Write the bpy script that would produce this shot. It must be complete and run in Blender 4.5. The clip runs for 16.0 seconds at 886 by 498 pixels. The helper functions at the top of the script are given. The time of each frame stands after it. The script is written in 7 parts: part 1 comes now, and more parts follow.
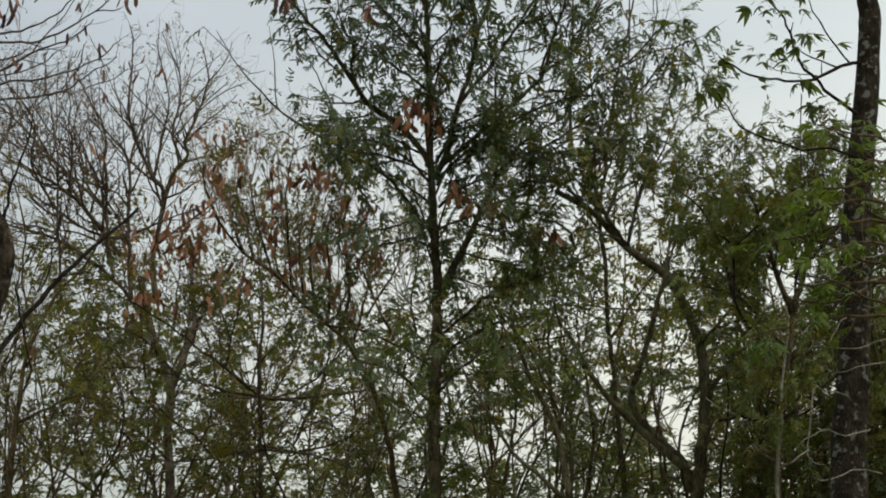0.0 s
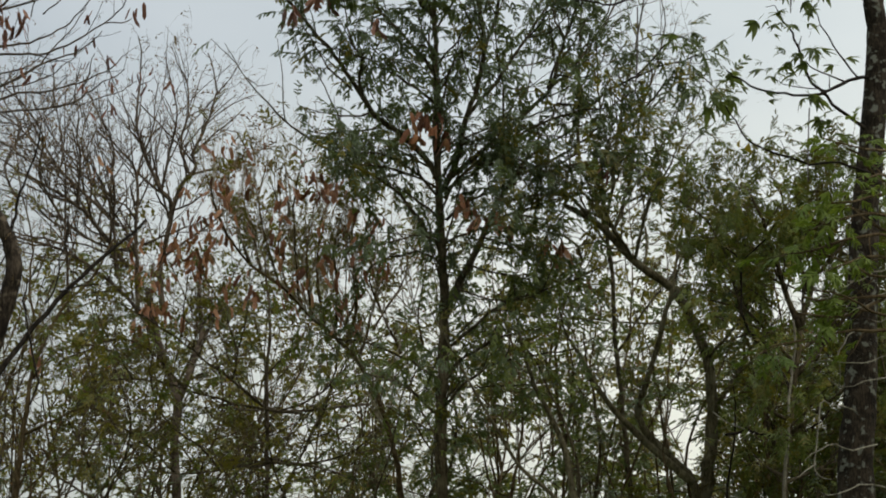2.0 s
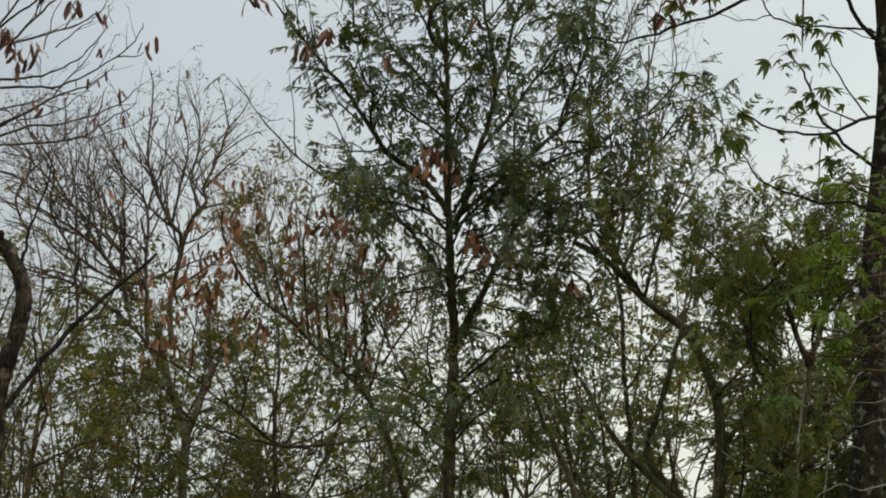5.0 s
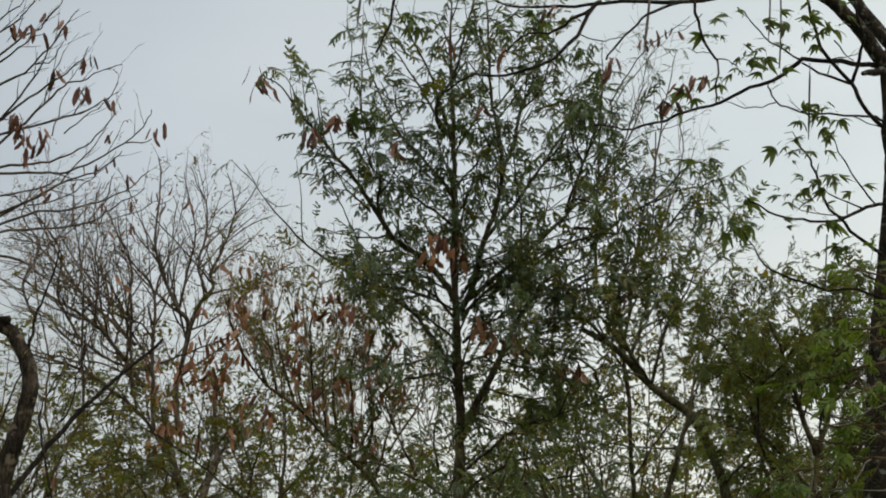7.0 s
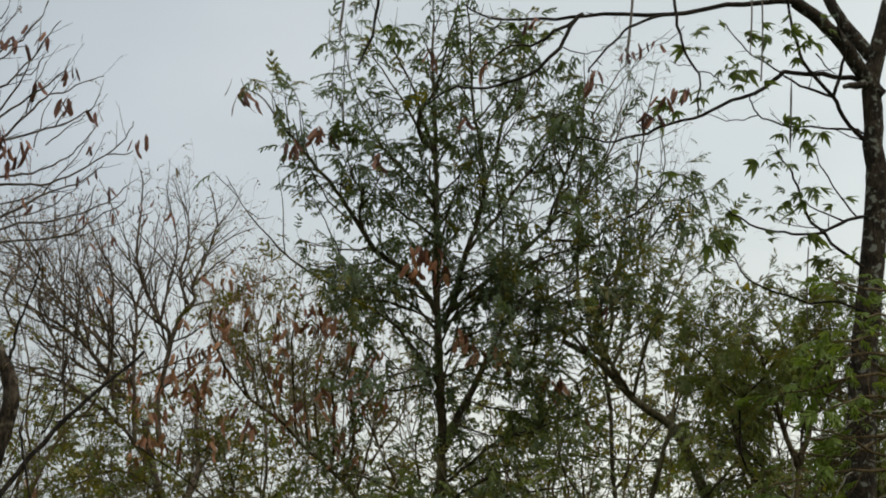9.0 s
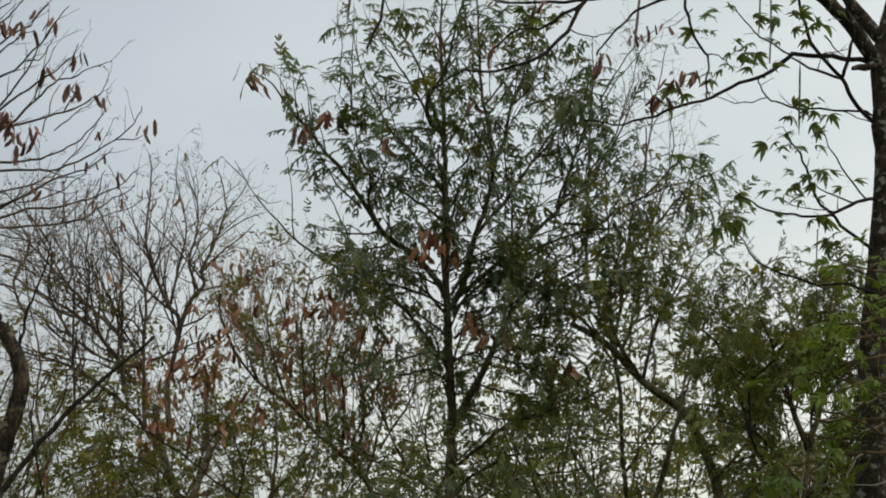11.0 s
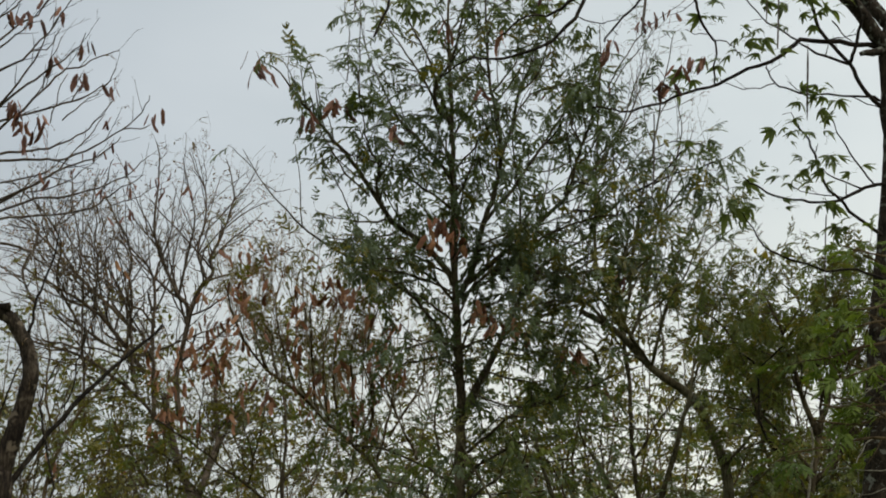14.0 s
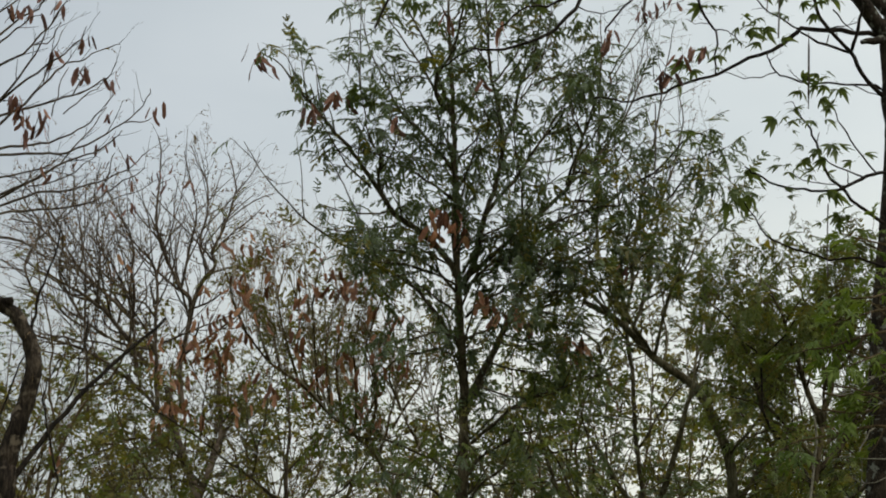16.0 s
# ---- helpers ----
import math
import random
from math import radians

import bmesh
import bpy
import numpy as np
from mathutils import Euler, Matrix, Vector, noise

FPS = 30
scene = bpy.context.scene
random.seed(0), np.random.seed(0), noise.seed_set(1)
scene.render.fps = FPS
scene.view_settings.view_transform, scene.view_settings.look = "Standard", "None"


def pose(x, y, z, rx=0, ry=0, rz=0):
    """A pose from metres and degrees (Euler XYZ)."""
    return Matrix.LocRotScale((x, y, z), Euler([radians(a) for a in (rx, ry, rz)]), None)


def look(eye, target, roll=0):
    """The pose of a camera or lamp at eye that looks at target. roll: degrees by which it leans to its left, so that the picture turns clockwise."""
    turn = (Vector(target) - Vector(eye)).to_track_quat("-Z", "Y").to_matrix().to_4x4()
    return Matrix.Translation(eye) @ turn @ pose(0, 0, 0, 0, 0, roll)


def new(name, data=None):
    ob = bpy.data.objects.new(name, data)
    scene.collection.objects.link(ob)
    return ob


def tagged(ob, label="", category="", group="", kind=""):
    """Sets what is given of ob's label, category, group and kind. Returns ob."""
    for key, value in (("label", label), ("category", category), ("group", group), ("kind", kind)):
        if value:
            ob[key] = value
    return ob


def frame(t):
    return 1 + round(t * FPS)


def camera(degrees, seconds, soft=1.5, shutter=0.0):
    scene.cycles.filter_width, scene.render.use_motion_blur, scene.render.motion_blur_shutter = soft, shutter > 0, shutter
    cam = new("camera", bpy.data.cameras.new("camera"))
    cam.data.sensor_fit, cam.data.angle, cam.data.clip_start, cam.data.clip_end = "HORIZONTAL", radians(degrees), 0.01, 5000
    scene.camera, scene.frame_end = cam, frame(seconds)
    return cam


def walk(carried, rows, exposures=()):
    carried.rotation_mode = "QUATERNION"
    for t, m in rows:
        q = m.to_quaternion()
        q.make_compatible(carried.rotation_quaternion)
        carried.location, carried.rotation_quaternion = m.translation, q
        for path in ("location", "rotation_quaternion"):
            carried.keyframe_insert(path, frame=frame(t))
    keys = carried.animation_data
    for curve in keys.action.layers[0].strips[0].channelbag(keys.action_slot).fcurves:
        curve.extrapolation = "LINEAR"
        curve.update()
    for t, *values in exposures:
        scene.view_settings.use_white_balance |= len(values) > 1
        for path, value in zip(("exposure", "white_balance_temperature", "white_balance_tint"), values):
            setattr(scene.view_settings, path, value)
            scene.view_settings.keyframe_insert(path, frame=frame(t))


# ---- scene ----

# ------------------------------------------------------------------ camera
EYE = 1.6
cam = camera(22.0, 16.0, soft=1.9)
# seconds, yaw, pitch, roll: the camera is held in one place and turns
ROWS = [
    (0.0, -0.0, 12.0, -0.0),
    (0.5, 0.046, 12.089, -0.148),
    (1.0, 0.155, 12.143, -0.101),
    (1.5, 0.154, 12.223, -0.137),
    (2.0, 0.189, 12.327, -0.226),
    (2.5, 0.266, 12.427, -0.366),
    (3.0, 0.159, 12.524, -0.463),
    (5.3, 0.497, 13.462, -0.821),
    (5.5, 0.406, 13.647, -0.961),
    (6.0, 0.416, 14.251, -1.071),
    (6.5, 0.656, 14.928, -1.068),
    (7.0, 0.663, 15.397, -0.933),
    (7.5, 0.376, 15.656, -0.791),
    (8.0, 0.253, 15.728, -0.837),
    (10.3, 0.176, 15.524, -0.882),
    (10.5, 0.294, 15.448, -0.832),
    (11.0, 0.425, 15.3, -0.695),
    (11.5, 0.333, 15.19, -0.708),
    (12.0, 0.279, 15.115, -0.656),
    (12.5, 0.281, 15.134, -0.656),
    (13.0, 0.349, 15.125, -0.603),
    (13.5, 0.387, 15.059, -0.515),
    (14.0, 0.641, 14.986, -0.476),
    (14.5, 0.896, 14.946, -0.439),
    (15.0, 0.833, 14.912, -0.354),
    (15.5, 0.699, 14.849, -0.274),
    (16.0, 0.695, 14.767, -0.109),
]
walk(cam, [(t, pose(0, 0, EYE, 0, 0, yaw) @ pose(0, 0, 0, 90 + pitch) @ pose(0, 0, 0, 0, 0, -roll)) for t, yaw, pitch, roll in ROWS])

# ------------------------------------------------------------------ sky, sun
SUN_UP, SUN_ROUND = 55.0, 140.0
world = bpy.data.worlds.new("overcast_sky")
scene.world = world
world.use_nodes = True
wn, wl = world.node_tree.nodes, world.node_tree.links
wn.clear()
w_out = wn.new("ShaderNodeOutputWorld")
w_bg = wn.new("ShaderNodeBackground")
w_sky = wn.new("ShaderNodeTexSky")
w_sky.sky_type = "NISHITA"
w_sky.sun_disc = False
w_sky.sun_elevation, w_sky.sun_rotation = radians(SUN_UP), radians(SUN_ROUND)
w_hsv = wn.new("ShaderNodeHueSaturation")
w_hsv.inputs["Saturation"].default_value = 0.25
w_hsv.inputs["Value"].default_value = 0.1
wl.new(w_sky.outputs[0], w_hsv.inputs["Color"])
w_co = wn.new("ShaderNodeTexCoord")
w_map = wn.new("ShaderNodeMapping")
w_map.inputs["Scale"].default_value = (1.0, 1.0, 2.6)
wl.new(w_co.outputs["Generated"], w_map.inputs["Vector"])
w_noise = wn.new("ShaderNodeTexNoise")
w_noise.inputs["Scale"].default_value = 3.2
w_noise.inputs["Detail"].default_value = 5.0
w_noise.inputs["Roughness"].default_value = 0.5
wl.new(w_map.outputs[0], w_noise.inputs["Vector"])
w_ramp = wn.new("ShaderNodeValToRGB")
w_ramp.color_ramp.elements[0].position, w_ramp.color_ramp.elements[0].color = 0.3, (0.562, 0.63, 0.66, 1)
w_ramp.color_ramp.elements[1].position, w_ramp.color_ramp.elements[1].color = 0.72, (0.735, 0.79, 0.805, 1)
wl.new(w_noise.outputs["Fac"], w_ramp.inputs["Fac"])
w_mix = wn.new("ShaderNodeMix")
w_mix.data_type = "RGBA"
w_mix.inputs["Factor"].default_value = 0.82
wl.new(w_hsv.outputs[0], w_mix.inputs["A"])
wl.new(w_ramp.outputs[0], w_mix.inputs["B"])
# the cloud sheet is brighter on the side of the veiled sun
w_dot = wn.new("ShaderNodeVectorMath")
w_dot.operation = "DOT_PRODUCT"
w_dot.inputs[1].default_value = (0.82, 0.55, 0.1)
wl.new(w_co.outputs["Generated"], w_dot.inputs[0])
w_gain = wn.new("ShaderNodeMath")
w_gain.operation = "MULTIPLY_ADD"
w_gain.inputs[1].default_value, w_gain.inputs[2].default_value = 1.2, 0.4
wl.new(w_dot.outputs["Value"], w_gain.inputs[0])
w_floor = wn.new("ShaderNodeMath")
w_floor.operation = "MAXIMUM"
w_floor.inputs[1].default_value = 0.8
wl.new(w_gain.outputs[0], w_floor.inputs[0])
# and thinner, so brighter, overhead
w_sep = wn.new("ShaderNodeSeparateXYZ")
wl.new(w_co.outputs["Generated"], w_sep.inputs[0])
w_high = wn.new("ShaderNodeMapRange")
w_high.interpolation_type = "SMOOTHSTEP"
w_high.inputs["From Min"].default_value, w_high.inputs["From Max"].default_value = 0.42, 1.0
w_high.inputs["To Min"].default_value, w_high.inputs["To Max"].default_value = 1.0, 2.2
wl.new(w_sep.outputs["Z"], w_high.inputs["Value"])
# the lowest sky is paler and a little warmer
w_low = wn.new("ShaderNodeMapRange")
w_low.inputs["From Min"].default_value, w_low.inputs["From Max"].default_value = 0.10, 0.30
wl.new(w_sep.outputs["Z"], w_low.inputs["Value"])
w_haze = wn.new("ShaderNodeMix")
w_haze.data_type = "RGBA"
w_haze.inputs["A"].default_value, w_haze.inputs["B"].default_value = (1.1, 1.035, 0.885, 1), (1, 1, 1, 1)
wl.new(w_low.outputs[0], w_haze.inputs["Factor"])
w_tint = wn.new("ShaderNodeMix")
w_tint.data_type, w_tint.blend_type = "RGBA", "MULTIPLY"
w_tint.inputs["Factor"].default_value = 1.0
wl.new(w_mix.outputs["Result"], w_tint.inputs["A"])
wl.new(w_haze.outputs["Result"], w_tint.inputs["B"])
# cooler away from the veiled sun, warmer towards it
w_side = wn.new("ShaderNodeMapRange")
w_side.inputs["From Min"].default_value, w_side.inputs["From Max"].default_value = 0.4, 0.72
wl.new(w_dot.outputs["Value"], w_side.inputs["Value"])
w_cast = wn.new("ShaderNodeMix")
w_cast.data_type = "RGBA"
w_cast.inputs["A"].default_value, w_cast.inputs["B"].default_value = (0.93, 0.957, 1.0, 1), (1.035, 1.012, 0.968, 1)
wl.new(w_side.outputs[0], w_cast.inputs["Factor"])
w_cool = wn.new("ShaderNodeMix")
w_cool.data_type, w_cool.blend_type = "RGBA", "MULTIPLY"
w_cool.inputs["Factor"].default_value = 1.0
wl.new(w_tint.outputs["Result"], w_cool.inputs["A"])
wl.new(w_cast.outputs["Result"], w_cool.inputs["B"])
wl.new(w_cool.outputs["Result"], w_bg.inputs["Color"])
w_all = wn.new("ShaderNodeMath")
w_all.operation = "MULTIPLY"
wl.new(w_floor.outputs[0], w_all.inputs[0])
wl.new(w_high.outputs[0], w_all.inputs[1])
wl.new(w_all.outputs[0], w_bg.inputs["Strength"])
wl.new(w_bg.outputs[0], w_out.inputs["Surface"])

sun = new("sun", bpy.data.lights.new("sun", "SUN"))
sun.data.energy, sun.data.angle, sun.data.color = 1.3, radians(30), (1.0, 0.97, 0.92)
sun.matrix_world = look((30 * math.sin(radians(SUN_ROUND)), 30 * math.cos(radians(SUN_ROUND)), 30 * math.tan(radians(SUN_UP))), (0, 0, 0))
scene.view_settings.exposure = 0.0


# ------------------------------------------------------------------ materials
def material(name):
    m = bpy.data.materials.new(name)
    m.use_nodes = True
    n, l = m.node_tree.nodes, m.node_tree.links
    n.clear()
    return m, n, l, n.new("ShaderNodeOutputMaterial")


def ramp(n, stops):
    r = n.new("ShaderNodeValToRGB")
    while len(r.color_ramp.elements) < len(stops):
        r.color_ramp.elements.new(0.5)
    for e, (p, c) in zip(r.color_ramp.elements, stops):
        e.position, e.color = p, (*c, 1)
    return r


def leafy(name, stops, through_light=0.4, rough=0.45, patch=1.3):
    """Leaf blades: every leaflet has a tone of its own, boughs differ slowly, and light shines through."""
    m, n, l, out = material(name)
    geo = n.new("ShaderNodeNewGeometry")
    tex = n.new("ShaderNodeTexNoise")
    tex.inputs["Scale"].default_value, tex.inputs["Detail"].default_value = patch, 3.0
    co = n.new("ShaderNodeTexCoord")
    l.new(co.outputs["Object"], tex.inputs["Vector"])
    mix = n.new("ShaderNodeMath")
    mix.operation = "MULTIPLY_ADD"
    mix.inputs[1].default_value = 0.45
    l.new(geo.outputs["Random Per Island"], mix.inputs[0])
    sub = n.new("ShaderNodeMath")
    sub.operation = "MULTIPLY_ADD"
    sub.inputs[1].default_value, sub.inputs[2].default_value = 2.1, -0.78
    l.new(tex.outputs["Fac"], sub.inputs[0])
    l.new(sub.outputs[0], mix.inputs[2])
    col = ramp(n, stops)
    l.new(mix.outputs[0], col.inputs["Fac"])
    p = n.new("ShaderNodeBsdfPrincipled")
    p.inputs["Roughness"].default_value = rough
    p.inputs["Specular IOR Level"].default_value = 0.28
    l.new(col.outputs[0], p.inputs["Base Color"])
    t = n.new("ShaderNodeBsdfTranslucent")
    warm = n.new("ShaderNodeMix")
    warm.data_type, warm.blend_type = "RGBA", "MULTIPLY"
    warm.inputs["Factor"].default_value = 1.0
    warm.inputs["B"].default_value = (1.0, 1.0, 0.45, 1)
    l.new(col.outputs[0], warm.inputs["A"])
    l.new(warm.outputs["Result"], t.inputs["Color"])
    ms = n.new("ShaderNodeMixShader")
    ms.inputs["Fac"].default_value = through_light
    l.new(p.outputs[0], ms.inputs[1])
    l.new(t.outputs[0], ms.inputs[2])
    l.new(ms.outputs[0], out.inputs["Surface"])
    return m


def bark(name, dark, mid, pale, scale=14.0, lichen=None, bump=0.5):
    """Bark: furrows drawn out along the stem, blotches, and lichen where there is some."""
    m, n, l, out = material(name)
    co = n.new("ShaderNodeTexCoord")
    mp = n.new("ShaderNodeMapping")
    mp.inputs["Scale"].default_value = (1, 1, 0.3)
    l.new(co.outputs["Object"], mp.inputs["Vector"])
    fine = n.new("ShaderNodeTexNoise")
    fine.inputs["Scale"].default_value, fine.inputs["Detail"].default_value, fine.inputs["Roughness"].default_value = scale * 4, 6.0, 0.7
    l.new(mp.outputs[0], fine.inputs["Vector"])
    blot = n.new("ShaderNodeTexNoise")
    blot.inputs["Scale"].default_value, blot.inputs["Detail"].default_value = scale * 0.5, 3.0
    l.new(co.outputs["Object"], blot.inputs["Vector"])
    add = n.new("ShaderNodeMath")
    add.operation = "MULTIPLY_ADD"
    add.inputs[1].default_value = 0.6
    l.new(fine.outputs["Fac"], add.inputs[0])
    half = n.new("ShaderNodeMath")
    half.operation = "MULTIPLY"
    half.inputs[1].default_value = 0.4
    l.new(blot.outputs["Fac"], half.inputs[0])
    l.new(half.outputs[0], add.inputs[2])
    col = ramp(n, [(0.4, dark), (0.5, mid), (0.6, pale)])
    l.new(add.outputs[0], col.inputs["Fac"])
    colour = col.outputs[0]
    if lichen:
        spot = n.new("ShaderNodeTexNoise")
        spot.inputs["Scale"].default_value, spot.inputs["Detail"].default_value = scale * 0.9, 5.0
        l.new(co.outputs["Object"], spot.inputs["Vector"])
        edge = ramp(n, [(0.57, (0, 0, 0)), (0.64, (1, 1, 1))])
        l.new(spot.outputs["Fac"], edge.inputs["Fac"])
        mx = n.new("ShaderNodeMix")
        mx.data_type = "RGBA"
        l.new(edge.outputs[0], mx.inputs["Factor"])
        l.new(colour, mx.inputs["A"])
        mx.inputs["B"].default_value = (*lichen, 1)
        colour = mx.outputs["Result"]
    p = n.new("ShaderNodeBsdfPrincipled")
    p.inputs["Roughness"].default_value = 0.9
    p.inputs["Specular IOR Level"].default_value = 0.1
    l.new(colour, p.inputs["Base Color"])
    b = n.new("ShaderNodeBump")
    b.inputs["Strength"].default_value, b.inputs["Distance"].default_value = bump, 0.01
    l.new(fine.outputs["Fac"], b.inputs["Height"])
    l.new(b.outputs[0], p.inputs["Normal"])
    l.new(p.outputs[0], out.inputs["Surface"])
    return m


def husk(name, a, b, c):
    """Dry seed pods: papery, each of another brown, faintly seen through."""
    m, n, l, out = material(name)
    info = n.new("ShaderNodeObjectInfo")
    tex = n.new("ShaderNodeTexNoise")
    tex.inputs["Scale"].default_value, tex.inputs["Detail"].default_value = 40.0, 4.0
    co = n.new("ShaderNodeTexCoord")
    l.new(co.outputs["Object"], tex.inputs["Vector"])
    add = n.new("ShaderNodeMath")
    add.operation = "MULTIPLY_ADD"
    add.inputs[1].default_value = 0.5
    l.new(tex.outputs["Fac"], add.inputs[0])
    half = n.new("ShaderNodeMath")
    half.operation = "MULTIPLY"
    half.inputs[1].default_value = 0.6
    l.new(info.outputs["Random"], half.inputs[0])
    l.new(half.outputs[0], add.inputs[2])
    col = ramp(n, [(0.2, a), (0.55, b), (0.85, c)])
    l.new(add.outputs[0], col.inputs["Fac"])
    p = n.new("ShaderNodeBsdfPrincipled")
    p.inputs["Roughness"].default_value = 0.6
    l.new(col.outputs[0], p.inputs["Base Color"])
    t = n.new("ShaderNodeBsdfTranslucent")
    l.new(col.outputs[0], t.inputs["Color"])
    ms = n.new("ShaderNodeMixShader")
    ms.inputs["Fac"].default_value = 0.3
    l.new(p.outputs[0], ms.inputs[1])
    l.new(t.outputs[0], ms.inputs[2])
    l.new(ms.outputs[0], out.inputs["Surface"])
    return m


LEAF_DARK = leafy("leaf_dark_green", [(0.1, (0.058, 0.076, 0.03612)), (0.5, (0.105, 0.134, 0.0645)), (0.9, (0.18, 0.215, 0.09632))], 0.48)
LEAF_MID = leafy("leaf_mid_green", [(0.1, (0.070, 0.084, 0.022)), (0.5, (0.120, 0.148, 0.035)), (0.9, (0.232, 0.258, 0.063))], 0.5)
LEAF_BRIGHT = leafy("leaf_bright_green", [(0.1, (0.07, 0.105, 0.02)), (0.5, (0.125, 0.172, 0.03)), (0.9, (0.2, 0.255, 0.05))], 0.5, 0.65)
LEAF_FRESH = leafy("leaf_fresh_green", [(0.1, (0.0527, 0.0736, 0.0256)), (0.5, (0.102, 0.132, 0.0448)), (0.9, (0.178, 0.204, 0.072))], 0.5)
LEAF_YELLOW = leafy("leaf_yellow", [(0.1, (0.2, 0.15, 0.02)), (0.5, (0.3, 0.23, 0.03)), (0.9, (0.4, 0.33, 0.06))], 0.5)
LEAF_OLIVE = leafy("leaf_olive", [(0.05, (0.0983, 0.072, 0.024)), (0.35, (0.126, 0.114, 0.0295)), (0.6, (0.165, 0.148, 0.0295)), (0.9, (0.274, 0.224, 0.048))], 0.48)
LEAF_RUST = leafy("leaf_withered", [(0.1, (0.09, 0.055, 0.024)), (0.5, (0.16, 0.11, 0.04)), (0.9, (0.28, 0.12, 0.055))], 0.4)
BARK_DARK = bark("bark_dark", (0.028, 0.022, 0.0126), (0.066, 0.053, 0.0306), (0.13, 0.106, 0.0612))
# near-black because the shade on these limbs is put into the bark colour
BARK_SHADE = bark("bark_shaded_brown", (0.008, 0.006, 0.004), (0.018, 0.0138, 0.0095), (0.042, 0.032, 0.022))
BARK_GREY = bark("bark_grey", (0.044, 0.031, 0.020), (0.094, 0.070, 0.048), (0.185, 0.143, 0.099))
BARK_DULL = bark("bark_dull", (0.0347, 0.026, 0.0138), (0.0777, 0.06, 0.0332), (0.142, 0.113, 0.0648))
BARK_TWIG = bark("bark_pale_olive", (0.140, 0.112, 0.073), (0.280, 0.231, 0.154), (0.434, 0.371, 0.259))
BARK_BROWN = bark("bark_brown", (0.0378, 0.025, 0.0111), (0.0819, 0.056, 0.0265), (0.147, 0.105, 0.053))
BARK_OLIVE = bark("bark_olive", (0.036, 0.030, 0.014), (0.096, 0.079, 0.043), (0.180, 0.156, 0.090), 16.0, (0.110, 0.100, 0.060), 0.8)
BARK_PALE = bark("bark_pale_dead", (0.0945, 0.081, 0.0546), (0.189, 0.169, 0.12), (0.324, 0.29, 0.215))
# the trunk's shade is darkened into its brown tones; lichen spots keep their own colour
BARK_LICHEN = bark("bark_lichen_shaded", (0.011, 0.008, 0.005), (0.027, 0.02, 0.013), (0.06, 0.045, 0.029), 24.0, (0.15, 0.148, 0.115), 0.8)
BARK_MOSSY = bark("bark_mossy", (0.011, 0.008, 0.0055), (0.033, 0.024, 0.016), (0.088, 0.066, 0.044), 15.0, (0.14, 0.108, 0.072), 1.0)
HUSK_RED = husk("pod_red_brown", (0.06, 0.022, 0.013), (0.17, 0.066, 0.036), (0.33, 0.15, 0.08))
HUSK_ORANGE = husk("pod_orange_brown", (0.12, 0.045, 0.020), (0.32, 0.128, 0.052), (0.50, 0.25, 0.11))
HUSK_DULL = husk("pod_long_brown", (0.035, 0.025, 0.018), (0.08, 0.055, 0.04), (0.14, 0.11, 0.08))

# ------------------------------------------------------------------ mesh tools
UP = Vector((0, 0, 1))


def rnd(a, b):
    return random.uniform(a, b)


def any_way():
    return Vector((random.gauss(0, 1), random.gauss(0, 1), random.gauss(0, 1))).normalized()


def smooth_path(points, step=0.12, wobble=0.0):
    """A curve through the points (Catmull-Rom), cut into short steps, with a little unevenness."""
    p = [Vector(q) for q in points]
    p = [2 * p[0] - p[1]] + p + [2 * p[-1] - p[-2]]
    out = []
    for i in range(1, len(p) - 2):
        n = max(2, int((p[i + 1] - p[i]).length / step))
        for k in range(n):
            t = k / n
            q = 0.5 * (2 * p[i] + (p[i + 1] - p[i - 1]) * t + (2 * p[i - 1] - 5 * p[i] + 4 * p[i + 1] - p[i + 2]) * t * t
                       + (3 * p[i] - p[i - 1] - 3 * p[i + 1] + p[i + 2]) * t ** 3)
            out.append(q + any_way() * wobble * (0 if not out else 1))
    out.append(p[-2].copy())
    return out


class Tubes:
    """Many tapering stems in one mesh."""

    def __init__(self):
        self.v, self.f = [], []

    def add(self, path, r0, r1, sides=5, knobbly=0.0, power=1.0):
        n, base = len(path), len(self.v)
        side = None
        for i, p in enumerate(path):
            d = (path[min(i + 1, n - 1)] - path[max(i - 1, 0)])
            d = d.normalized() if d.length > 1e-6 else UP
            if side is None:
                side = d.cross(Vector((0.31, 0.83, 0.46))).normalized()
            side = (side - d * side.dot(d)).normalized()
            other = d.cross(side)
            k = i / (n - 1)
            r = r0 + (r1 - r0) * k ** power
            for s in range(sides):
                a = 2 * math.pi * s / sides
                q = r * (1 + (rnd(-knobbly, knobbly) if knobbly else 0))
                self.v.append(p + (side * math.cos(a) + other * math.sin(a)) * q)
        for i in range(n - 1):
            for s in range(sides):
                a, b = base + i * sides + s, base + i * sides + (s + 1) % sides
                self.f.append((a, b, b + sides, a + sides))
        self.f.append(tuple(base + (n - 1) * sides + s for s in range(sides)))
        self.f.append(tuple(base + s for s in reversed(range(sides))))

    def mesh(self, name, mat, origin):
        me = bpy.data.meshes.new(name)
        me.from_pydata([v - origin for v in self.v], [], self.f)
        me.materials.append(mat)
        me.polygons.foreach_set("use_smooth", [True] * len(me.polygons))
        return me


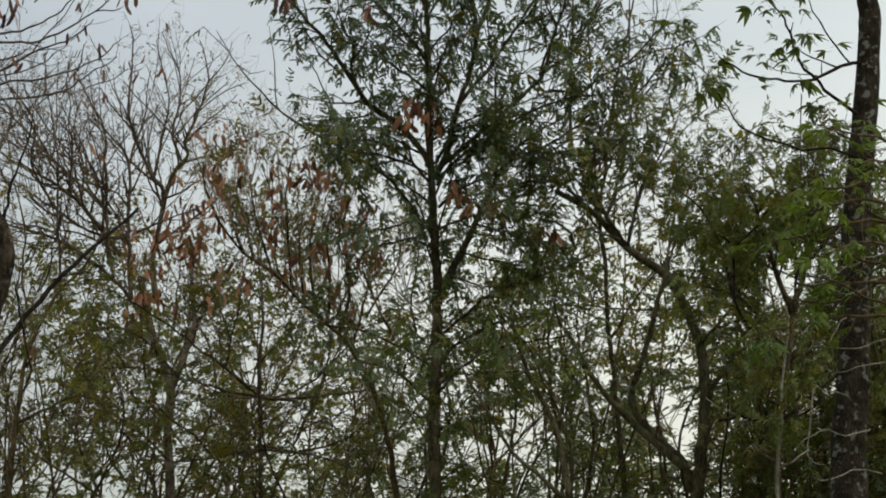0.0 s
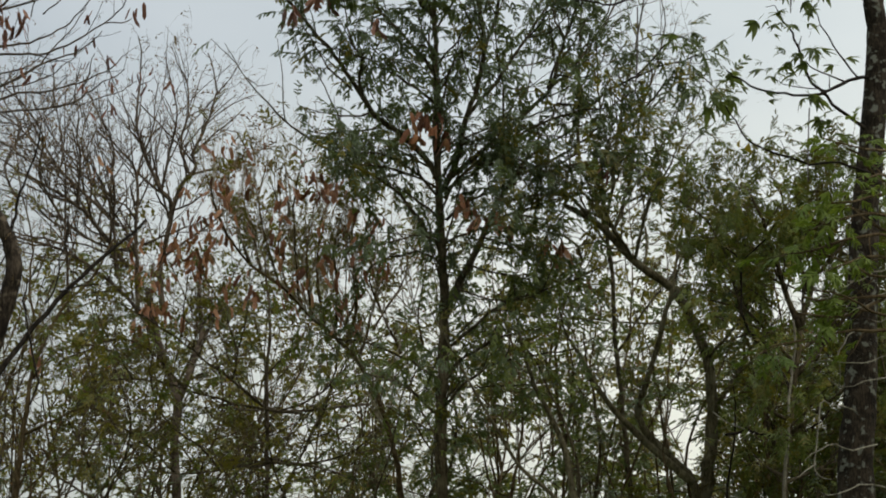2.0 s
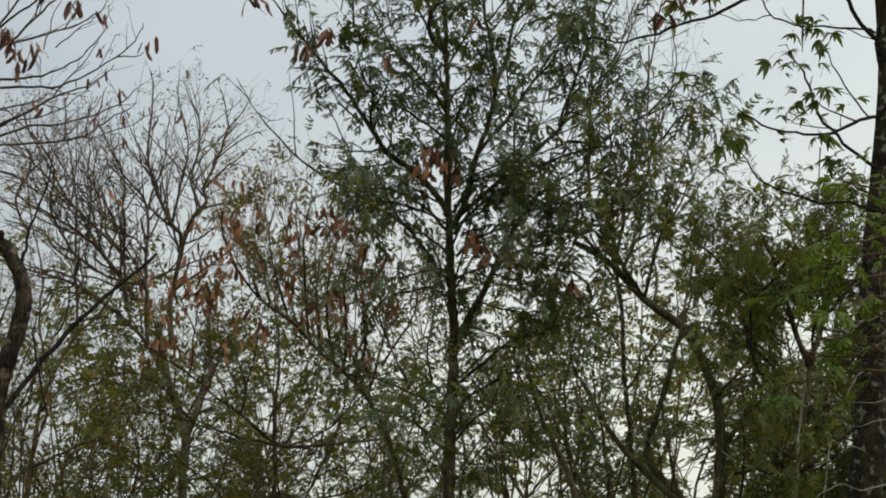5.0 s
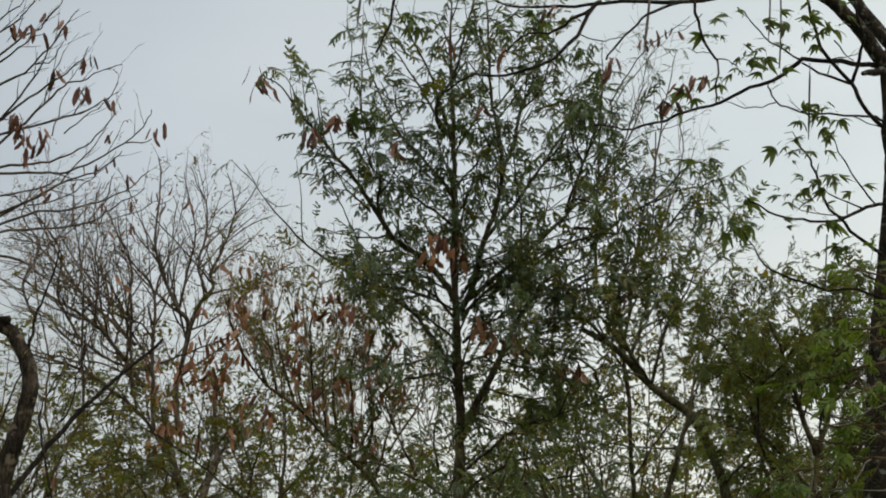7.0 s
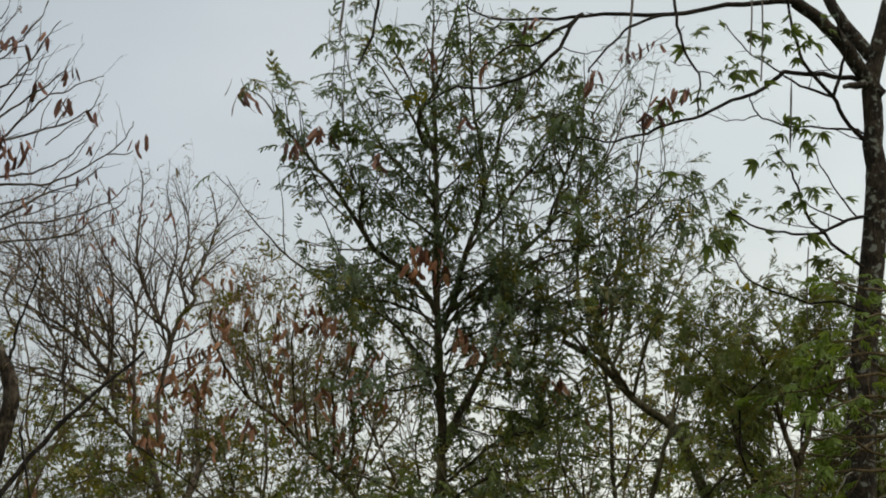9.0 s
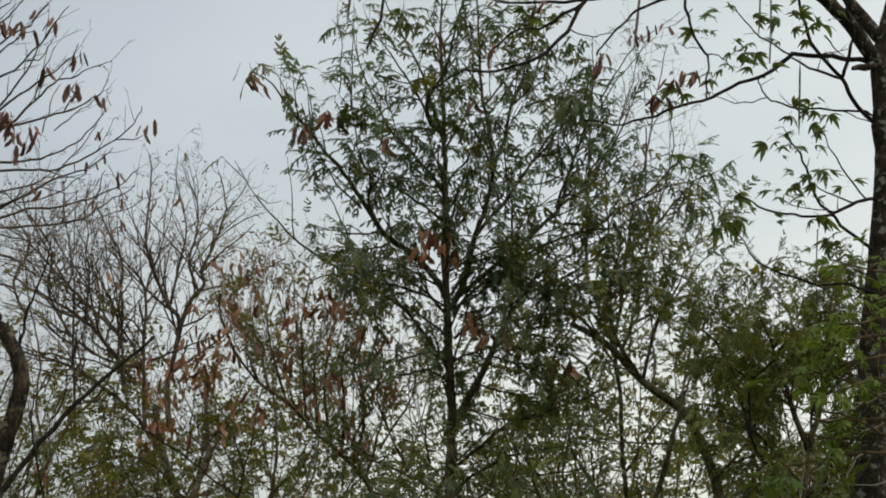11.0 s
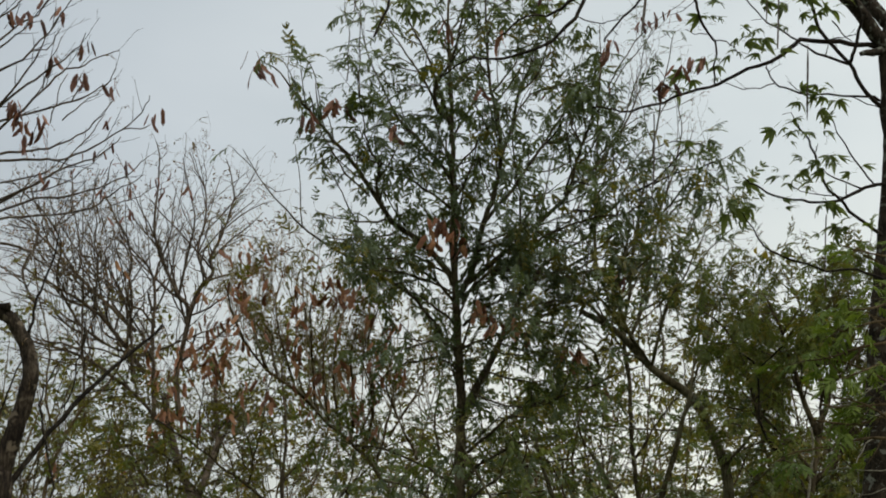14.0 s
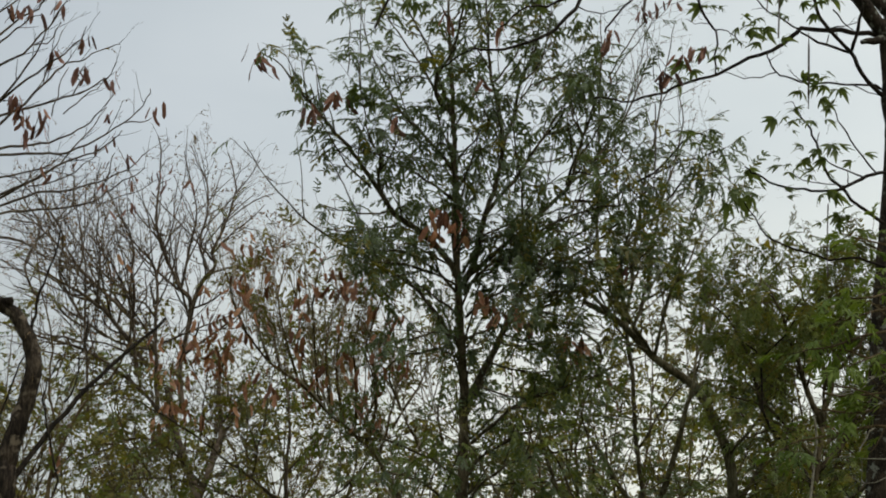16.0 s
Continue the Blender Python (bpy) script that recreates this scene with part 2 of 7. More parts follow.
# Leaf patterns lie along x with the upper side to z; a pattern is (points, triangles).
def blade(length, width, sag, segs=3, notch=0.0, tip=0.12):
    """One slender leaflet, folded a little along its rib and sagging to its tip."""
    v, f = [], []
    for i in range(segs + 1):
        t = i / segs
        w = width * 0.5 * (math.sin(math.pi * (0.08 + 0.92 * t ** 0.8)) if i < segs else tip) * (1 - notch * (i % 2))
        x, z = length * t, -sag * length * t * t
        v += [(x, -w, z + w * 0.25), (x, 0, z), (x, w, z + w * 0.25)]
        if i:
            b = 3 * i
            f += [(b - 3, b - 2, b + 1), (b - 3, b + 1, b), (b - 2, b - 1, b + 2), (b - 2, b + 2, b + 1)]
    return np.array(v), np.array(f)


def strip(length, width, sag):
    """One feathery pinna: a narrow sagging strip with a ragged edge."""
    xs, ws = (0.0, 0.25, 0.5, 0.8), (0.25, 1.0, 0.85, 0.9)
    v = []
    for x, w in zip(xs, ws):
        z = -sag * length * x * x
        v += [(length * x, -width * 0.5 * w, z), (length * (x + 0.04), width * 0.5 * w, z + width * 0.1)]
    v.append((length, 0, -sag * length))
    return np.array(v), np.array([(0, 1, 3), (0, 3, 2), (2, 3, 5), (2, 5, 4), (4, 5, 7), (4, 7, 6), (6, 7, 8)])


def comb(length, width, sag, teeth=6):
    """One feathery pinna: two rows of tiny leaflets along a sagging rib."""
    v, f = [], []
    for i in range(teeth):
        x = length * (i + 0.15) / teeth
        step, z = length / teeth, -sag * length * (i / teeth) ** 2
        w = width * 0.5 * (1.0 if i < teeth - 1 else 0.7)
        for s in (-1, 1):
            n = len(v)
            v += [(x, 0, z), (x + step * 1.6, 0, z - sag * step * 0.5), (x + step * 1.3, s * w, z - w * 0.25)]
            f.append((n, n + 1, n + 2))
    return np.array(v), np.array(f)


def leaflet(length, width, sag):
    """A small simple leaf, folded along its rib."""
    v = [(0, 0, 0), (length * 0.5, -width * 0.5, width * 0.15 - sag * length * 0.3), (length, 0, -sag * length), (length * 0.5, width * 0.5, width * 0.15 - sag * length * 0.3)]
    return np.array(v), np.array([(0, 1, 2), (0, 2, 3)])


def place(piece, at, yaw, pitch, roll=0.0, scale=1.0):
    m = np.array(Euler((roll, pitch, yaw), "XYZ").to_matrix())
    return (piece[0] * scale) @ m.T + np.array(at), piece[1]


def merge(pieces):
    v, f, n = [], [], 0
    for pv, pf in pieces:
        v.append(pv)
        f.append(pf + n)
        n += len(pv)
    return np.concatenate(v), np.concatenate(f)


def feather_leaf(rng, pairs=5, length=0.14, pinna=0.085, width=0.017, shape=strip, droop=0.0):
    """A twice-feathered leaf: a thin sagging rib with pairs of feathery pinnae."""
    out = [leaflet(length, 0.003, 0.35)]
    for i in range(pairs):
        t = (i + 0.9) / pairs
        at = (length * t, 0, -0.35 * length * t * t)
        size = (0.75 + 0.35 * math.sin(math.pi * (0.2 + 0.7 * t))) * rng.uniform(0.85, 1.1)
        for s in (-1, 1):
            out.append(place(shape(pinna, width, rng.uniform(0.1, 0.5)), at,
                             s * rng.uniform(0.45, 0.95), rng.uniform(-0.1, 0.45) + droop, s * rng.uniform(-0.2, 0.5), size))
    out.append(place(shape(pinna, width, 0.3), (length, 0, -0.35 * length), rng.uniform(-0.3, 0.3), 0.5, 0, 0.8))
    return merge(out)


def small_spray(rng, count=6, length=0.12, leaf=0.05, width=0.02):
    """A short shoot with simple leaves on both sides."""
    out = [leaflet(length, 0.003, 0.2)]
    for i in range(count):
        t = (i + 1) / count
        out.append(place(leaflet(leaf, width, rng.uniform(0, 0.5)), (length * t, 0, -0.2 * length * t * t),
                         (-1) ** i * rng.uniform(0.5, 1.3), rng.uniform(-0.3, 0.7), rng.uniform(-0.6, 0.6), rng.uniform(0.7, 1.2)))
    return merge(out)


def patterns(make, many, seed, **kw):
    rng = random.Random(seed)
    return [make(rng, **kw) for _ in range(many)]


FEATHER = patterns(feather_leaf, 9, 1, pairs=4, length=0.15, pinna=0.05, width=0.021, shape=comb, droop=0.4)
FEATHER_BIG = patterns(feather_leaf, 6, 2, pairs=7, length=0.24, pinna=0.12, width=0.026)
FEATHER_FAR = patterns(feather_leaf, 8, 8, pairs=3, length=0.15, pinna=0.058, width=0.026, shape=lambda a, b, c: comb(a, b, c, 4), droop=0.1)
SPRAY = patterns(small_spray, 7, 3, count=6, length=0.13, leaf=0.056, width=0.036)
SPRAY_SPARSE = patterns(small_spray, 7, 4, count=4, length=0.1, leaf=0.04, width=0.016)


def leaf_mesh(name, spots, kinds, mat, origin, seed=0):
    """All the leaves of a crown in one mesh. spots: place, way, size."""
    rng = np.random.default_rng(seed)
    vs, fs, n = [], [], 0
    which = rng.integers(0, len(kinds), len(spots))
    pos = np.array([s[0] for s in spots]) - np.array(origin)
    way = np.array([s[1] for s in spots])
    size = np.array([s[2] for s in spots])
    way /= np.linalg.norm(way, axis=1)[:, None]
    up = np.array([0, 0, 1.0]) + rng.normal(0, 0.32, way.shape)
    y = np.cross(up, way)
    y /= np.linalg.norm(y, axis=1)[:, None] + 1e-9
    z = np.cross(way, y)
    for k, (pv, pf) in enumerate(kinds):
        sel = np.where(which == k)[0]
        if not len(sel):
            continue
        m = np.stack([way[sel], y[sel], z[sel]], axis=2) * size[sel][:, None, None]
        v = np.einsum("nij,pj->npi", m, pv) + pos[sel][:, None, :]
        f = pf[None] + (np.arange(len(sel)) * len(pv))[:, None, None] + n
        vs.append(v.reshape(-1, 3))
        fs.append(f.reshape(-1, 3))
        n += len(sel) * len(pv)
    v, f = np.concatenate(vs), np.concatenate(fs)
    me = bpy.data.meshes.new(name)
    me.vertices.add(len(v))
    me.vertices.foreach_set("co", v.astype(np.float32).ravel())
    me.loops.add(f.size)
    me.loops.foreach_set("vertex_index", f.astype(np.int32).ravel())
    me.polygons.add(len(f))
    me.polygons.foreach_set("loop_start", np.arange(0, f.size, 3, dtype=np.int32))
    me.update(calc_edges=True)
    me.materials.append(mat)
    return me


# ------------------------------------------------------------------ trees
# Open lanes in the foliage, through which the sky shows: sideways and upwards slope from the clearing, half-width and half-height a metre.
GAPS = (
    (0.1519, 0.1999, 0.0105, 0.0125), (0.1054, 0.1300, 0.0072, 0.0111), (0.0989, 0.1426, 0.0081, 0.0072), (0.1021, 0.1717, 0.0062, 0.0045), (0.1118, 0.2154, 0.0041, 0.0048),
    (-0.0599, 0.1552, 0.0055, 0.0032), (0.0214, 0.1225, 0.0073, 0.0034), (-0.1697, 0.1088, 0.0084, 0.0058), (-0.1472, 0.1038, 0.0087, 0.0037), (-0.1811, 0.1489, 0.0073, 0.0048),
    (-0.0862, 0.1577, 0.0052, 0.0048), (-0.0466, 0.2051, 0.0055, 0.0032), (-0.0300, 0.1909, 0.0037, 0.0062), (0.0511, 0.2245, 0.0045, 0.0048), (0.0256, 0.2115, 0.0076, 0.0041),
    (-0.1446, 0.1819, 0.0032, 0.0066), (0.0078, 0.1922, 0.0055, 0.0035), (0.0290, 0.1388, 0.0052, 0.0041), (0.0827, 0.2154, 0.0055, 0.0037), (-0.1109, 0.1426, 0.0048, 0.0035),
    (0.0009, 0.2344, 0.0048, 0.0037), (-0.0308, 0.2314, 0.0045, 0.0052), (0.0535, 0.2240, 0.0045, 0.0058), (0.0532, 0.2665, 0.0058, 0.0041),
)


def in_gap(p):
    u, v = p.x / p.y, (p.z - EYE) / p.y
    return any(((u - a) / w) ** 2 + ((v - b) / h) ** 2 < 1.0 for a, b, w, h in GAPS)


class Tree:
    """A tree as one thing: trunk, limbs, twigs, leaves and what hangs on it."""

    def __init__(self, name, base, label, wood, category="tree", group=""):
        self.base = Vector(base)
        self.top = tagged(new(name), label, category, group)
        self.top.location = self.base
        self.wood, self.twigs, self.leaves = wood, Tubes(), {}

    def part(self, name, me, label="", kind=""):
        ob = new(name, me)
        ob.parent = self.top
        return tagged(ob, label, kind=kind)

    def stem(self, name, points, r0, r1, sides=8, wobble=0.006, wood=None, power=1.0):
        path = smooth_path(points, 0.1, wobble)
        t = Tubes()
        t.add(path, r0, r1, sides, 0.07, power)
        self.part(name, t.mesh(name, wood or self.wood, self.base))
        return path

    def limb(self, points, r0, r1, spec=None, first=0.15, wood=None, last=1.0):
        """A limb of its own mesh, with side shoots from first to last along it."""
        path = self.stem("limb", points, r0, r1, 6, 0.008, wood)
        if spec:
            self.dress(path, r0, r1, spec, first, last)
        return path

    def dress(self, path, r0, r1, spec, first=0.15, last=1.0, level=0):
        """Side shoots along a stem, and shoots on those, down to the leaves."""
        s = spec[level]
        length = sum((b - a).length for a, b in zip(path, path[1:]))
        n = s["per_m"] * length * (last - first)
        n = int(n) + (random.random() < n - int(n))
        for i in range(n):
            t = first + (last - first) * (i + rnd(0.05, 0.95)) / n
            k = min(int(t * (len(path) - 1)), len(path) - 2)
            at = path[k].lerp(path[k + 1], t * (len(path) - 1) - k)
            along = (path[k + 1] - path[k]).normalized()
            out = any_way()
            out = (out - along * out.dot(along)).normalized()
            a = radians(s["angle"] * rnd(0.7, 1.3))
            way = (along * math.cos(a) + out * math.sin(a) + UP * s["up"]).normalized()
            size = s["length"] * rnd(0.55, 1.25) * (1.0 - s.get("taper", 0.35) * t)
            self.shoot(at, way, size, min((r0 + (r1 - r0) * t) * 0.6, s["r"]), spec, level)
        if level == 0 and last == 1.0 and s.get("tip", True):
            self.shoot(path[-1], (path[-1] - path[-2]).normalized(), s["length"] * 0.7, min(r1, s["r"]), spec, 0)

    def shoot(self, at, way, size, r, spec, level):
        s = spec[level]
        steps = 5 if size > 0.25 else 3
        p, path = at.copy(), [at.copy()]
        for _ in range(steps):
            way = (way + UP * s["rise"] + any_way() * s["wander"]).normalized()
            p = p + way * (size / steps)
            path.append(p.copy())
        if r < 0.008 and in_gap(path[len(path) // 2]) and random.random() < 0.9:
            return
        self.twigs.add(path, r, max(r * s.get("end", 0.35), 0.0012), 4 if r > 0.004 else 3)
        if level + 1 < len(spec):
            self.dress(path, r, r * 0.4, spec, spec[level].get("bare", 0.2), 1.0, level + 1)
        leaf = s.get("leaf")
        if leaf:
            self.foliate(path, size, leaf)

    def foliate(self, path, size, leaf):
        n = leaf["per_m"] * size
        n = int(n) + (random.random() < n - int(n))
        for i in range(n):
            t = leaf.get("from", 0.25) + (1 - leaf.get("from", 0.25)) * (i + rnd(0, 1)) / n
            k = min(int(t * (len(path) - 1)), len(path) - 2)
            at = path[k].lerp(path[k + 1], t * (len(path) - 1) - k)
            along = (path[k + 1] - path[k]).normalized()
            way = along * rnd(0.2, 0.9) + any_way() * 0.8 - UP * leaf.get("sag", 0.2)
            way.z *= leaf.get("flat", 1.0)
            if in_gap(at) and random.random() < 0.93:
                continue
            key = leaf["key"]
            if leaf.get("mixed") and random.random() < leaf["mixed"][0]:
                key = leaf["mixed"][1]
            self.leaves.setdefault(key, []).append((tuple(at), tuple(way.normalized()), leaf["size"] * rnd(0.65, 1.25)))

    def finish(self):
        if self.twigs.v:
            self.part("branchwork", self.twigs.mesh("branchwork", self.wood, self.base), kind="stuff")
        for i, (key, spots) in enumerate(self.leaves.items()):
            kinds, mat = LEAVES[key]
            self.part("foliage", leaf_mesh("foliage", spots, kinds, mat, self.base, i), kind="stuff")
        return self.top


LEAVES = {
    "dark": (FEATHER, LEAF_DARK),
    "mid": (FEATHER, LEAF_MID),
    "bright": (FEATHER_BIG, LEAF_BRIGHT),
    "olive": (FEATHER_FAR, LEAF_OLIVE),
    "mid_fine": (FEATHER_FAR, LEAF_MID),
    "rust": (SPRAY_SPARSE, LEAF_RUST),
    "dark_fine": (FEATHER_FAR, LEAF_DARK),
    "far_dark": (SPRAY, LEAF_DARK),
    "far_olive": (SPRAY, LEAF_OLIVE),
}


# seed pods: flat, slightly curled strips, thickened at the seeds
def pod_mesh(name, length, width, thick, curl, mat, seeds=9):
    bm = bmesh.new()
    rings = []
    n = 10
    for i in range(n + 1):
        t = i / n
        w = width * 0.5 * min(1.0, 0.12 + 4 * t, 0.1 + 5 * (1 - t)) * (1 + 0.05 * math.sin(9 * t))
        th = thick * 0.5 * (0.7 + 0.5 * abs(math.sin(math.pi * seeds * t)))
        c = Vector((curl * length * t * t, 0.25 * curl * length * math.sin(3 * t), -length * t))
        turn = 0.7 * curl * t * 3
        ax, ay = Vector((math.cos(turn), math.sin(turn), 0)), Vector((-math.sin(turn), math.cos(turn), 0))
        rings.append([bm.verts.new(c + ax * w), bm.verts.new(c + ay * th), bm.verts.new(c - ax * w), bm.verts.new(c - ay * th)])
    for a, b in zip(rings, rings[1:]):
        for k in range(4):
            bm.faces.new((a[k], a[(k + 1) % 4], b[(k + 1) % 4], b[k]))
    bm.faces.new(rings[-1])
    bm.faces.new(rings[0][::-1])
    me = bpy.data.meshes.new(name)
    bm.to_mesh(me)
    bm.free()
    me.materials.append(mat)
    return me


PODS = [pod_mesh("seed_pod", rnd(0.11, 0.15), rnd(0.026, 0.036), 0.004, c, HUSK_RED) for c in (-0.25, -0.1, 0.05, 0.15, 0.3)]
RIPE_PODS = [pod_mesh("seed_pod", rnd(0.11, 0.15), rnd(0.034, 0.046), 0.004, c, HUSK_ORANGE) for c in (-0.25, -0.1, 0.05, 0.15, 0.3)]
LONG_PODS = [pod_mesh("long_pod", 0.5, 0.016, 0.012, c, HUSK_DULL, 20) for c in (-0.04, 0.03)]


def hang_pods(tree, at, count, size=1.0, spread=0.04, kinds=PODS):
    """A bunch of dry pods that hang side by side from a twig."""
    at = Vector(at)
    for _ in range(count):
        ob = tree.part("seed_pod", random.choice(kinds))
        m = pose(0, 0, 0, rnd(-32, 32), rnd(-32, 32), rnd(0, 360))
        ob.matrix_basis = Matrix.Translation(at - tree.base + Vector((rnd(-spread, spread), rnd(-spread, spread), rnd(-spread, spread) * 0.7))) @ m @ Matrix.Scale(size * rnd(0.75, 1.2), 4)


def single_leaf(tree, at, mat, length=0.1, width=0.05, turn=0.0, droop=60):
    """One leaf that stays on by itself: withered, or turned in colour."""
    v, f = blade(length, width, 0.35, 5)
    me = bpy.data.meshes.new("leaf")
    me.from_pydata(v.tolist(), [], f.tolist())
    me.materials.append(mat)
    ob = tree.part("leaf", me, "withered single leaf")
    ob.matrix_basis = Matrix.Translation(Vector(at) - tree.base) @ pose(0, 0, 0, rnd(-60, -40), droop, turn)


def hang_long_pod(tree, at, size=1.0):
    ob = tree.part("long_pod", random.choice(LONG_PODS))
    ob.matrix_basis = Matrix.Translation(Vector(at) - tree.base) @ pose(0, 0, 0, rnd(-3, 3), rnd(-3, 3), rnd(0, 360)) @ Matrix.Scale(size, 4)


def hand_leaf_mesh(name, rng):
    """Five drooping pointed leaflets on a stalk."""
    out = [blade(0.07, 0.003, 0.2, 2)]
    for i, a in enumerate((-1.15, -0.55, 0.0, 0.55, 1.15)):
        size = (0.65, 0.9, 1.1, 0.9, 0.65)[i] * rng.uniform(0.7, 1.2)
        out.append(place(blade(0.105, 0.029, rng.uniform(0.0, 0.4), 5, 0, 0.02), (0.07, 0, -0.014), a, rng.uniform(0.0, 0.5), rng.uniform(-0.4, 0.4), size))
    v, f = merge(out)
    me = bpy.data.meshes.new(name)
    me.from_pydata(v.tolist(), [], f.tolist())
    me.materials.append(LEAF_FRESH)
    return me


HAND_RNG = random.Random(5)
HAND_LEAVES = [hand_leaf_mesh("leaf", HAND_RNG) for _ in range(7)]


# ------------------------------------------------------------------ ground
def ground_material():
    m, n, l, out = material("rough_grass")
    co = n.new("ShaderNodeTexCoord")
    a = n.new("ShaderNodeTexNoise")
    a.inputs["Scale"].default_value, a.inputs["Detail"].default_value = 0.35, 5.0
    b = n.new("ShaderNodeTexNoise")
    b.inputs["Scale"].default_value, b.inputs["Detail"].default_value = 22.0, 6.0
    l.new(co.outputs["Object"], a.inputs["Vector"])
    l.new(co.outputs["Object"], b.inputs["Vector"])
    mx = n.new("ShaderNodeMath")
    mx.operation = "MULTIPLY_ADD"
    mx.inputs[1].default_value, mx.inputs[2].default_value = 0.5, 0.0
    l.new(b.outputs["Fac"], mx.inputs[0])
    ad = n.new("ShaderNodeMath")
    ad.operation = "MULTIPLY_ADD"
    ad.inputs[1].default_value = 0.5
    l.new(a.outputs["Fac"], ad.inputs[0])
    l.new(mx.outputs[0], ad.inputs[2])
    col = ramp(n, [(0.35, (0.05, 0.04, 0.02)), (0.5, (0.06, 0.08, 0.025)), (0.65, (0.11, 0.12, 0.04))])
    l.new(ad.outputs[0], col.inputs["Fac"])
    p = n.new("ShaderNodeBsdfPrincipled")
    p.inputs["Roughness"].default_value = 0.95
    l.new(col.outputs[0], p.inputs["Base Color"])
    bp = n.new("ShaderNodeBump")
    bp.inputs["Strength"].default_value, bp.inputs["Distance"].default_value = 0.8, 0.05
    l.new(b.outputs["Fac"], bp.inputs["Height"])
    l.new(bp.outputs[0], p.inputs["Normal"])
    l.new(p.outputs[0], out.inputs["Surface"])
    return m


def build_ground():
    bm = bmesh.new()
    rings = [0.0, 3, 6, 10, 14, 18, 23, 30, 45, 80, 200, 700, 3000]
    grid = []
    for r in rings:
        row = []
        for k in range(48):
            a = 2 * math.pi * k / 48
            z = 0.0 if r < 30 else 0.0 + 0.3 * noise.noise(Vector((r * math.cos(a) * 0.02, r * math.sin(a) * 0.02, 3)))
            row.append(bm.verts.new((r * math.cos(a), 12 + r * math.sin(a), z)) if r else None)
        grid.append(row)
    mid = bm.verts.new((0, 12, 0))
    for k in range(48):
        bm.faces.new((mid, grid[1][k], grid[1][(k + 1) % 48]))
    for a, b in zip(grid[1:], grid[2:]):
        for k in range(48):
            bm.faces.new((a[k], b[k], b[(k + 1) % 48], a[(k + 1) % 48]))
    me = bpy.data.meshes.new("ground")
    bm.to_mesh(me)
    bm.free()
    me.materials.append(ground_material())
    tagged(new("ground", me), "rough grass ground under the trees", "ground", kind="structure")


build_ground()


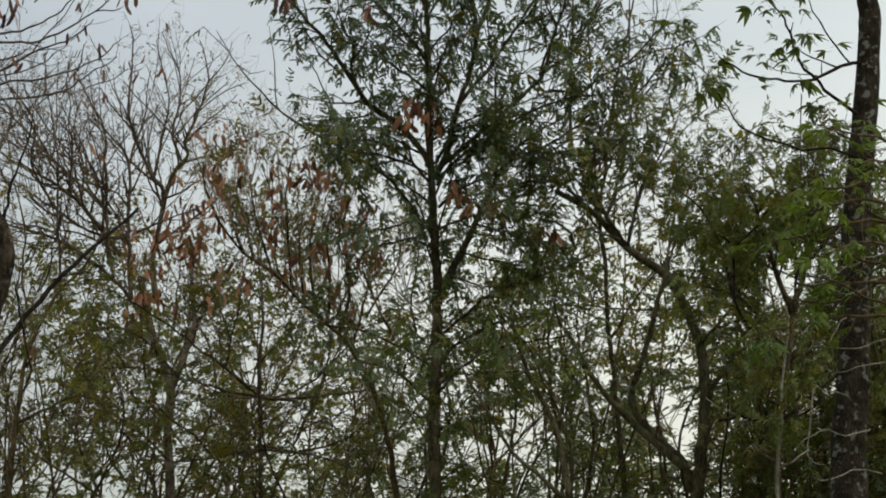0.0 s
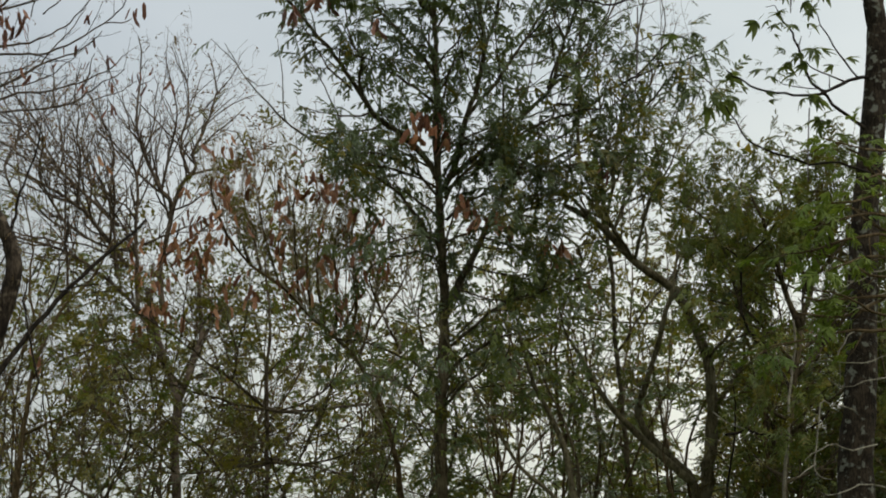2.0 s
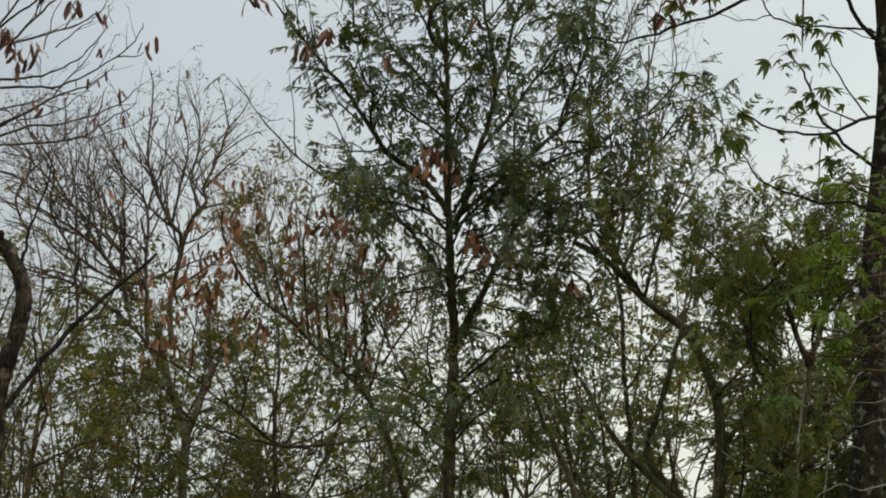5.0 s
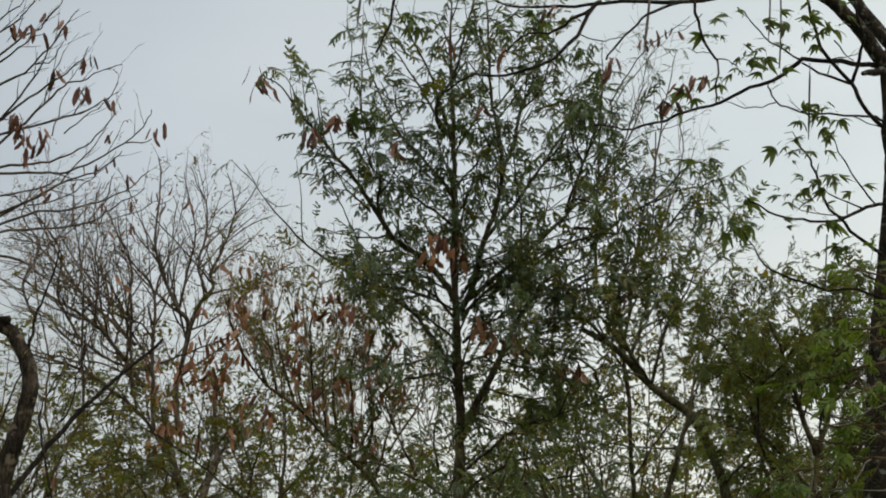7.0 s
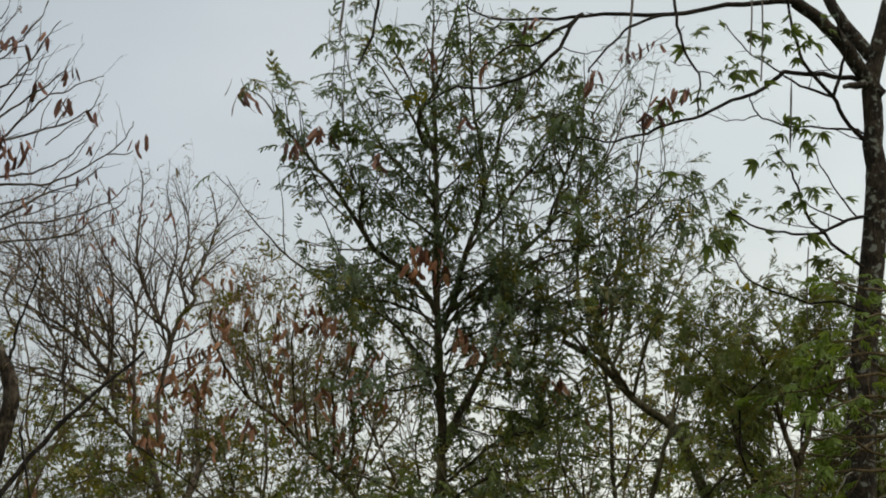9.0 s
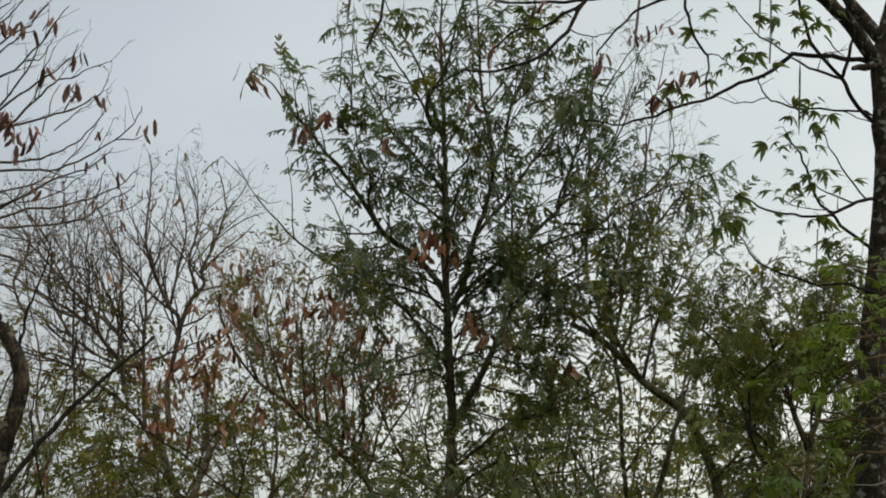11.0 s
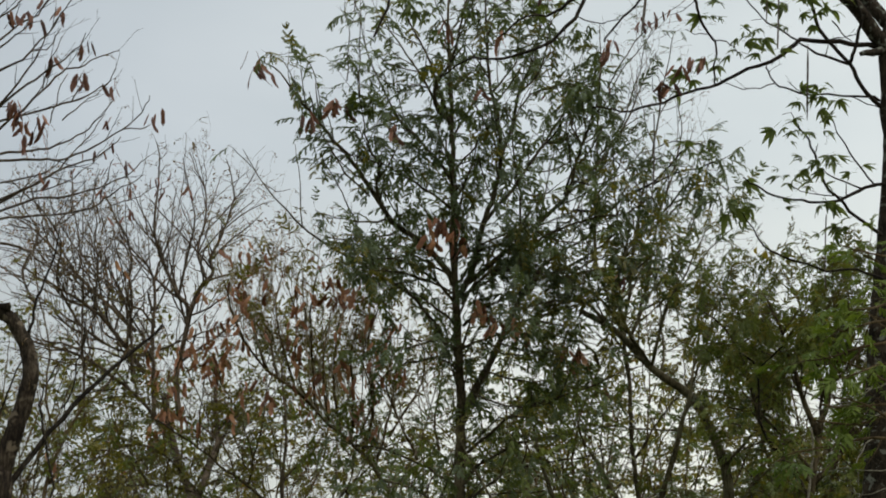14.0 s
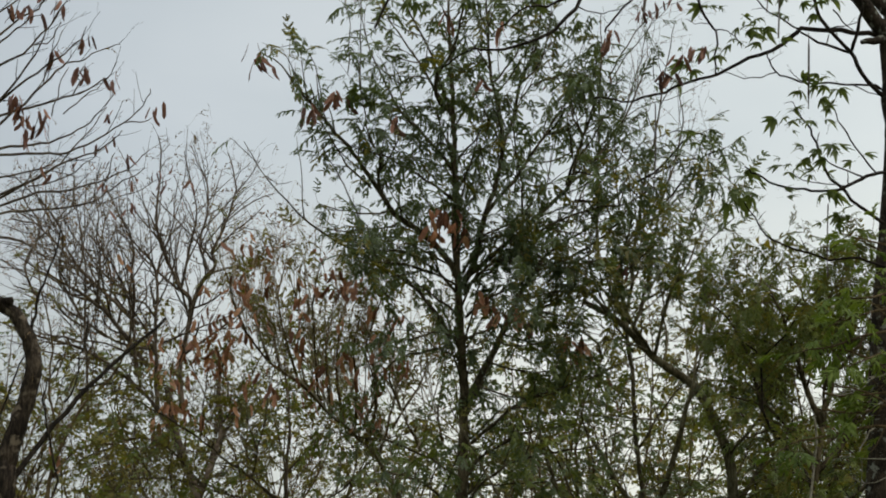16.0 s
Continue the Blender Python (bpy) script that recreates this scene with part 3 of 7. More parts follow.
# ------------------------------------------------------------------ the feathery tree in the middle
def feathery_tree():
    random.seed(11)
    t = Tree("feathery_tree", (-0.05, 16.0, 0), "slender tree with dark green feathery leaves, few brown pods", BARK_DARK)
    leaf = {"key": "dark", "per_m": 14, "size": 1.0, "from": 0.05, "sag": 0.3, "flat": 0.7, "mixed": (0.12, "olive")}
    side = [
        {"per_m": 9.0, "length": 0.42, "angle": 40, "up": 0.22, "rise": 0.05, "wander": 0.16, "r": 0.0065, "bare": 0.15, "end": 0.5, "taper": 0.3, "leaf": dict(leaf, per_m=6)},
        {"per_m": 5.5, "length": 0.2, "angle": 46, "up": 0.1, "rise": 0.0, "wander": 0.2, "r": 0.0034, "leaf": leaf},
    ]
    open_side = [dict(side[0], per_m=6.5, leaf=dict(leaf, per_m=4)), dict(side[1], leaf=dict(leaf, per_m=12))]
    low = [dict(side[0], per_m=6, length=0.6), dict(side[1], per_m=6, length=0.28, leaf=dict(leaf, per_m=10, mixed=(0.75, "mid")))]
    thin = [dict(side[0], per_m=2.2, length=0.4), dict(side[1], per_m=4, leaf=dict(leaf, per_m=10))]
    dense = [dict(side[0], per_m=9, length=0.42), dict(side[1], per_m=7, length=0.22, leaf=dict(leaf, per_m=20, size=0.82))]
    airy = [dict(side[0], per_m=6, length=0.14, r=0.0035, leaf=dict(leaf, per_m=12)), dict(side[1], per_m=4, length=0.1, leaf=dict(leaf, per_m=14))]
    trunk = t.stem("trunk", [(-0.05, 16.0, -0.05), (-0.06, 16.0, 1.5)] + [(-0.06, 16.00, 3.21), (-0.06, 16.00, 3.78), (-0.05, 16.00, 4.35), (-0.04, 16.00, 4.67), (-0.06, 16.00, 5.09), (-0.08, 16.00, 5.46), (-0.10, 16.00, 5.93), (-0.11, 16.00, 6.40), (-0.12, 16.00, 6.87)] + [(-0.14, 16.00, 7.27), (-0.16, 16.00, 7.6), (-0.15, 16.00, 7.85)], 0.078, 0.008, 10, wood=BARK_DULL)
    bough = [{"per_m": 6.5, "length": 0.8, "angle": 42, "up": 0.25, "rise": 0.05, "wander": 0.12, "r": 0.009, "bare": 0.1, "end": 0.5, "tip": False}, dict(side[0], per_m=8, length=0.36), side[1]]
    t.dress(trunk, 0.03, 0.012, open_side, 0.8, 1.0)
    t.dress(trunk, 0.04, 0.015, bough, 0.63, 0.84)
    t.dress(trunk, 0.07, 0.03, low, 0.4, 0.62)

    def grow(pts, r0, r1, spec, first, last=1.0):
        t.limb(pts, r0, r1, spec, first, None, last)

    grow([(-0.08, 16.00, 5.58), (-0.19, 15.96, 5.78), (-0.38, 15.93, 5.94), (-0.50, 15.89, 6.01), (-0.59, 15.86, 6.12), (-0.71, 15.82, 6.30), (-0.80, 15.79, 6.42), (-0.88, 15.75, 6.52), (-0.97, 15.71, 6.61), (-1.06, 15.68, 6.71), (-1.14, 15.64, 6.82), (-1.22, 15.61, 6.89), (-1.31, 15.57, 7.02), (-1.41, 15.54, 7.11), (-1.50, 15.50, 7.15)], 0.026, 0.004, side, 0.1, 0.82)
    grow([(-0.59, 15.80, 6.10), (-0.64, 15.74, 6.18), (-0.65, 15.69, 6.31), (-0.64, 15.63, 6.40), (-0.70, 15.57, 6.49), (-0.74, 15.51, 6.60), (-0.75, 15.46, 6.73), (-0.78, 15.40, 6.85)], 0.011, 0.004, side, 0.1)
    grow([(-0.65, 15.70, 6.32), (-0.56, 15.57, 6.40), (-0.50, 15.43, 6.49), (-0.53, 15.30, 6.57)], 0.008, 0.003, side, 0.1)
    grow([(-0.12, 16.00, 6.19), (-0.26, 15.90, 6.27), (-0.38, 15.80, 6.32), (-0.46, 15.70, 6.34), (-0.57, 15.60, 6.38), (-0.66, 15.50, 6.42)], 0.012, 0.005, side, 0.18)
    grow([(-0.11, 16.00, 6.37), (-0.20, 16.04, 6.53), (-0.29, 16.09, 6.66), (-0.39, 16.13, 6.79), (-0.46, 16.18, 6.88), (-0.54, 16.22, 6.97), (-0.62, 16.27, 7.14), (-0.71, 16.31, 7.37), (-0.78, 16.36, 7.55), (-0.82, 16.40, 7.74)], 0.014, 0.004, open_side, 0.13)
    grow([(-0.70, 15.60, 6.16), (-0.78, 15.54, 6.23), (-0.87, 15.48, 6.30), (-0.96, 15.42, 6.44), (-1.05, 15.36, 6.55), (-1.14, 15.30, 6.59)], 0.009, 0.003, airy, 0.18)
    grow([(-0.88, 15.60, 7.03), (-0.87, 15.57, 7.22), (-0.87, 15.55, 7.38), (-0.89, 15.53, 7.50), (-0.90, 15.50, 7.59)], 0.005, 0.002, airy, 0.1)
    grow([(-0.78, 15.50, 6.89), (-0.79, 15.45, 7.04), (-0.78, 15.40, 7.24), (-0.79, 15.35, 7.44), (-0.83, 15.30, 7.55)], 0.006, 0.002, airy, 0.1)
    grow([(-1.03, 15.60, 6.67), (-1.07, 15.56, 6.82), (-1.09, 15.52, 6.98), (-1.16, 15.48, 7.14), (-1.24, 15.44, 7.19), (-1.33, 15.40, 7.16)], 0.005, 0.002, airy, 0.18)
    grow([(-1.20, 15.50, 6.84), (-1.25, 15.40, 6.96), (-1.31, 15.30, 7.06), (-1.40, 15.20, 7.08)], 0.005, 0.002, airy, 0.18)
    grow([(-0.79, 16.00, 5.97), (-0.81, 15.90, 6.03), (-0.85, 15.80, 6.13), (-0.91, 15.70, 6.22), (-0.95, 15.60, 6.30), (-1.02, 15.50, 6.38)], 0.007, 0.003, airy, 0.1)
    grow([(-0.59, 15.80, 6.05), (-0.70, 15.68, 5.99), (-0.81, 15.55, 5.97), (-0.93, 15.43, 5.96), (-1.02, 15.30, 5.95)], 0.008, 0.003, airy, 0.18)
    grow([(-0.50, 15.90, 5.99), (-0.64, 15.80, 5.92), (-0.78, 15.70, 5.89), (-0.89, 15.60, 5.84), (-1.01, 15.50, 5.84)], 0.008, 0.003, airy, 0.18)
    grow([(-0.12, 16.00, 6.80), (-0.23, 16.04, 7.01), (-0.31, 16.09, 7.16), (-0.40, 16.13, 7.34), (-0.53, 16.17, 7.54), (-0.64, 16.21, 7.72)], 0.013, 0.004, open_side, 0.1)
    grow([(-0.10, 16.00, 6.72), (-0.19, 15.93, 7.00), (-0.27, 15.87, 7.22), (-0.37, 15.80, 7.43), (-0.47, 15.73, 7.61), (-0.56, 15.67, 7.76)], 0.013, 0.004, open_side, 0.1)
    grow([(-0.18, 16.00, 6.88), (-0.24, 15.93, 6.97), (-0.24, 15.86, 7.11), (-0.13, 15.79, 7.24), (-0.08, 15.71, 7.40), (-0.05, 15.64, 7.52), (-0.01, 15.57, 7.67)], 0.016, 0.006, open_side, 0.28)
    grow([(-0.36, 16.10, 7.28), (-0.48, 15.93, 7.25), (-0.60, 15.77, 7.23), (-0.67, 15.60, 7.24)], 0.006, 0.003, airy, 0.1)
    grow([(-0.29, 15.90, 7.08), (-0.42, 15.77, 7.06), (-0.51, 15.63, 6.96), (-0.63, 15.50, 7.02)], 0.006, 0.003, airy, 0.1)
    grow([(-0.05, 16.00, 5.54), (0.05, 15.97, 5.78), (0.11, 15.93, 6.05), (0.15, 15.90, 6.15), (0.20, 15.87, 6.30), (0.23, 15.83, 6.50), (0.24, 15.80, 6.65), (0.21, 15.77, 6.82), (0.16, 15.73, 7.02), (0.14, 15.70, 7.21), (0.13, 15.67, 7.52), (0.11, 15.63, 7.77)], 0.024, 0.006, open_side, 0.28)
    grow([(0.23, 15.80, 6.49), (0.29, 15.84, 6.69), (0.34, 15.88, 6.89), (0.39, 15.91, 7.11), (0.46, 15.95, 7.25), (0.51, 15.99, 7.45), (0.53, 16.03, 7.66)], 0.016, 0.005, open_side, 0.1)
    grow([(0.11, 16.00, 6.07), (0.23, 16.05, 6.24), (0.34, 16.10, 6.37), (0.43, 16.15, 6.54), (0.56, 16.20, 6.75), (0.64, 16.25, 6.90), (0.72, 16.30, 7.03), (0.79, 16.35, 7.20), (0.83, 16.40, 7.39)], 0.015, 0.004, open_side, 0.13)
    grow([(-0.03, 16.00, 5.60), (0.15, 15.96, 5.75), (0.36, 15.92, 5.91), (0.48, 15.88, 6.02), (0.62, 15.83, 6.13), (0.70, 15.79, 6.21), (0.74, 15.75, 6.32), (0.78, 15.71, 6.46), (0.82, 15.67, 6.58), (0.86, 15.62, 6.68), (0.90, 15.58, 6.80), (0.94, 15.54, 6.94), (0.95, 15.50, 7.12)], 0.018, 0.005, open_side, 0.23)
    grow([(0.32, 15.90, 5.83), (0.52, 15.83, 5.91), (0.64, 15.77, 5.97), (0.76, 15.70, 5.99), (0.93, 15.63, 6.03), (1.11, 15.57, 6.03), (1.23, 15.50, 6.09)], 0.011, 0.004, open_side, 0.18)
    grow([(0.37, 15.90, 5.45), (0.39, 15.80, 5.76), (0.38, 15.70, 5.99), (0.37, 15.60, 6.19), (0.34, 15.50, 6.33), (0.31, 15.40, 6.56), (0.36, 15.30, 6.73)], 0.012, 0.004, open_side, 0.18)
    grow([(0.70, 15.80, 6.21), (0.78, 15.86, 6.31), (0.89, 15.91, 6.42), (0.98, 15.97, 6.57), (1.05, 16.03, 6.67), (1.14, 16.09, 6.82), (1.20, 16.14, 6.97), (1.25, 16.20, 7.10)], 0.011, 0.004, open_side, 0.1)
    grow([(0.82, 15.70, 6.59), (0.76, 15.78, 6.74), (0.72, 15.86, 6.92), (0.67, 15.94, 7.08), (0.61, 16.02, 7.21), (0.57, 16.10, 7.33)], 0.008, 0.003, open_side, 0.1)
    grow([(-0.05, 16.00, 4.63), (0.04, 16.06, 4.82), (0.13, 16.11, 5.00), (0.23, 16.17, 5.22), (0.29, 16.22, 5.36), (0.37, 16.28, 5.55), (0.47, 16.33, 5.73), (0.58, 16.39, 5.88), (0.73, 16.44, 6.00), (0.92, 16.50, 6.13)], 0.032, 0.007, open_side, 0.33)
    grow([(0.47, 16.30, 5.72), (0.61, 16.18, 5.73), (0.77, 16.06, 5.79), (0.89, 15.94, 5.85), (1.05, 15.82, 5.94), (1.16, 15.70, 6.08)], 0.012, 0.004, open_side, 0.1)
    grow([(0.29, 16.20, 5.36), (0.48, 16.07, 5.39), (0.66, 15.93, 5.42), (0.84, 15.80, 5.44)], 0.01, 0.004, side, 0.13)
    grow([(-0.08, 16.00, 5.47), (-0.21, 15.88, 5.61), (-0.37, 15.75, 5.68), (-0.53, 15.62, 5.71), (-0.67, 15.50, 5.68)], 0.013, 0.005, dense, 0.13)
    grow([(-0.07, 16.00, 5.31), (-0.23, 16.13, 5.48), (-0.36, 16.27, 5.60), (-0.47, 16.40, 5.70)], 0.011, 0.004, side, 0.18)
    grow([(-0.04, 16.00, 5.47), (0.07, 15.88, 5.61), (0.21, 15.75, 5.67), (0.35, 15.62, 5.63), (0.47, 15.50, 5.58)], 0.013, 0.005, dense, 0.1)
    grow([(-0.03, 16.00, 5.31), (0.16, 15.87, 5.44), (0.31, 15.73, 5.46), (0.47, 15.60, 5.49)], 0.012, 0.004, dense, 0.18)
    grow([(-0.05, 16.00, 5.64), (0.07, 15.87, 5.82), (0.23, 15.73, 5.85), (0.37, 15.60, 5.75)], 0.01, 0.004, dense, 0.1)
    grow([(-0.03, 16.00, 5.54), (0.16, 16.13, 5.68), (0.28, 16.27, 5.88), (0.39, 16.40, 6.03)], 0.01, 0.004, dense, 0.1)
    grow([(-0.07, 16.00, 5.81), (0.11, 15.80, 5.87), (0.27, 15.60, 5.88), (0.36, 15.40, 5.86)], 0.009, 0.004, dense, 0.1)
    grow([(-0.09, 16.00, 5.68), (-0.26, 16.10, 5.79), (-0.41, 16.20, 5.90), (-0.51, 16.30, 5.99), (-0.64, 16.40, 6.02)], 0.01, 0.004, dense, 0.13)
    grow([(-0.08, 16.00, 5.54), (-0.29, 15.82, 5.60), (-0.45, 15.65, 5.61), (-0.60, 15.48, 5.59), (-0.67, 15.30, 5.54)], 0.01, 0.004, dense, 0.13)
    grow([(-0.10, 16.00, 6.07), (0.01, 16.13, 6.21), (0.07, 16.27, 6.41), (0.09, 16.40, 6.62)], 0.009, 0.003, side, 0.1)
    grow([(-0.11, 16.00, 6.45), (-0.02, 15.87, 6.54), (0.06, 15.73, 6.59), (0.10, 15.60, 6.67)], 0.009, 0.003, side, 0.1)
    grow([(-0.10, 16.00, 5.94), (-0.24, 16.13, 6.10), (-0.33, 16.27, 6.27), (-0.38, 16.40, 6.40)], 0.009, 0.003, side, 0.1)
    grow([(-0.12, 16.00, 6.58), (-0.22, 15.87, 6.58), (-0.32, 15.73, 6.50), (-0.40, 15.60, 6.41)], 0.008, 0.003, side, 0.1)
    grow([(0.37, 15.60, 6.19), (0.50, 15.40, 6.11), (0.63, 15.20, 6.14)], 0.007, 0.003, open_side, 0.1)
    grow([(0.48, 15.90, 6.02), (0.56, 15.77, 5.92), (0.75, 15.63, 5.83), (0.86, 15.50, 5.81)], 0.007, 0.003, side, 0.1)
    grow([(0.74, 15.70, 6.31), (0.87, 15.60, 6.26), (0.99, 15.50, 6.25), (1.08, 15.40, 6.28)], 0.007, 0.003, airy, 0.1)
    grow([(-0.04, 16.00, 5.14), (-0.20, 15.83, 5.16), (-0.34, 15.67, 5.10), (-0.48, 15.50, 5.03)], 0.01, 0.004, side, 0.18)
    grow([(-0.05, 16.00, 4.98), (-0.23, 16.10, 5.10), (-0.37, 16.20, 5.09), (-0.50, 16.30, 5.08), (-0.62, 16.40, 5.01)], 0.011, 0.004, low, 0.18)
    grow([(-0.04, 16.00, 5.14), (0.12, 15.83, 5.17), (0.24, 15.67, 5.03), (0.37, 15.50, 4.99)], 0.01, 0.004, low, 0.18)
    t.dress(trunk, 0.07, 0.03, low, 0.4, 0.68)
    grow([(-0.06, 16.00, 4.14), (-0.34, 16.23, 4.35), (-0.60, 16.47, 4.49), (-0.86, 16.70, 4.57)], 0.012, 0.005, low, 0.2)
    grow([(-0.05, 16.00, 4.35), (0.18, 15.82, 4.50), (0.38, 15.65, 4.64), (0.69, 15.48, 4.70), (0.88, 15.30, 4.74)], 0.014, 0.005, low, 0.3)
    grow([(-0.06, 16.00, 3.94), (0.18, 15.73, 4.14), (0.45, 15.47, 4.22), (0.75, 15.20, 4.21)], 0.012, 0.005, low, 0.2)
    grow([(-0.06, 16.00, 3.86), (-0.33, 15.50, 4.03), (-0.54, 15.00, 4.02)], 0.012, 0.005, low, 0.2)
    grow([(-0.06, 16.00, 4.18), (0.15, 16.20, 4.38), (0.40, 16.40, 4.54), (0.65, 16.60, 4.62)], 0.012, 0.005, low, 0.2)
    grow([(0.22, 16.10, 5.21), (0.36, 15.93, 5.13), (0.52, 15.77, 5.05), (0.67, 15.60, 5.06)], 0.009, 0.004, low, 0.12)
    grow([(0.13, 16.00, 4.98), (0.28, 16.17, 4.97), (0.49, 16.33, 4.97), (0.67, 16.50, 5.05)], 0.009, 0.004, low, 0.12)
    grow([(0.04, 16.00, 4.81), (0.20, 15.83, 4.72), (0.40, 15.67, 4.65), (0.59, 15.50, 4.66)], 0.009, 0.004, low, 0.12)
    grow([(0.36, 16.20, 5.53), (0.52, 16.03, 5.36), (0.70, 15.87, 5.28), (0.83, 15.70, 5.29)], 0.009, 0.004, low, 0.12)
    grow([(0.51, 16.30, 5.79), (0.67, 16.13, 5.68), (0.81, 15.97, 5.62), (0.92, 15.80, 5.62)], 0.008, 0.004, side, 0.12)
    grow([(0.37, 15.90, 7.04), (0.47, 15.80, 7.11), (0.55, 15.70, 7.23), (0.57, 15.60, 7.35), (0.59, 15.50, 7.46)], 0.008, 0.003, side, 0.12)
    grow([(0.15, 15.70, 6.97), (0.27, 15.82, 7.14), (0.35, 15.95, 7.32), (0.37, 16.07, 7.54), (0.40, 16.20, 7.77)], 0.008, 0.003, side, 0.12)
    grow([(-0.10, 16.00, 6.76), (0.04, 16.10, 7.04), (0.08, 16.20, 7.27), (0.09, 16.30, 7.53), (0.06, 16.40, 7.75)], 0.009, 0.003, side, 0.12)
    grow([(0.37, 15.80, 6.89), (0.45, 15.68, 6.96), (0.57, 15.55, 6.96), (0.68, 15.43, 6.96), (0.78, 15.30, 6.90)], 0.007, 0.003, side, 0.12)
    grow([(0.23, 15.80, 6.53), (0.14, 15.63, 6.69), (0.06, 15.47, 6.78), (-0.00, 15.30, 6.87)], 0.007, 0.003, side, 0.12)
    grow([(0.56, 16.10, 6.72), (0.71, 15.93, 6.70), (0.82, 15.77, 6.76), (0.87, 15.60, 6.83)], 0.007, 0.003, side, 0.12)
    grow([(0.43, 16.00, 6.49), (0.61, 16.17, 6.53), (0.77, 16.33, 6.65), (0.92, 16.50, 6.75)], 0.007, 0.003, side, 0.12)
    random.seed(14)
    grow([(-1.22, 16.20, 6.10), (-1.25, 16.20, 6.44), (-1.29, 16.20, 6.74)], 0.006, 0.002, None, 0)
    t.limb([(-0.13, 16.00, 5.15), (-0.38, 16.07, 5.52), (-0.78, 16.13, 5.80), (-1.18, 16.20, 6.06), (-1.42, 16.27, 6.33), (-1.57, 16.33, 6.52), (-1.70, 16.40, 6.76)], 0.016, 0.003, thin, 0.1, None, 0.5)
    t.limb([(-1.52, 16.30, 6.46), (-1.44, 16.40, 6.43), (-1.34, 16.50, 6.48)], 0.004, 0.002)
    t.limb([(-1.59, 16.30, 6.56), (-1.71, 16.20, 6.66), (-1.76, 16.10, 6.69)], 0.004, 0.002, [{"per_m": 10, "length": 0.06, "angle": 50, "up": 0, "rise": 0, "wander": 0.2, "r": 0.002, "leaf": leaf}], 0.7)
    for p, n in zip([(-1.55, 15.40, 7.20), (-1.49, 15.40, 7.11), (-1.51, 15.40, 7.06), (-1.42, 15.40, 7.02), (-1.15, 15.40, 6.72), (-1.11, 15.40, 6.70), (-0.94, 15.40, 6.81), (-0.91, 15.40, 6.79), (-0.54, 15.40, 6.62), (-0.17, 15.40, 7.42), (-0.11, 15.40, 7.35), (0.10, 15.40, 6.91), (0.23, 15.40, 7.34)], (2, 3, 3, 1, 3, 3, 6, 5, 5, 3, 2, 3, 2)):
        hang_pods(t, p, n, 1.05, 0.035)
    for p in [(-0.25, 15.60, 6.00), (-0.19, 15.60, 5.95), (-0.15, 15.60, 5.98), (-0.05, 15.60, 5.91), (-0.07, 15.60, 5.83), (0.07, 15.60, 5.38), (0.11, 15.60, 5.30), (0.19, 15.60, 5.26), (0.35, 15.60, 5.26), (0.39, 15.60, 5.24), (-0.27, 15.60, 5.87), (-0.21, 15.60, 5.87), (0.69, 15.60, 5.06), (0.75, 15.60, 5.06)]:
        hang_pods(t, p, 5, 0.95, 0.06, RIPE_PODS)
    for x, y, z, n, r in [(-0.42, 15.50, 7.61, 14, 0.10), (-0.29, 15.50, 7.54, 10, 0.09), (-0.21, 15.50, 7.39, 8, 0.08), (-0.79, 15.50, 6.89, 16, 0.10), (-0.85, 15.50, 6.82, 12, 0.09), (-0.69, 15.50, 6.83, 10, 0.07), (-0.08, 15.50, 6.83, 16, 0.07), (0.04, 15.50, 6.75, 8, 0.06), (0.01, 15.50, 7.57, 9, 0.07), (0.54, 15.50, 7.62, 10, 0.08), (0.40, 15.50, 7.57, 6, 0.06), (0.77, 15.50, 7.40, 9, 0.07), (1.61, 15.50, 6.56, 9, 0.08), (0.91, 15.50, 7.08, 8, 0.08), (0.87, 15.50, 6.99, 6, 0.08)]:
        for _ in range(n):
            ob = t.part("leaf", random.choice(HAND_LEAVES), "fresh bright green leaf")
            ob.matrix_basis = Matrix.Translation(Vector((x, y, z)) + any_way() * r * rnd(0.2, 1) - t.base) @ pose(0, 0, 0, rnd(-30, 30), rnd(-10, 50), rnd(0, 360)) @ Matrix.Scale(rnd(0.6, 1.0), 4)
    return t.finish()


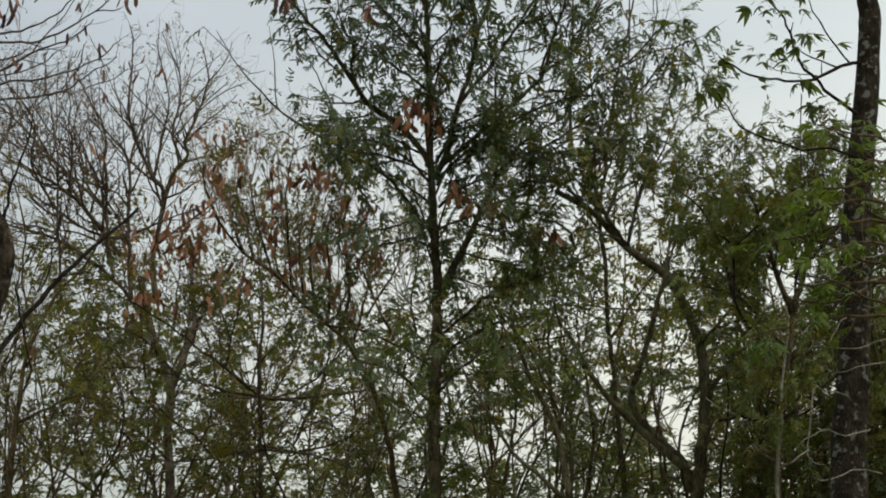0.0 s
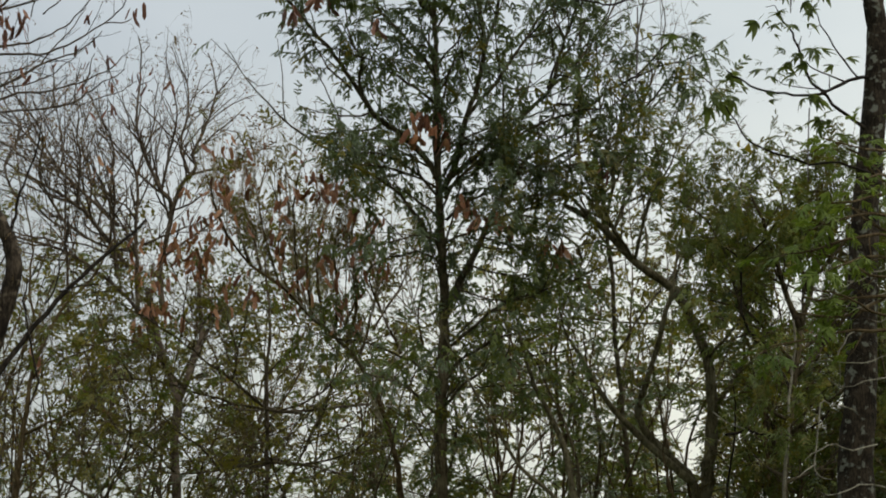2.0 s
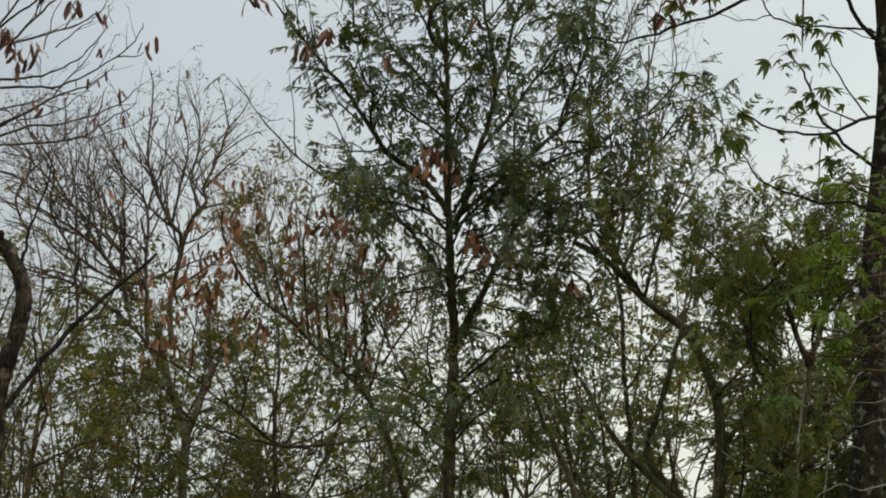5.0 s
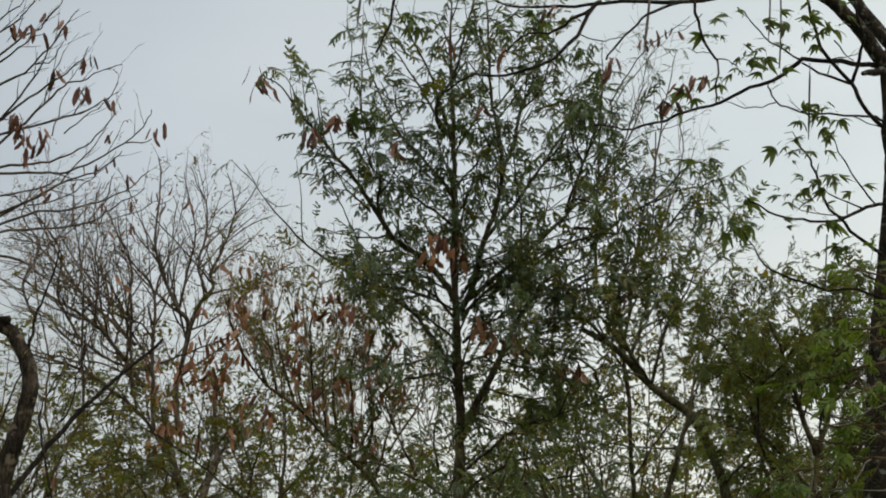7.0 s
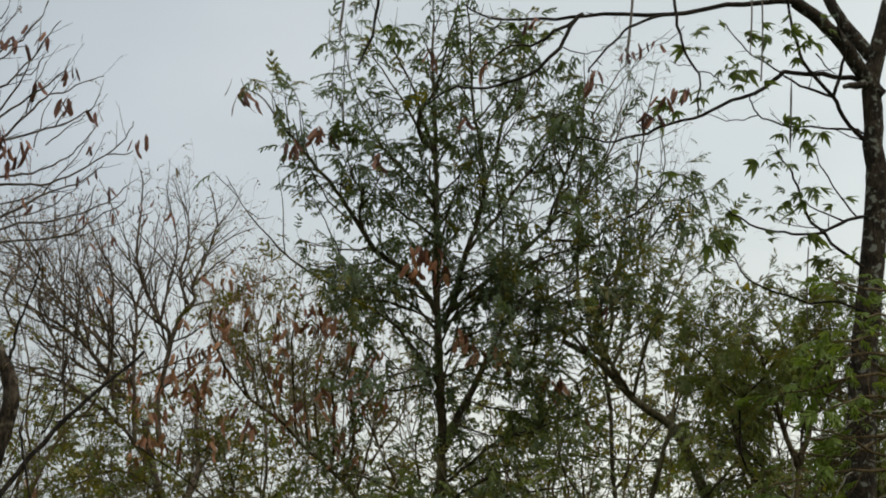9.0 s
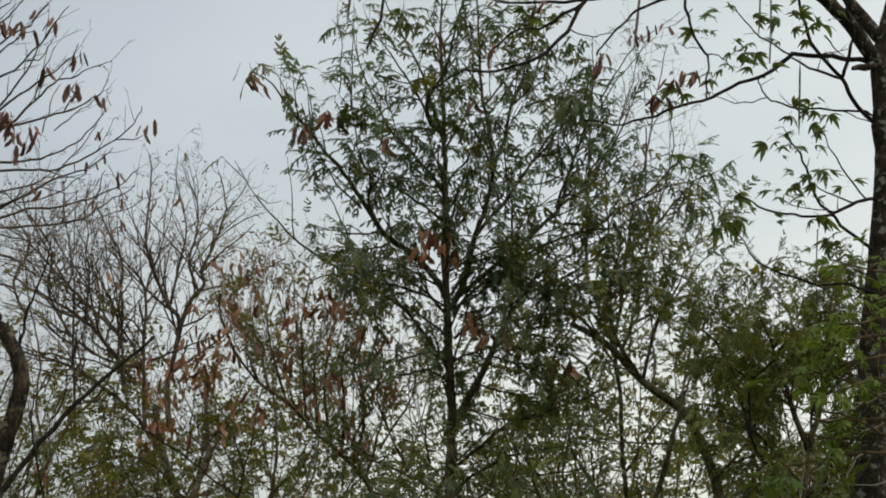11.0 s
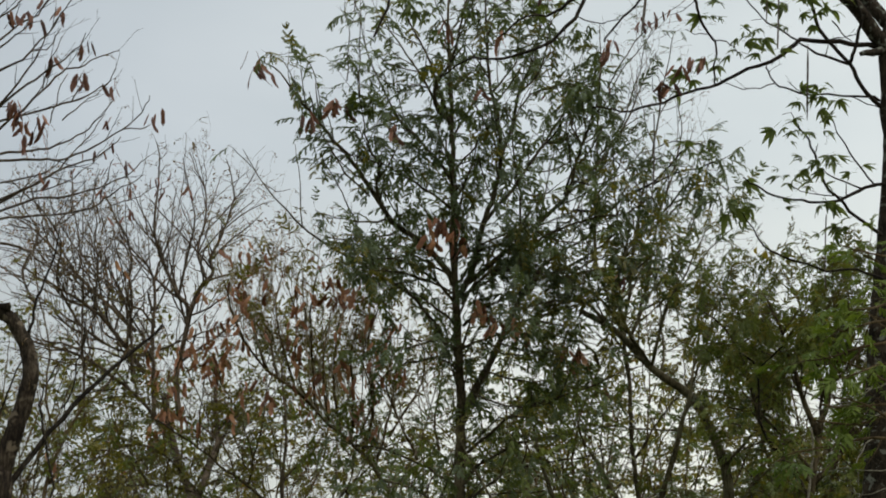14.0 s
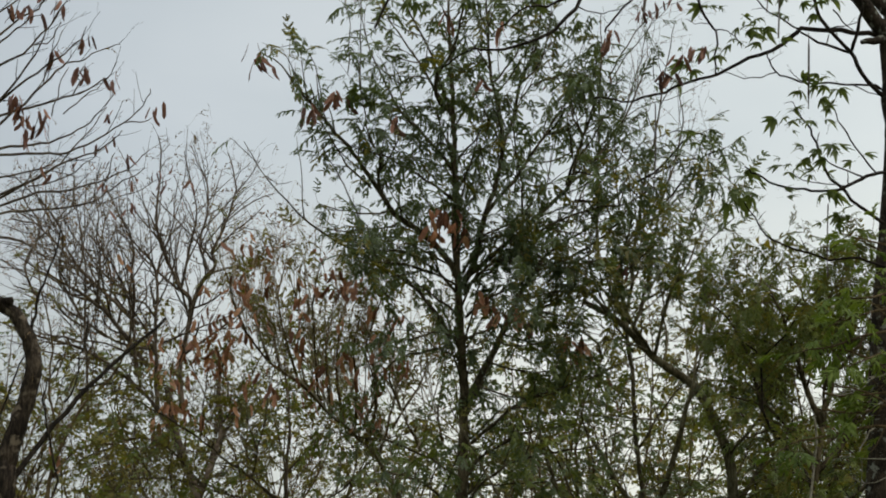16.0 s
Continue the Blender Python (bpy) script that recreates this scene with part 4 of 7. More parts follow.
# ------------------------------------------------------------------ bare tree beside it
def bare_tree():
    random.seed(21)
    t = Tree("bare_tree", (-2.3, 19.0, 0), "bare grey tree with fans of fine twigs and few withered leaves", BARK_GREY)
    few = {"key": "rust", "per_m": 5, "size": 0.8, "from": 0.4, "sag": 0.5}
    side = [
        {"per_m": 9, "length": 0.44, "angle": 44, "up": 0.2, "rise": 0.04, "wander": 0.28, "r": 0.011, "taper": 0.75, "tip": False, "end": 0.55},
        {"per_m": 9.5, "length": 0.29, "angle": 44, "up": 0.1, "rise": 0.03, "wander": 0.28, "r": 0.0078, "end": 0.6, "leaf": few},
        {"per_m": 4.5, "length": 0.13, "angle": 42, "up": 0.05, "rise": 0.02, "wander": 0.25, "r": 0.0056, "end": 0.6},
    ]
    wide = [{"per_m": 4.2, "length": 1.0, "angle": 46, "up": 0.2, "rise": 0.04, "wander": 0.16, "r": 0.013, "taper": 0.6, "tip": False, "end": 0.5},
            dict(side[0], per_m=5.5, length=0.45), side[1]]
    t.stem("trunk", [(-2.3, 19, -0.05), (-2.28, 19, 1.5)] + [(-2.28, 19.00, 3.53), (-2.31, 19.00, 4.09), (-2.30, 19.00, 4.48), (-2.45, 19.00, 4.86), (-2.57, 19.00, 5.40)], 0.06, 0.03, 9)
    def grow(pts, r0, r1, first):
        path = t.limb(pts, r0, r1, side, first)
        t.dress(path, r0, r1, wide, 0.1, 0.8)

    grow([(-2.41, 18.80, 5.15), (-2.44, 18.77, 5.55), (-2.38, 18.73, 5.82), (-2.35, 18.70, 6.01), (-2.37, 18.67, 6.10), (-2.44, 18.63, 6.17), (-2.53, 18.60, 6.35), (-2.60, 18.57, 6.51), (-2.63, 18.53, 6.65), (-2.65, 18.50, 6.84), (-2.62, 18.47, 7.08), (-2.61, 18.43, 7.32), (-2.64, 18.40, 7.45)], 0.03, 0.004, 0.15)
    grow([(-2.36, 18.80, 6.04), (-2.31, 18.78, 6.20), (-2.21, 18.76, 6.33), (-2.16, 18.74, 6.41), (-2.19, 18.72, 6.51), (-2.13, 18.70, 6.65), (-2.07, 18.68, 6.77), (-2.03, 18.66, 6.89), (-1.99, 18.64, 7.03), (-2.02, 18.62, 7.23), (-2.07, 18.60, 7.37)], 0.022, 0.004, 0.15)
    t.limb([(-2.17, 18.60, 6.47), (-2.08, 18.53, 6.54), (-1.96, 18.45, 6.63), (-1.84, 18.38, 6.70), (-1.71, 18.30, 6.81)], 0.011, 0.003, side, 0.15, None, 0.85)
    grow([(-2.20, 18.70, 6.31), (-2.27, 18.76, 6.46), (-2.31, 18.81, 6.63), (-2.27, 18.87, 6.80), (-2.26, 18.93, 7.01), (-2.29, 18.99, 7.23), (-2.38, 19.04, 7.41), (-2.45, 19.10, 7.58)], 0.014, 0.004, 0.15)
    grow([(-2.44, 18.70, 6.19), (-2.39, 18.63, 6.38), (-2.36, 18.57, 6.51), (-2.32, 18.50, 6.64), (-2.30, 18.43, 6.82), (-2.36, 18.37, 7.07), (-2.40, 18.30, 7.28)], 0.013, 0.004, 0.15)
    grow([(-2.58, 18.50, 5.09), (-2.60, 18.47, 5.49), (-2.61, 18.43, 5.84), (-2.60, 18.40, 6.03), (-2.60, 18.37, 6.21), (-2.65, 18.33, 6.33), (-2.76, 18.30, 6.44), (-2.86, 18.27, 6.57), (-2.91, 18.23, 6.76), (-2.94, 18.20, 6.94)], 0.022, 0.004, 0.15)
    grow([(-2.61, 18.40, 6.22), (-2.59, 18.46, 6.38), (-2.54, 18.52, 6.57), (-2.51, 18.58, 6.74), (-2.51, 18.64, 6.93), (-2.49, 18.70, 7.15)], 0.012, 0.004, 0.15)
    grow([(-2.74, 18.40, 5.36), (-2.77, 18.36, 5.63), (-2.78, 18.32, 6.01), (-2.80, 18.29, 6.24), (-2.78, 18.25, 6.38), (-2.83, 18.21, 6.56), (-2.93, 18.18, 6.74), (-3.01, 18.14, 6.88), (-3.04, 18.10, 7.01)], 0.016, 0.004, 0.15)
    grow([(-2.67, 18.50, 5.47), (-2.86, 18.43, 5.71), (-2.99, 18.36, 5.88), (-3.08, 18.29, 5.95), (-3.18, 18.21, 6.02), (-3.33, 18.14, 6.09), (-3.53, 18.07, 6.19), (-3.71, 18.00, 6.30)], 0.024, 0.006, 0.15)
    grow([(-3.12, 18.30, 5.05), (-3.14, 18.25, 5.44), (-3.16, 18.20, 5.78), (-3.16, 18.15, 6.15), (-3.20, 18.10, 6.48), (-3.24, 18.05, 6.70), (-3.27, 18.00, 6.93)], 0.014, 0.004, 0.15)
    grow([(-3.09, 18.30, 5.95), (-3.06, 18.24, 6.13), (-3.04, 18.18, 6.31), (-3.08, 18.12, 6.48), (-3.06, 18.06, 6.66), (-3.09, 18.00, 6.84)], 0.012, 0.004, 0.15)
    grow([(-3.00, 18.40, 5.89), (-2.99, 18.46, 6.14), (-3.04, 18.52, 6.35), (-3.11, 18.58, 6.56), (-3.10, 18.64, 6.77), (-3.05, 18.70, 6.94)], 0.012, 0.004, 0.15)
    grow([(-3.17, 18.20, 5.97), (-3.32, 18.15, 6.03), (-3.44, 18.10, 6.14), (-3.62, 18.05, 6.19), (-3.84, 18.00, 6.20)], 0.01, 0.004, 0.15)
    grow([(-3.17, 18.30, 5.76), (-3.32, 18.22, 5.84), (-3.41, 18.15, 5.96), (-3.49, 18.07, 6.01), (-3.65, 18.00, 6.06)], 0.011, 0.004, 0.15)
    grow([(-2.80, 18.40, 6.03), (-2.89, 18.30, 6.15), (-2.95, 18.20, 6.26), (-3.03, 18.10, 6.33), (-3.15, 18.00, 6.35)], 0.01, 0.004, 0.15)
    grow([(-2.60, 18.50, 5.86), (-2.71, 18.43, 5.99), (-2.86, 18.35, 6.04), (-3.00, 18.27, 6.07), (-3.13, 18.20, 6.09)], 0.012, 0.004, 0.15)
    grow([(-2.35, 18.70, 6.01), (-2.21, 18.57, 6.02), (-2.08, 18.43, 6.07), (-1.95, 18.30, 6.13)], 0.01, 0.004, 0.15)
    grow([(-3.14, 18.20, 5.59), (-3.32, 18.13, 5.65), (-3.49, 18.07, 5.65), (-3.67, 18.00, 5.73)], 0.011, 0.004, 0.15)
    grow([(-2.66, 18.40, 5.45), (-2.81, 18.30, 5.55), (-2.98, 18.20, 5.60), (-3.17, 18.10, 5.60), (-3.38, 18.00, 5.55)], 0.012, 0.004, 0.15)
    grow([(-2.58, 18.60, 5.69), (-2.40, 18.50, 5.74), (-2.20, 18.40, 5.79), (-2.05, 18.30, 5.82), (-1.91, 18.20, 5.89)], 0.01, 0.004, 0.15)
    grow([(-2.45, 19.00, 4.86), (-2.70, 19.12, 5.27), (-3.04, 19.24, 5.59), (-3.41, 19.36, 5.82), (-3.78, 19.48, 5.95), (-4.21, 19.60, 6.13)], 0.02, 0.007, 0.2)
    grow([(-2.84, 19.00, 5.95), (-3.13, 19.20, 6.24), (-3.47, 19.40, 6.57), (-3.88, 19.60, 7.01), (-4.19, 19.80, 7.22)], 0.02, 0.006, 0.2)
    grow([(-3.40, 19.00, 6.49), (-3.63, 19.07, 6.86), (-3.81, 19.13, 7.18), (-3.89, 19.20, 7.41)], 0.012, 0.004, 0.2)
    grow([(-2.74, 19.00, 5.73), (-3.00, 18.88, 5.77), (-3.28, 18.75, 5.93), (-3.56, 18.62, 6.10), (-3.82, 18.50, 6.16)], 0.014, 0.005, 0.2)
    grow([(-2.90, 19.00, 6.20), (-3.15, 18.97, 6.39), (-3.46, 18.93, 6.78), (-3.62, 18.90, 7.07)], 0.012, 0.004, 0.1)
    grow([(-3.32, 19.00, 5.99), (-3.51, 18.85, 6.35), (-3.46, 18.70, 6.66), (-3.59, 18.55, 6.87), (-3.87, 18.40, 7.12)], 0.014, 0.005, 0.1)
    grow([(-3.72, 19.00, 6.19), (-3.86, 19.07, 6.50), (-3.74, 19.15, 6.83), (-3.93, 19.23, 7.16), (-3.86, 19.30, 7.44)], 0.013, 0.005, 0.1)
    t.limb([(-2.30, 19.00, 4.43), (-2.18, 19.12, 4.79), (-2.13, 19.25, 5.10), (-2.18, 19.38, 5.52), (-2.10, 19.50, 5.85)], 0.03, 0.008, side, 0.3)
    for p in [(-2.39, 17.60, 5.33), (-2.26, 17.60, 5.47), (-2.23, 17.60, 5.52), (-2.05, 17.60, 5.50), (-2.02, 17.60, 5.45), (-2.36, 17.60, 5.00), (-2.39, 17.60, 4.93), (-2.42, 17.60, 4.89), (-1.88, 17.60, 5.03), (-2.10, 17.60, 5.69), (-2.76, 17.60, 6.14), (-2.27, 17.60, 5.19), (-2.51, 17.60, 5.52), (-2.46, 17.60, 5.28), (-3.22, 17.60, 4.59), (-1.94, 17.60, 5.69), (-2.53, 17.60, 5.38), (-2.32, 17.60, 5.28), (-2.21, 17.60, 5.43), (-2.14, 17.60, 5.47), (-2.00, 17.60, 5.33), (-2.39, 17.60, 5.19), (-2.29, 17.60, 5.00), (-2.17, 17.60, 4.91), (-1.90, 17.60, 5.00), (-2.44, 17.60, 4.79), (-1.84, 17.60, 5.57), (-2.03, 17.60, 5.76), (-3.24, 17.60, 4.54)]:
        hang_pods(t, p, random.choice((3, 4, 5)), 0.76, 0.075, RIPE_PODS)
    for p in [(-1.86, 18.80, 6.47), (-2.39, 18.80, 7.58), (-1.55, 18.80, 6.47), (-1.82, 18.80, 6.48)]:
        single_leaf(t, p, LEAF_RUST, 0.1, 0.055, rnd(-40, 40), 65)
    return t.finish()


# ------------------------------------------------------------------ tree hung with rusty pods
def pod_tree():
    random.seed(31)
    t = Tree("pod_tree", (-0.9, 17.5, 0), "thin-stemmed tree losing its leaves, hung with many rust-brown pods", BARK_TWIG)
    few = {"key": "rust", "per_m": 5.5, "size": 0.95, "from": 0.2, "sag": 0.7, "mixed": (0.25, "olive")}
    side = [
        {"per_m": 10, "length": 0.62, "angle": 30, "up": 0.45, "rise": 0.12, "wander": 0.2, "r": 0.0075, "taper": 0.15, "end": 0.55},
        {"per_m": 10, "length": 0.3, "angle": 32, "up": 0.3, "rise": 0.1, "wander": 0.22, "r": 0.0046, "end": 0.6, "leaf": few},
    ]
    t.stem("trunk", [(-0.9, 17.5, -0.05), (-0.72, 17.5, 1.4)] + [(-0.28, 17.50, 2.86), (-0.36, 17.50, 3.16)], 0.07, 0.03, 9, wood=BARK_BROWN)
    def grow(pts, r0, r1, first):
        t.limb(pts, r0, r1, side, first, BARK_BROWN)

    grow([(-0.32, 17.50, 3.18), (-0.44, 17.44, 3.89), (-0.60, 17.39, 4.32), (-0.80, 17.33, 4.61), (-1.06, 17.28, 4.83), (-1.33, 17.22, 5.09), (-1.55, 17.17, 5.23), (-1.72, 17.11, 5.44), (-1.82, 17.06, 5.69), (-1.88, 17.00, 5.90)], 0.026, 0.006, 0.2)
    grow([(-1.33, 17.30, 5.11), (-1.44, 17.40, 5.46), (-1.51, 17.50, 5.85), (-1.47, 17.60, 6.13)], 0.013, 0.004, 0.1)
    grow([(-0.98, 17.40, 4.79), (-1.05, 17.57, 5.23), (-1.02, 17.73, 5.73), (-0.92, 17.90, 6.12)], 0.015, 0.004, 0.2)
    grow([(-1.16, 17.40, 4.92), (-1.19, 17.23, 5.25), (-1.21, 17.07, 5.64), (-1.16, 16.90, 5.89)], 0.014, 0.004, 0.15)
    grow([(-0.81, 17.50, 4.64), (-0.72, 17.33, 5.01), (-0.77, 17.17, 5.42), (-0.66, 17.00, 5.74)], 0.016, 0.004, 0.3)
    grow([(-1.55, 17.20, 5.24), (-1.66, 17.35, 5.58), (-1.73, 17.50, 5.89)], 0.011, 0.004, 0.1)
    grow([(-1.46, 17.20, 5.17), (-1.54, 17.37, 5.50), (-1.63, 17.53, 5.79), (-1.62, 17.70, 6.06)], 0.010, 0.004, 0.1)
    grow([(-1.23, 17.40, 4.99), (-1.34, 17.30, 5.33), (-1.32, 17.20, 5.60), (-1.38, 17.10, 5.84)], 0.011, 0.004, 0.1)
    grow([(-1.07, 17.40, 4.85), (-1.13, 17.50, 5.22), (-1.12, 17.60, 5.56), (-1.07, 17.70, 5.91)], 0.011, 0.004, 0.1)
    grow([(-0.90, 17.50, 4.72), (-0.88, 17.40, 5.07), (-0.90, 17.30, 5.40), (-0.82, 17.20, 5.70)], 0.012, 0.004, 0.15)
    grow([(-0.72, 17.50, 4.51), (-0.60, 17.60, 4.98), (-0.56, 17.70, 5.36), (-0.48, 17.80, 5.66)], 0.012, 0.004, 0.3)
    grow([(-1.75, 17.40, 5.50), (-1.82, 17.47, 5.65), (-1.82, 17.53, 5.85), (-1.78, 17.60, 6.02)], 0.008, 0.003, 0.1)
    grow([(-0.38, 17.40, 4.57), (-0.52, 17.35, 4.87), (-0.62, 17.30, 5.13), (-0.58, 17.25, 5.39), (-0.60, 17.20, 5.60)], 0.012, 0.004, 0.1)
    grow([(-0.60, 17.40, 4.75), (-0.42, 17.47, 5.07), (-0.33, 17.53, 5.31), (-0.37, 17.60, 5.58)], 0.010, 0.004, 0.1)
    grow([(-0.82, 17.40, 4.77), (-0.72, 17.30, 5.04), (-0.81, 17.20, 5.29), (-0.76, 17.10, 5.49)], 0.010, 0.004, 0.1)
    grow([(-0.21, 17.60, 4.65), (-0.25, 17.53, 4.95), (-0.19, 17.47, 5.21), (-0.21, 17.40, 5.42)], 0.010, 0.004, 0.1)
    grow([(-1.00, 17.50, 4.90), (-0.90, 17.57, 5.18), (-0.95, 17.63, 5.47), (-0.89, 17.70, 5.76)], 0.010, 0.004, 0.1)
    random.seed(32)
    for _ in range(95):
        s, q = random.random(), random.random()
        hang_pods(t, (-2.05 + 1.55 * s, 16.9 + rnd(-0.3, 0.4), 4.8 + 1.2 * q + 0.15 * math.sin(5 * s)), random.choice((1, 1, 2, 2, 3)), 0.72, 0.06, RIPE_PODS)
    for p in [(-1.81, 16.80, 5.75), (-1.77, 16.80, 5.61), (-1.68, 16.80, 5.68), (-1.66, 16.80, 5.53), (-1.21, 16.80, 5.73), (-1.00, 16.80, 5.81), (-0.97, 16.80, 5.70), (-0.89, 16.80, 5.77), (-0.85, 16.80, 5.70), (-0.81, 16.80, 5.79), (-0.76, 16.80, 5.59), (-1.43, 16.80, 4.98), (-1.47, 16.80, 4.92), (-1.14, 16.80, 5.03), (-0.67, 16.80, 4.94), (-0.72, 16.80, 5.22), (-0.90, 16.80, 5.07), (-1.67, 16.80, 5.02), (-1.72, 16.80, 4.79), (-1.90, 16.80, 5.20), (-1.85, 16.80, 5.24), (-1.88, 16.80, 5.11)]:
        hang_pods(t, p, random.choice((3, 4, 5)), 0.74, 0.07, RIPE_PODS)
    return t.finish()


# ------------------------------------------------------------------ crooked tree at the edge, reaching over
def crooked_tree():
    random.seed(41)
    t = Tree("crooked_tree", (-2.75, 12.8, 0), "crooked mossy tree, almost leafless, with dry pods at its twig ends", BARK_MOSSY)
    few = {"key": "rust", "per_m": 4, "size": 0.55, "from": 0.3, "sag": 0.6}
    side = [
        {"per_m": 4.0, "length": 0.26, "angle": 30, "up": 0.2, "rise": 0.05, "wander": 0.14, "r": 0.0036, "tip": False, "end": 0.5},
        {"per_m": 6, "length": 0.1, "angle": 36, "up": 0.1, "rise": 0.02, "wander": 0.2, "r": 0.002, "leaf": few},
    ]
    t.stem("trunk", [(-2.75, 12.8, -0.05), (-2.72, 12.8, 1.6)] + [(-2.64, 12.80, 3.54), (-2.63, 12.80, 3.66), (-2.61, 12.80, 3.79), (-2.58, 12.80, 3.93), (-2.54, 12.80, 4.05), (-2.51, 12.80, 4.18), (-2.51, 12.80, 4.29), (-2.53, 12.80, 4.40), (-2.57, 12.80, 4.50), (-2.64, 12.80, 4.59), (-2.72, 12.80, 4.66), (-2.84, 12.80, 4.73), (-2.96, 12.80, 4.87)], 0.085, 0.034, 12, 0.01, power=1.4)
    t.limb([(-2.70, 12.78, 4.65), (-2.67, 12.78, 4.66), (-2.64, 12.78, 4.66)], 0.026, 0.03)
    def grow(pts, r0, first):
        t.limb(pts, r0, 0.0024, side, first, BARK_GREY)

    grow([(-3.71, 12.80, 5.55), (-3.12, 12.76, 5.84), (-2.73, 12.72, 6.11), (-2.64, 12.68, 6.13), (-2.57, 12.64, 6.18), (-2.51, 12.60, 6.23), (-2.44, 12.56, 6.30), (-2.39, 12.52, 6.36), (-2.34, 12.48, 6.42), (-2.29, 12.44, 6.45)], 0.011, 0.35)
    grow([(-3.71, 12.80, 5.58), (-3.13, 12.78, 6.00), (-2.75, 12.76, 6.33), (-2.66, 12.73, 6.39), (-2.59, 12.71, 6.41), (-2.54, 12.69, 6.45), (-2.49, 12.67, 6.50), (-2.44, 12.65, 6.57), (-2.41, 12.63, 6.65)], 0.011, 0.35)
    grow([(-3.71, 12.80, 5.58), (-3.09, 12.74, 6.01), (-2.73, 12.69, 6.26), (-2.65, 12.63, 6.29), (-2.59, 12.58, 6.32), (-2.50, 12.52, 6.32)], 0.011, 0.35)
    grow([(-3.71, 12.80, 5.62), (-3.11, 12.77, 6.15), (-2.75, 12.74, 6.46), (-2.68, 12.72, 6.51), (-2.63, 12.69, 6.55), (-2.58, 12.66, 6.63)], 0.011, 0.35)
    grow([(-3.71, 12.80, 5.62), (-3.12, 12.77, 6.25), (-2.76, 12.74, 6.54), (-2.70, 12.71, 6.57), (-2.65, 12.68, 6.63)], 0.011, 0.35)
    grow([(-3.66, 12.80, 5.45), (-2.91, 12.73, 5.76), (-2.68, 12.67, 5.93), (-2.61, 12.60, 6.00), (-2.54, 12.54, 6.08), (-2.48, 12.47, 6.17), (-2.43, 12.41, 6.21), (-2.37, 12.34, 6.28)], 0.011, 0.35)
    grow([(-3.66, 12.80, 5.43), (-2.91, 12.74, 5.78), (-2.67, 12.68, 5.92), (-2.53, 12.62, 6.00), (-2.43, 12.55, 6.04), (-2.35, 12.49, 6.07), (-2.28, 12.43, 6.11), (-2.23, 12.37, 6.14), (-2.20, 12.31, 6.17)], 0.011, 0.35)
    grow([(-3.66, 12.80, 5.43), (-2.91, 12.80, 5.66), (-2.64, 12.80, 5.87), (-2.53, 12.80, 5.98), (-2.45, 12.80, 6.07), (-2.39, 12.80, 6.12), (-2.32, 12.80, 6.13), (-2.24, 12.80, 6.18), (-2.14, 12.80, 6.22), (-2.08, 12.80, 6.24)], 0.011, 0.35)
    grow([(-3.66, 12.80, 5.43), (-2.91, 12.76, 5.72), (-2.59, 12.71, 5.81), (-2.43, 12.67, 5.84), (-2.33, 12.63, 5.86), (-2.22, 12.58, 5.88), (-2.14, 12.54, 5.92), (-2.08, 12.50, 5.94), (-2.04, 12.46, 6.01)], 0.011, 0.35)
    grow([(-2.29, 12.44, 5.79), (-2.25, 12.44, 5.88), (-2.26, 12.44, 5.91), (-2.23, 12.44, 5.97)], 0.0045, 0.1)
    grow([(-2.49, 12.90, 5.82), (-2.46, 12.90, 5.95), (-2.44, 12.90, 6.05), (-2.40, 12.90, 6.13)], 0.0045, 0.1)
    grow([(-2.36, 12.58, 5.73), (-2.29, 12.58, 5.80), (-2.21, 12.58, 5.86), (-2.14, 12.58, 5.92)], 0.0045, 0.1)
    grow([(-2.53, 12.80, 5.98), (-2.51, 12.80, 6.11), (-2.48, 12.80, 6.22), (-2.45, 12.80, 6.27), (-2.43, 12.80, 6.33)], 0.0045, 0.1)
    grow([(-2.55, 12.59, 6.16), (-2.47, 12.59, 6.17), (-2.43, 12.59, 6.24), (-2.40, 12.59, 6.30)], 0.0045, 0.1)
    grow([(-3.66, 12.80, 5.41), (-2.97, 12.79, 5.55), (-2.70, 12.78, 5.59), (-2.62, 12.77, 5.59), (-2.52, 12.75, 5.60), (-2.42, 12.74, 5.62), (-2.34, 12.73, 5.66), (-2.25, 12.72, 5.70), (-2.20, 12.71, 5.76), (-2.15, 12.70, 5.80), (-2.09, 12.68, 5.88)], 0.011, 0.35)
    grow([(-3.66, 12.80, 5.39), (-2.96, 12.76, 5.51), (-2.59, 12.72, 5.54), (-2.45, 12.68, 5.52), (-2.34, 12.64, 5.52), (-2.21, 12.60, 5.55), (-2.11, 12.55, 5.60), (-2.00, 12.51, 5.65), (-1.92, 12.47, 5.70), (-1.85, 12.43, 5.78), (-1.83, 12.39, 5.82)], 0.011, 0.35)
    grow([(-2.02, 12.68, 5.71), (-1.93, 12.68, 5.71), (-1.86, 12.68, 5.74)], 0.0045, 0.1)
    grow([(-3.66, 12.80, 5.34), (-2.95, 12.80, 5.25), (-2.69, 12.80, 5.32), (-2.60, 12.81, 5.38), (-2.50, 12.81, 5.44), (-2.45, 12.81, 5.46), (-2.41, 12.81, 5.50), (-2.34, 12.81, 5.58), (-2.28, 12.82, 5.66), (-2.22, 12.82, 5.75), (-2.15, 12.82, 5.85)], 0.011, 0.35)
    grow([(-3.66, 12.80, 5.34), (-2.95, 12.78, 5.26), (-2.62, 12.75, 5.34), (-2.42, 12.73, 5.45), (-2.29, 12.71, 5.50), (-2.19, 12.68, 5.53), (-2.12, 12.66, 5.56), (-2.06, 12.64, 5.60), (-2.02, 12.61, 5.64)], 0.011, 0.35)
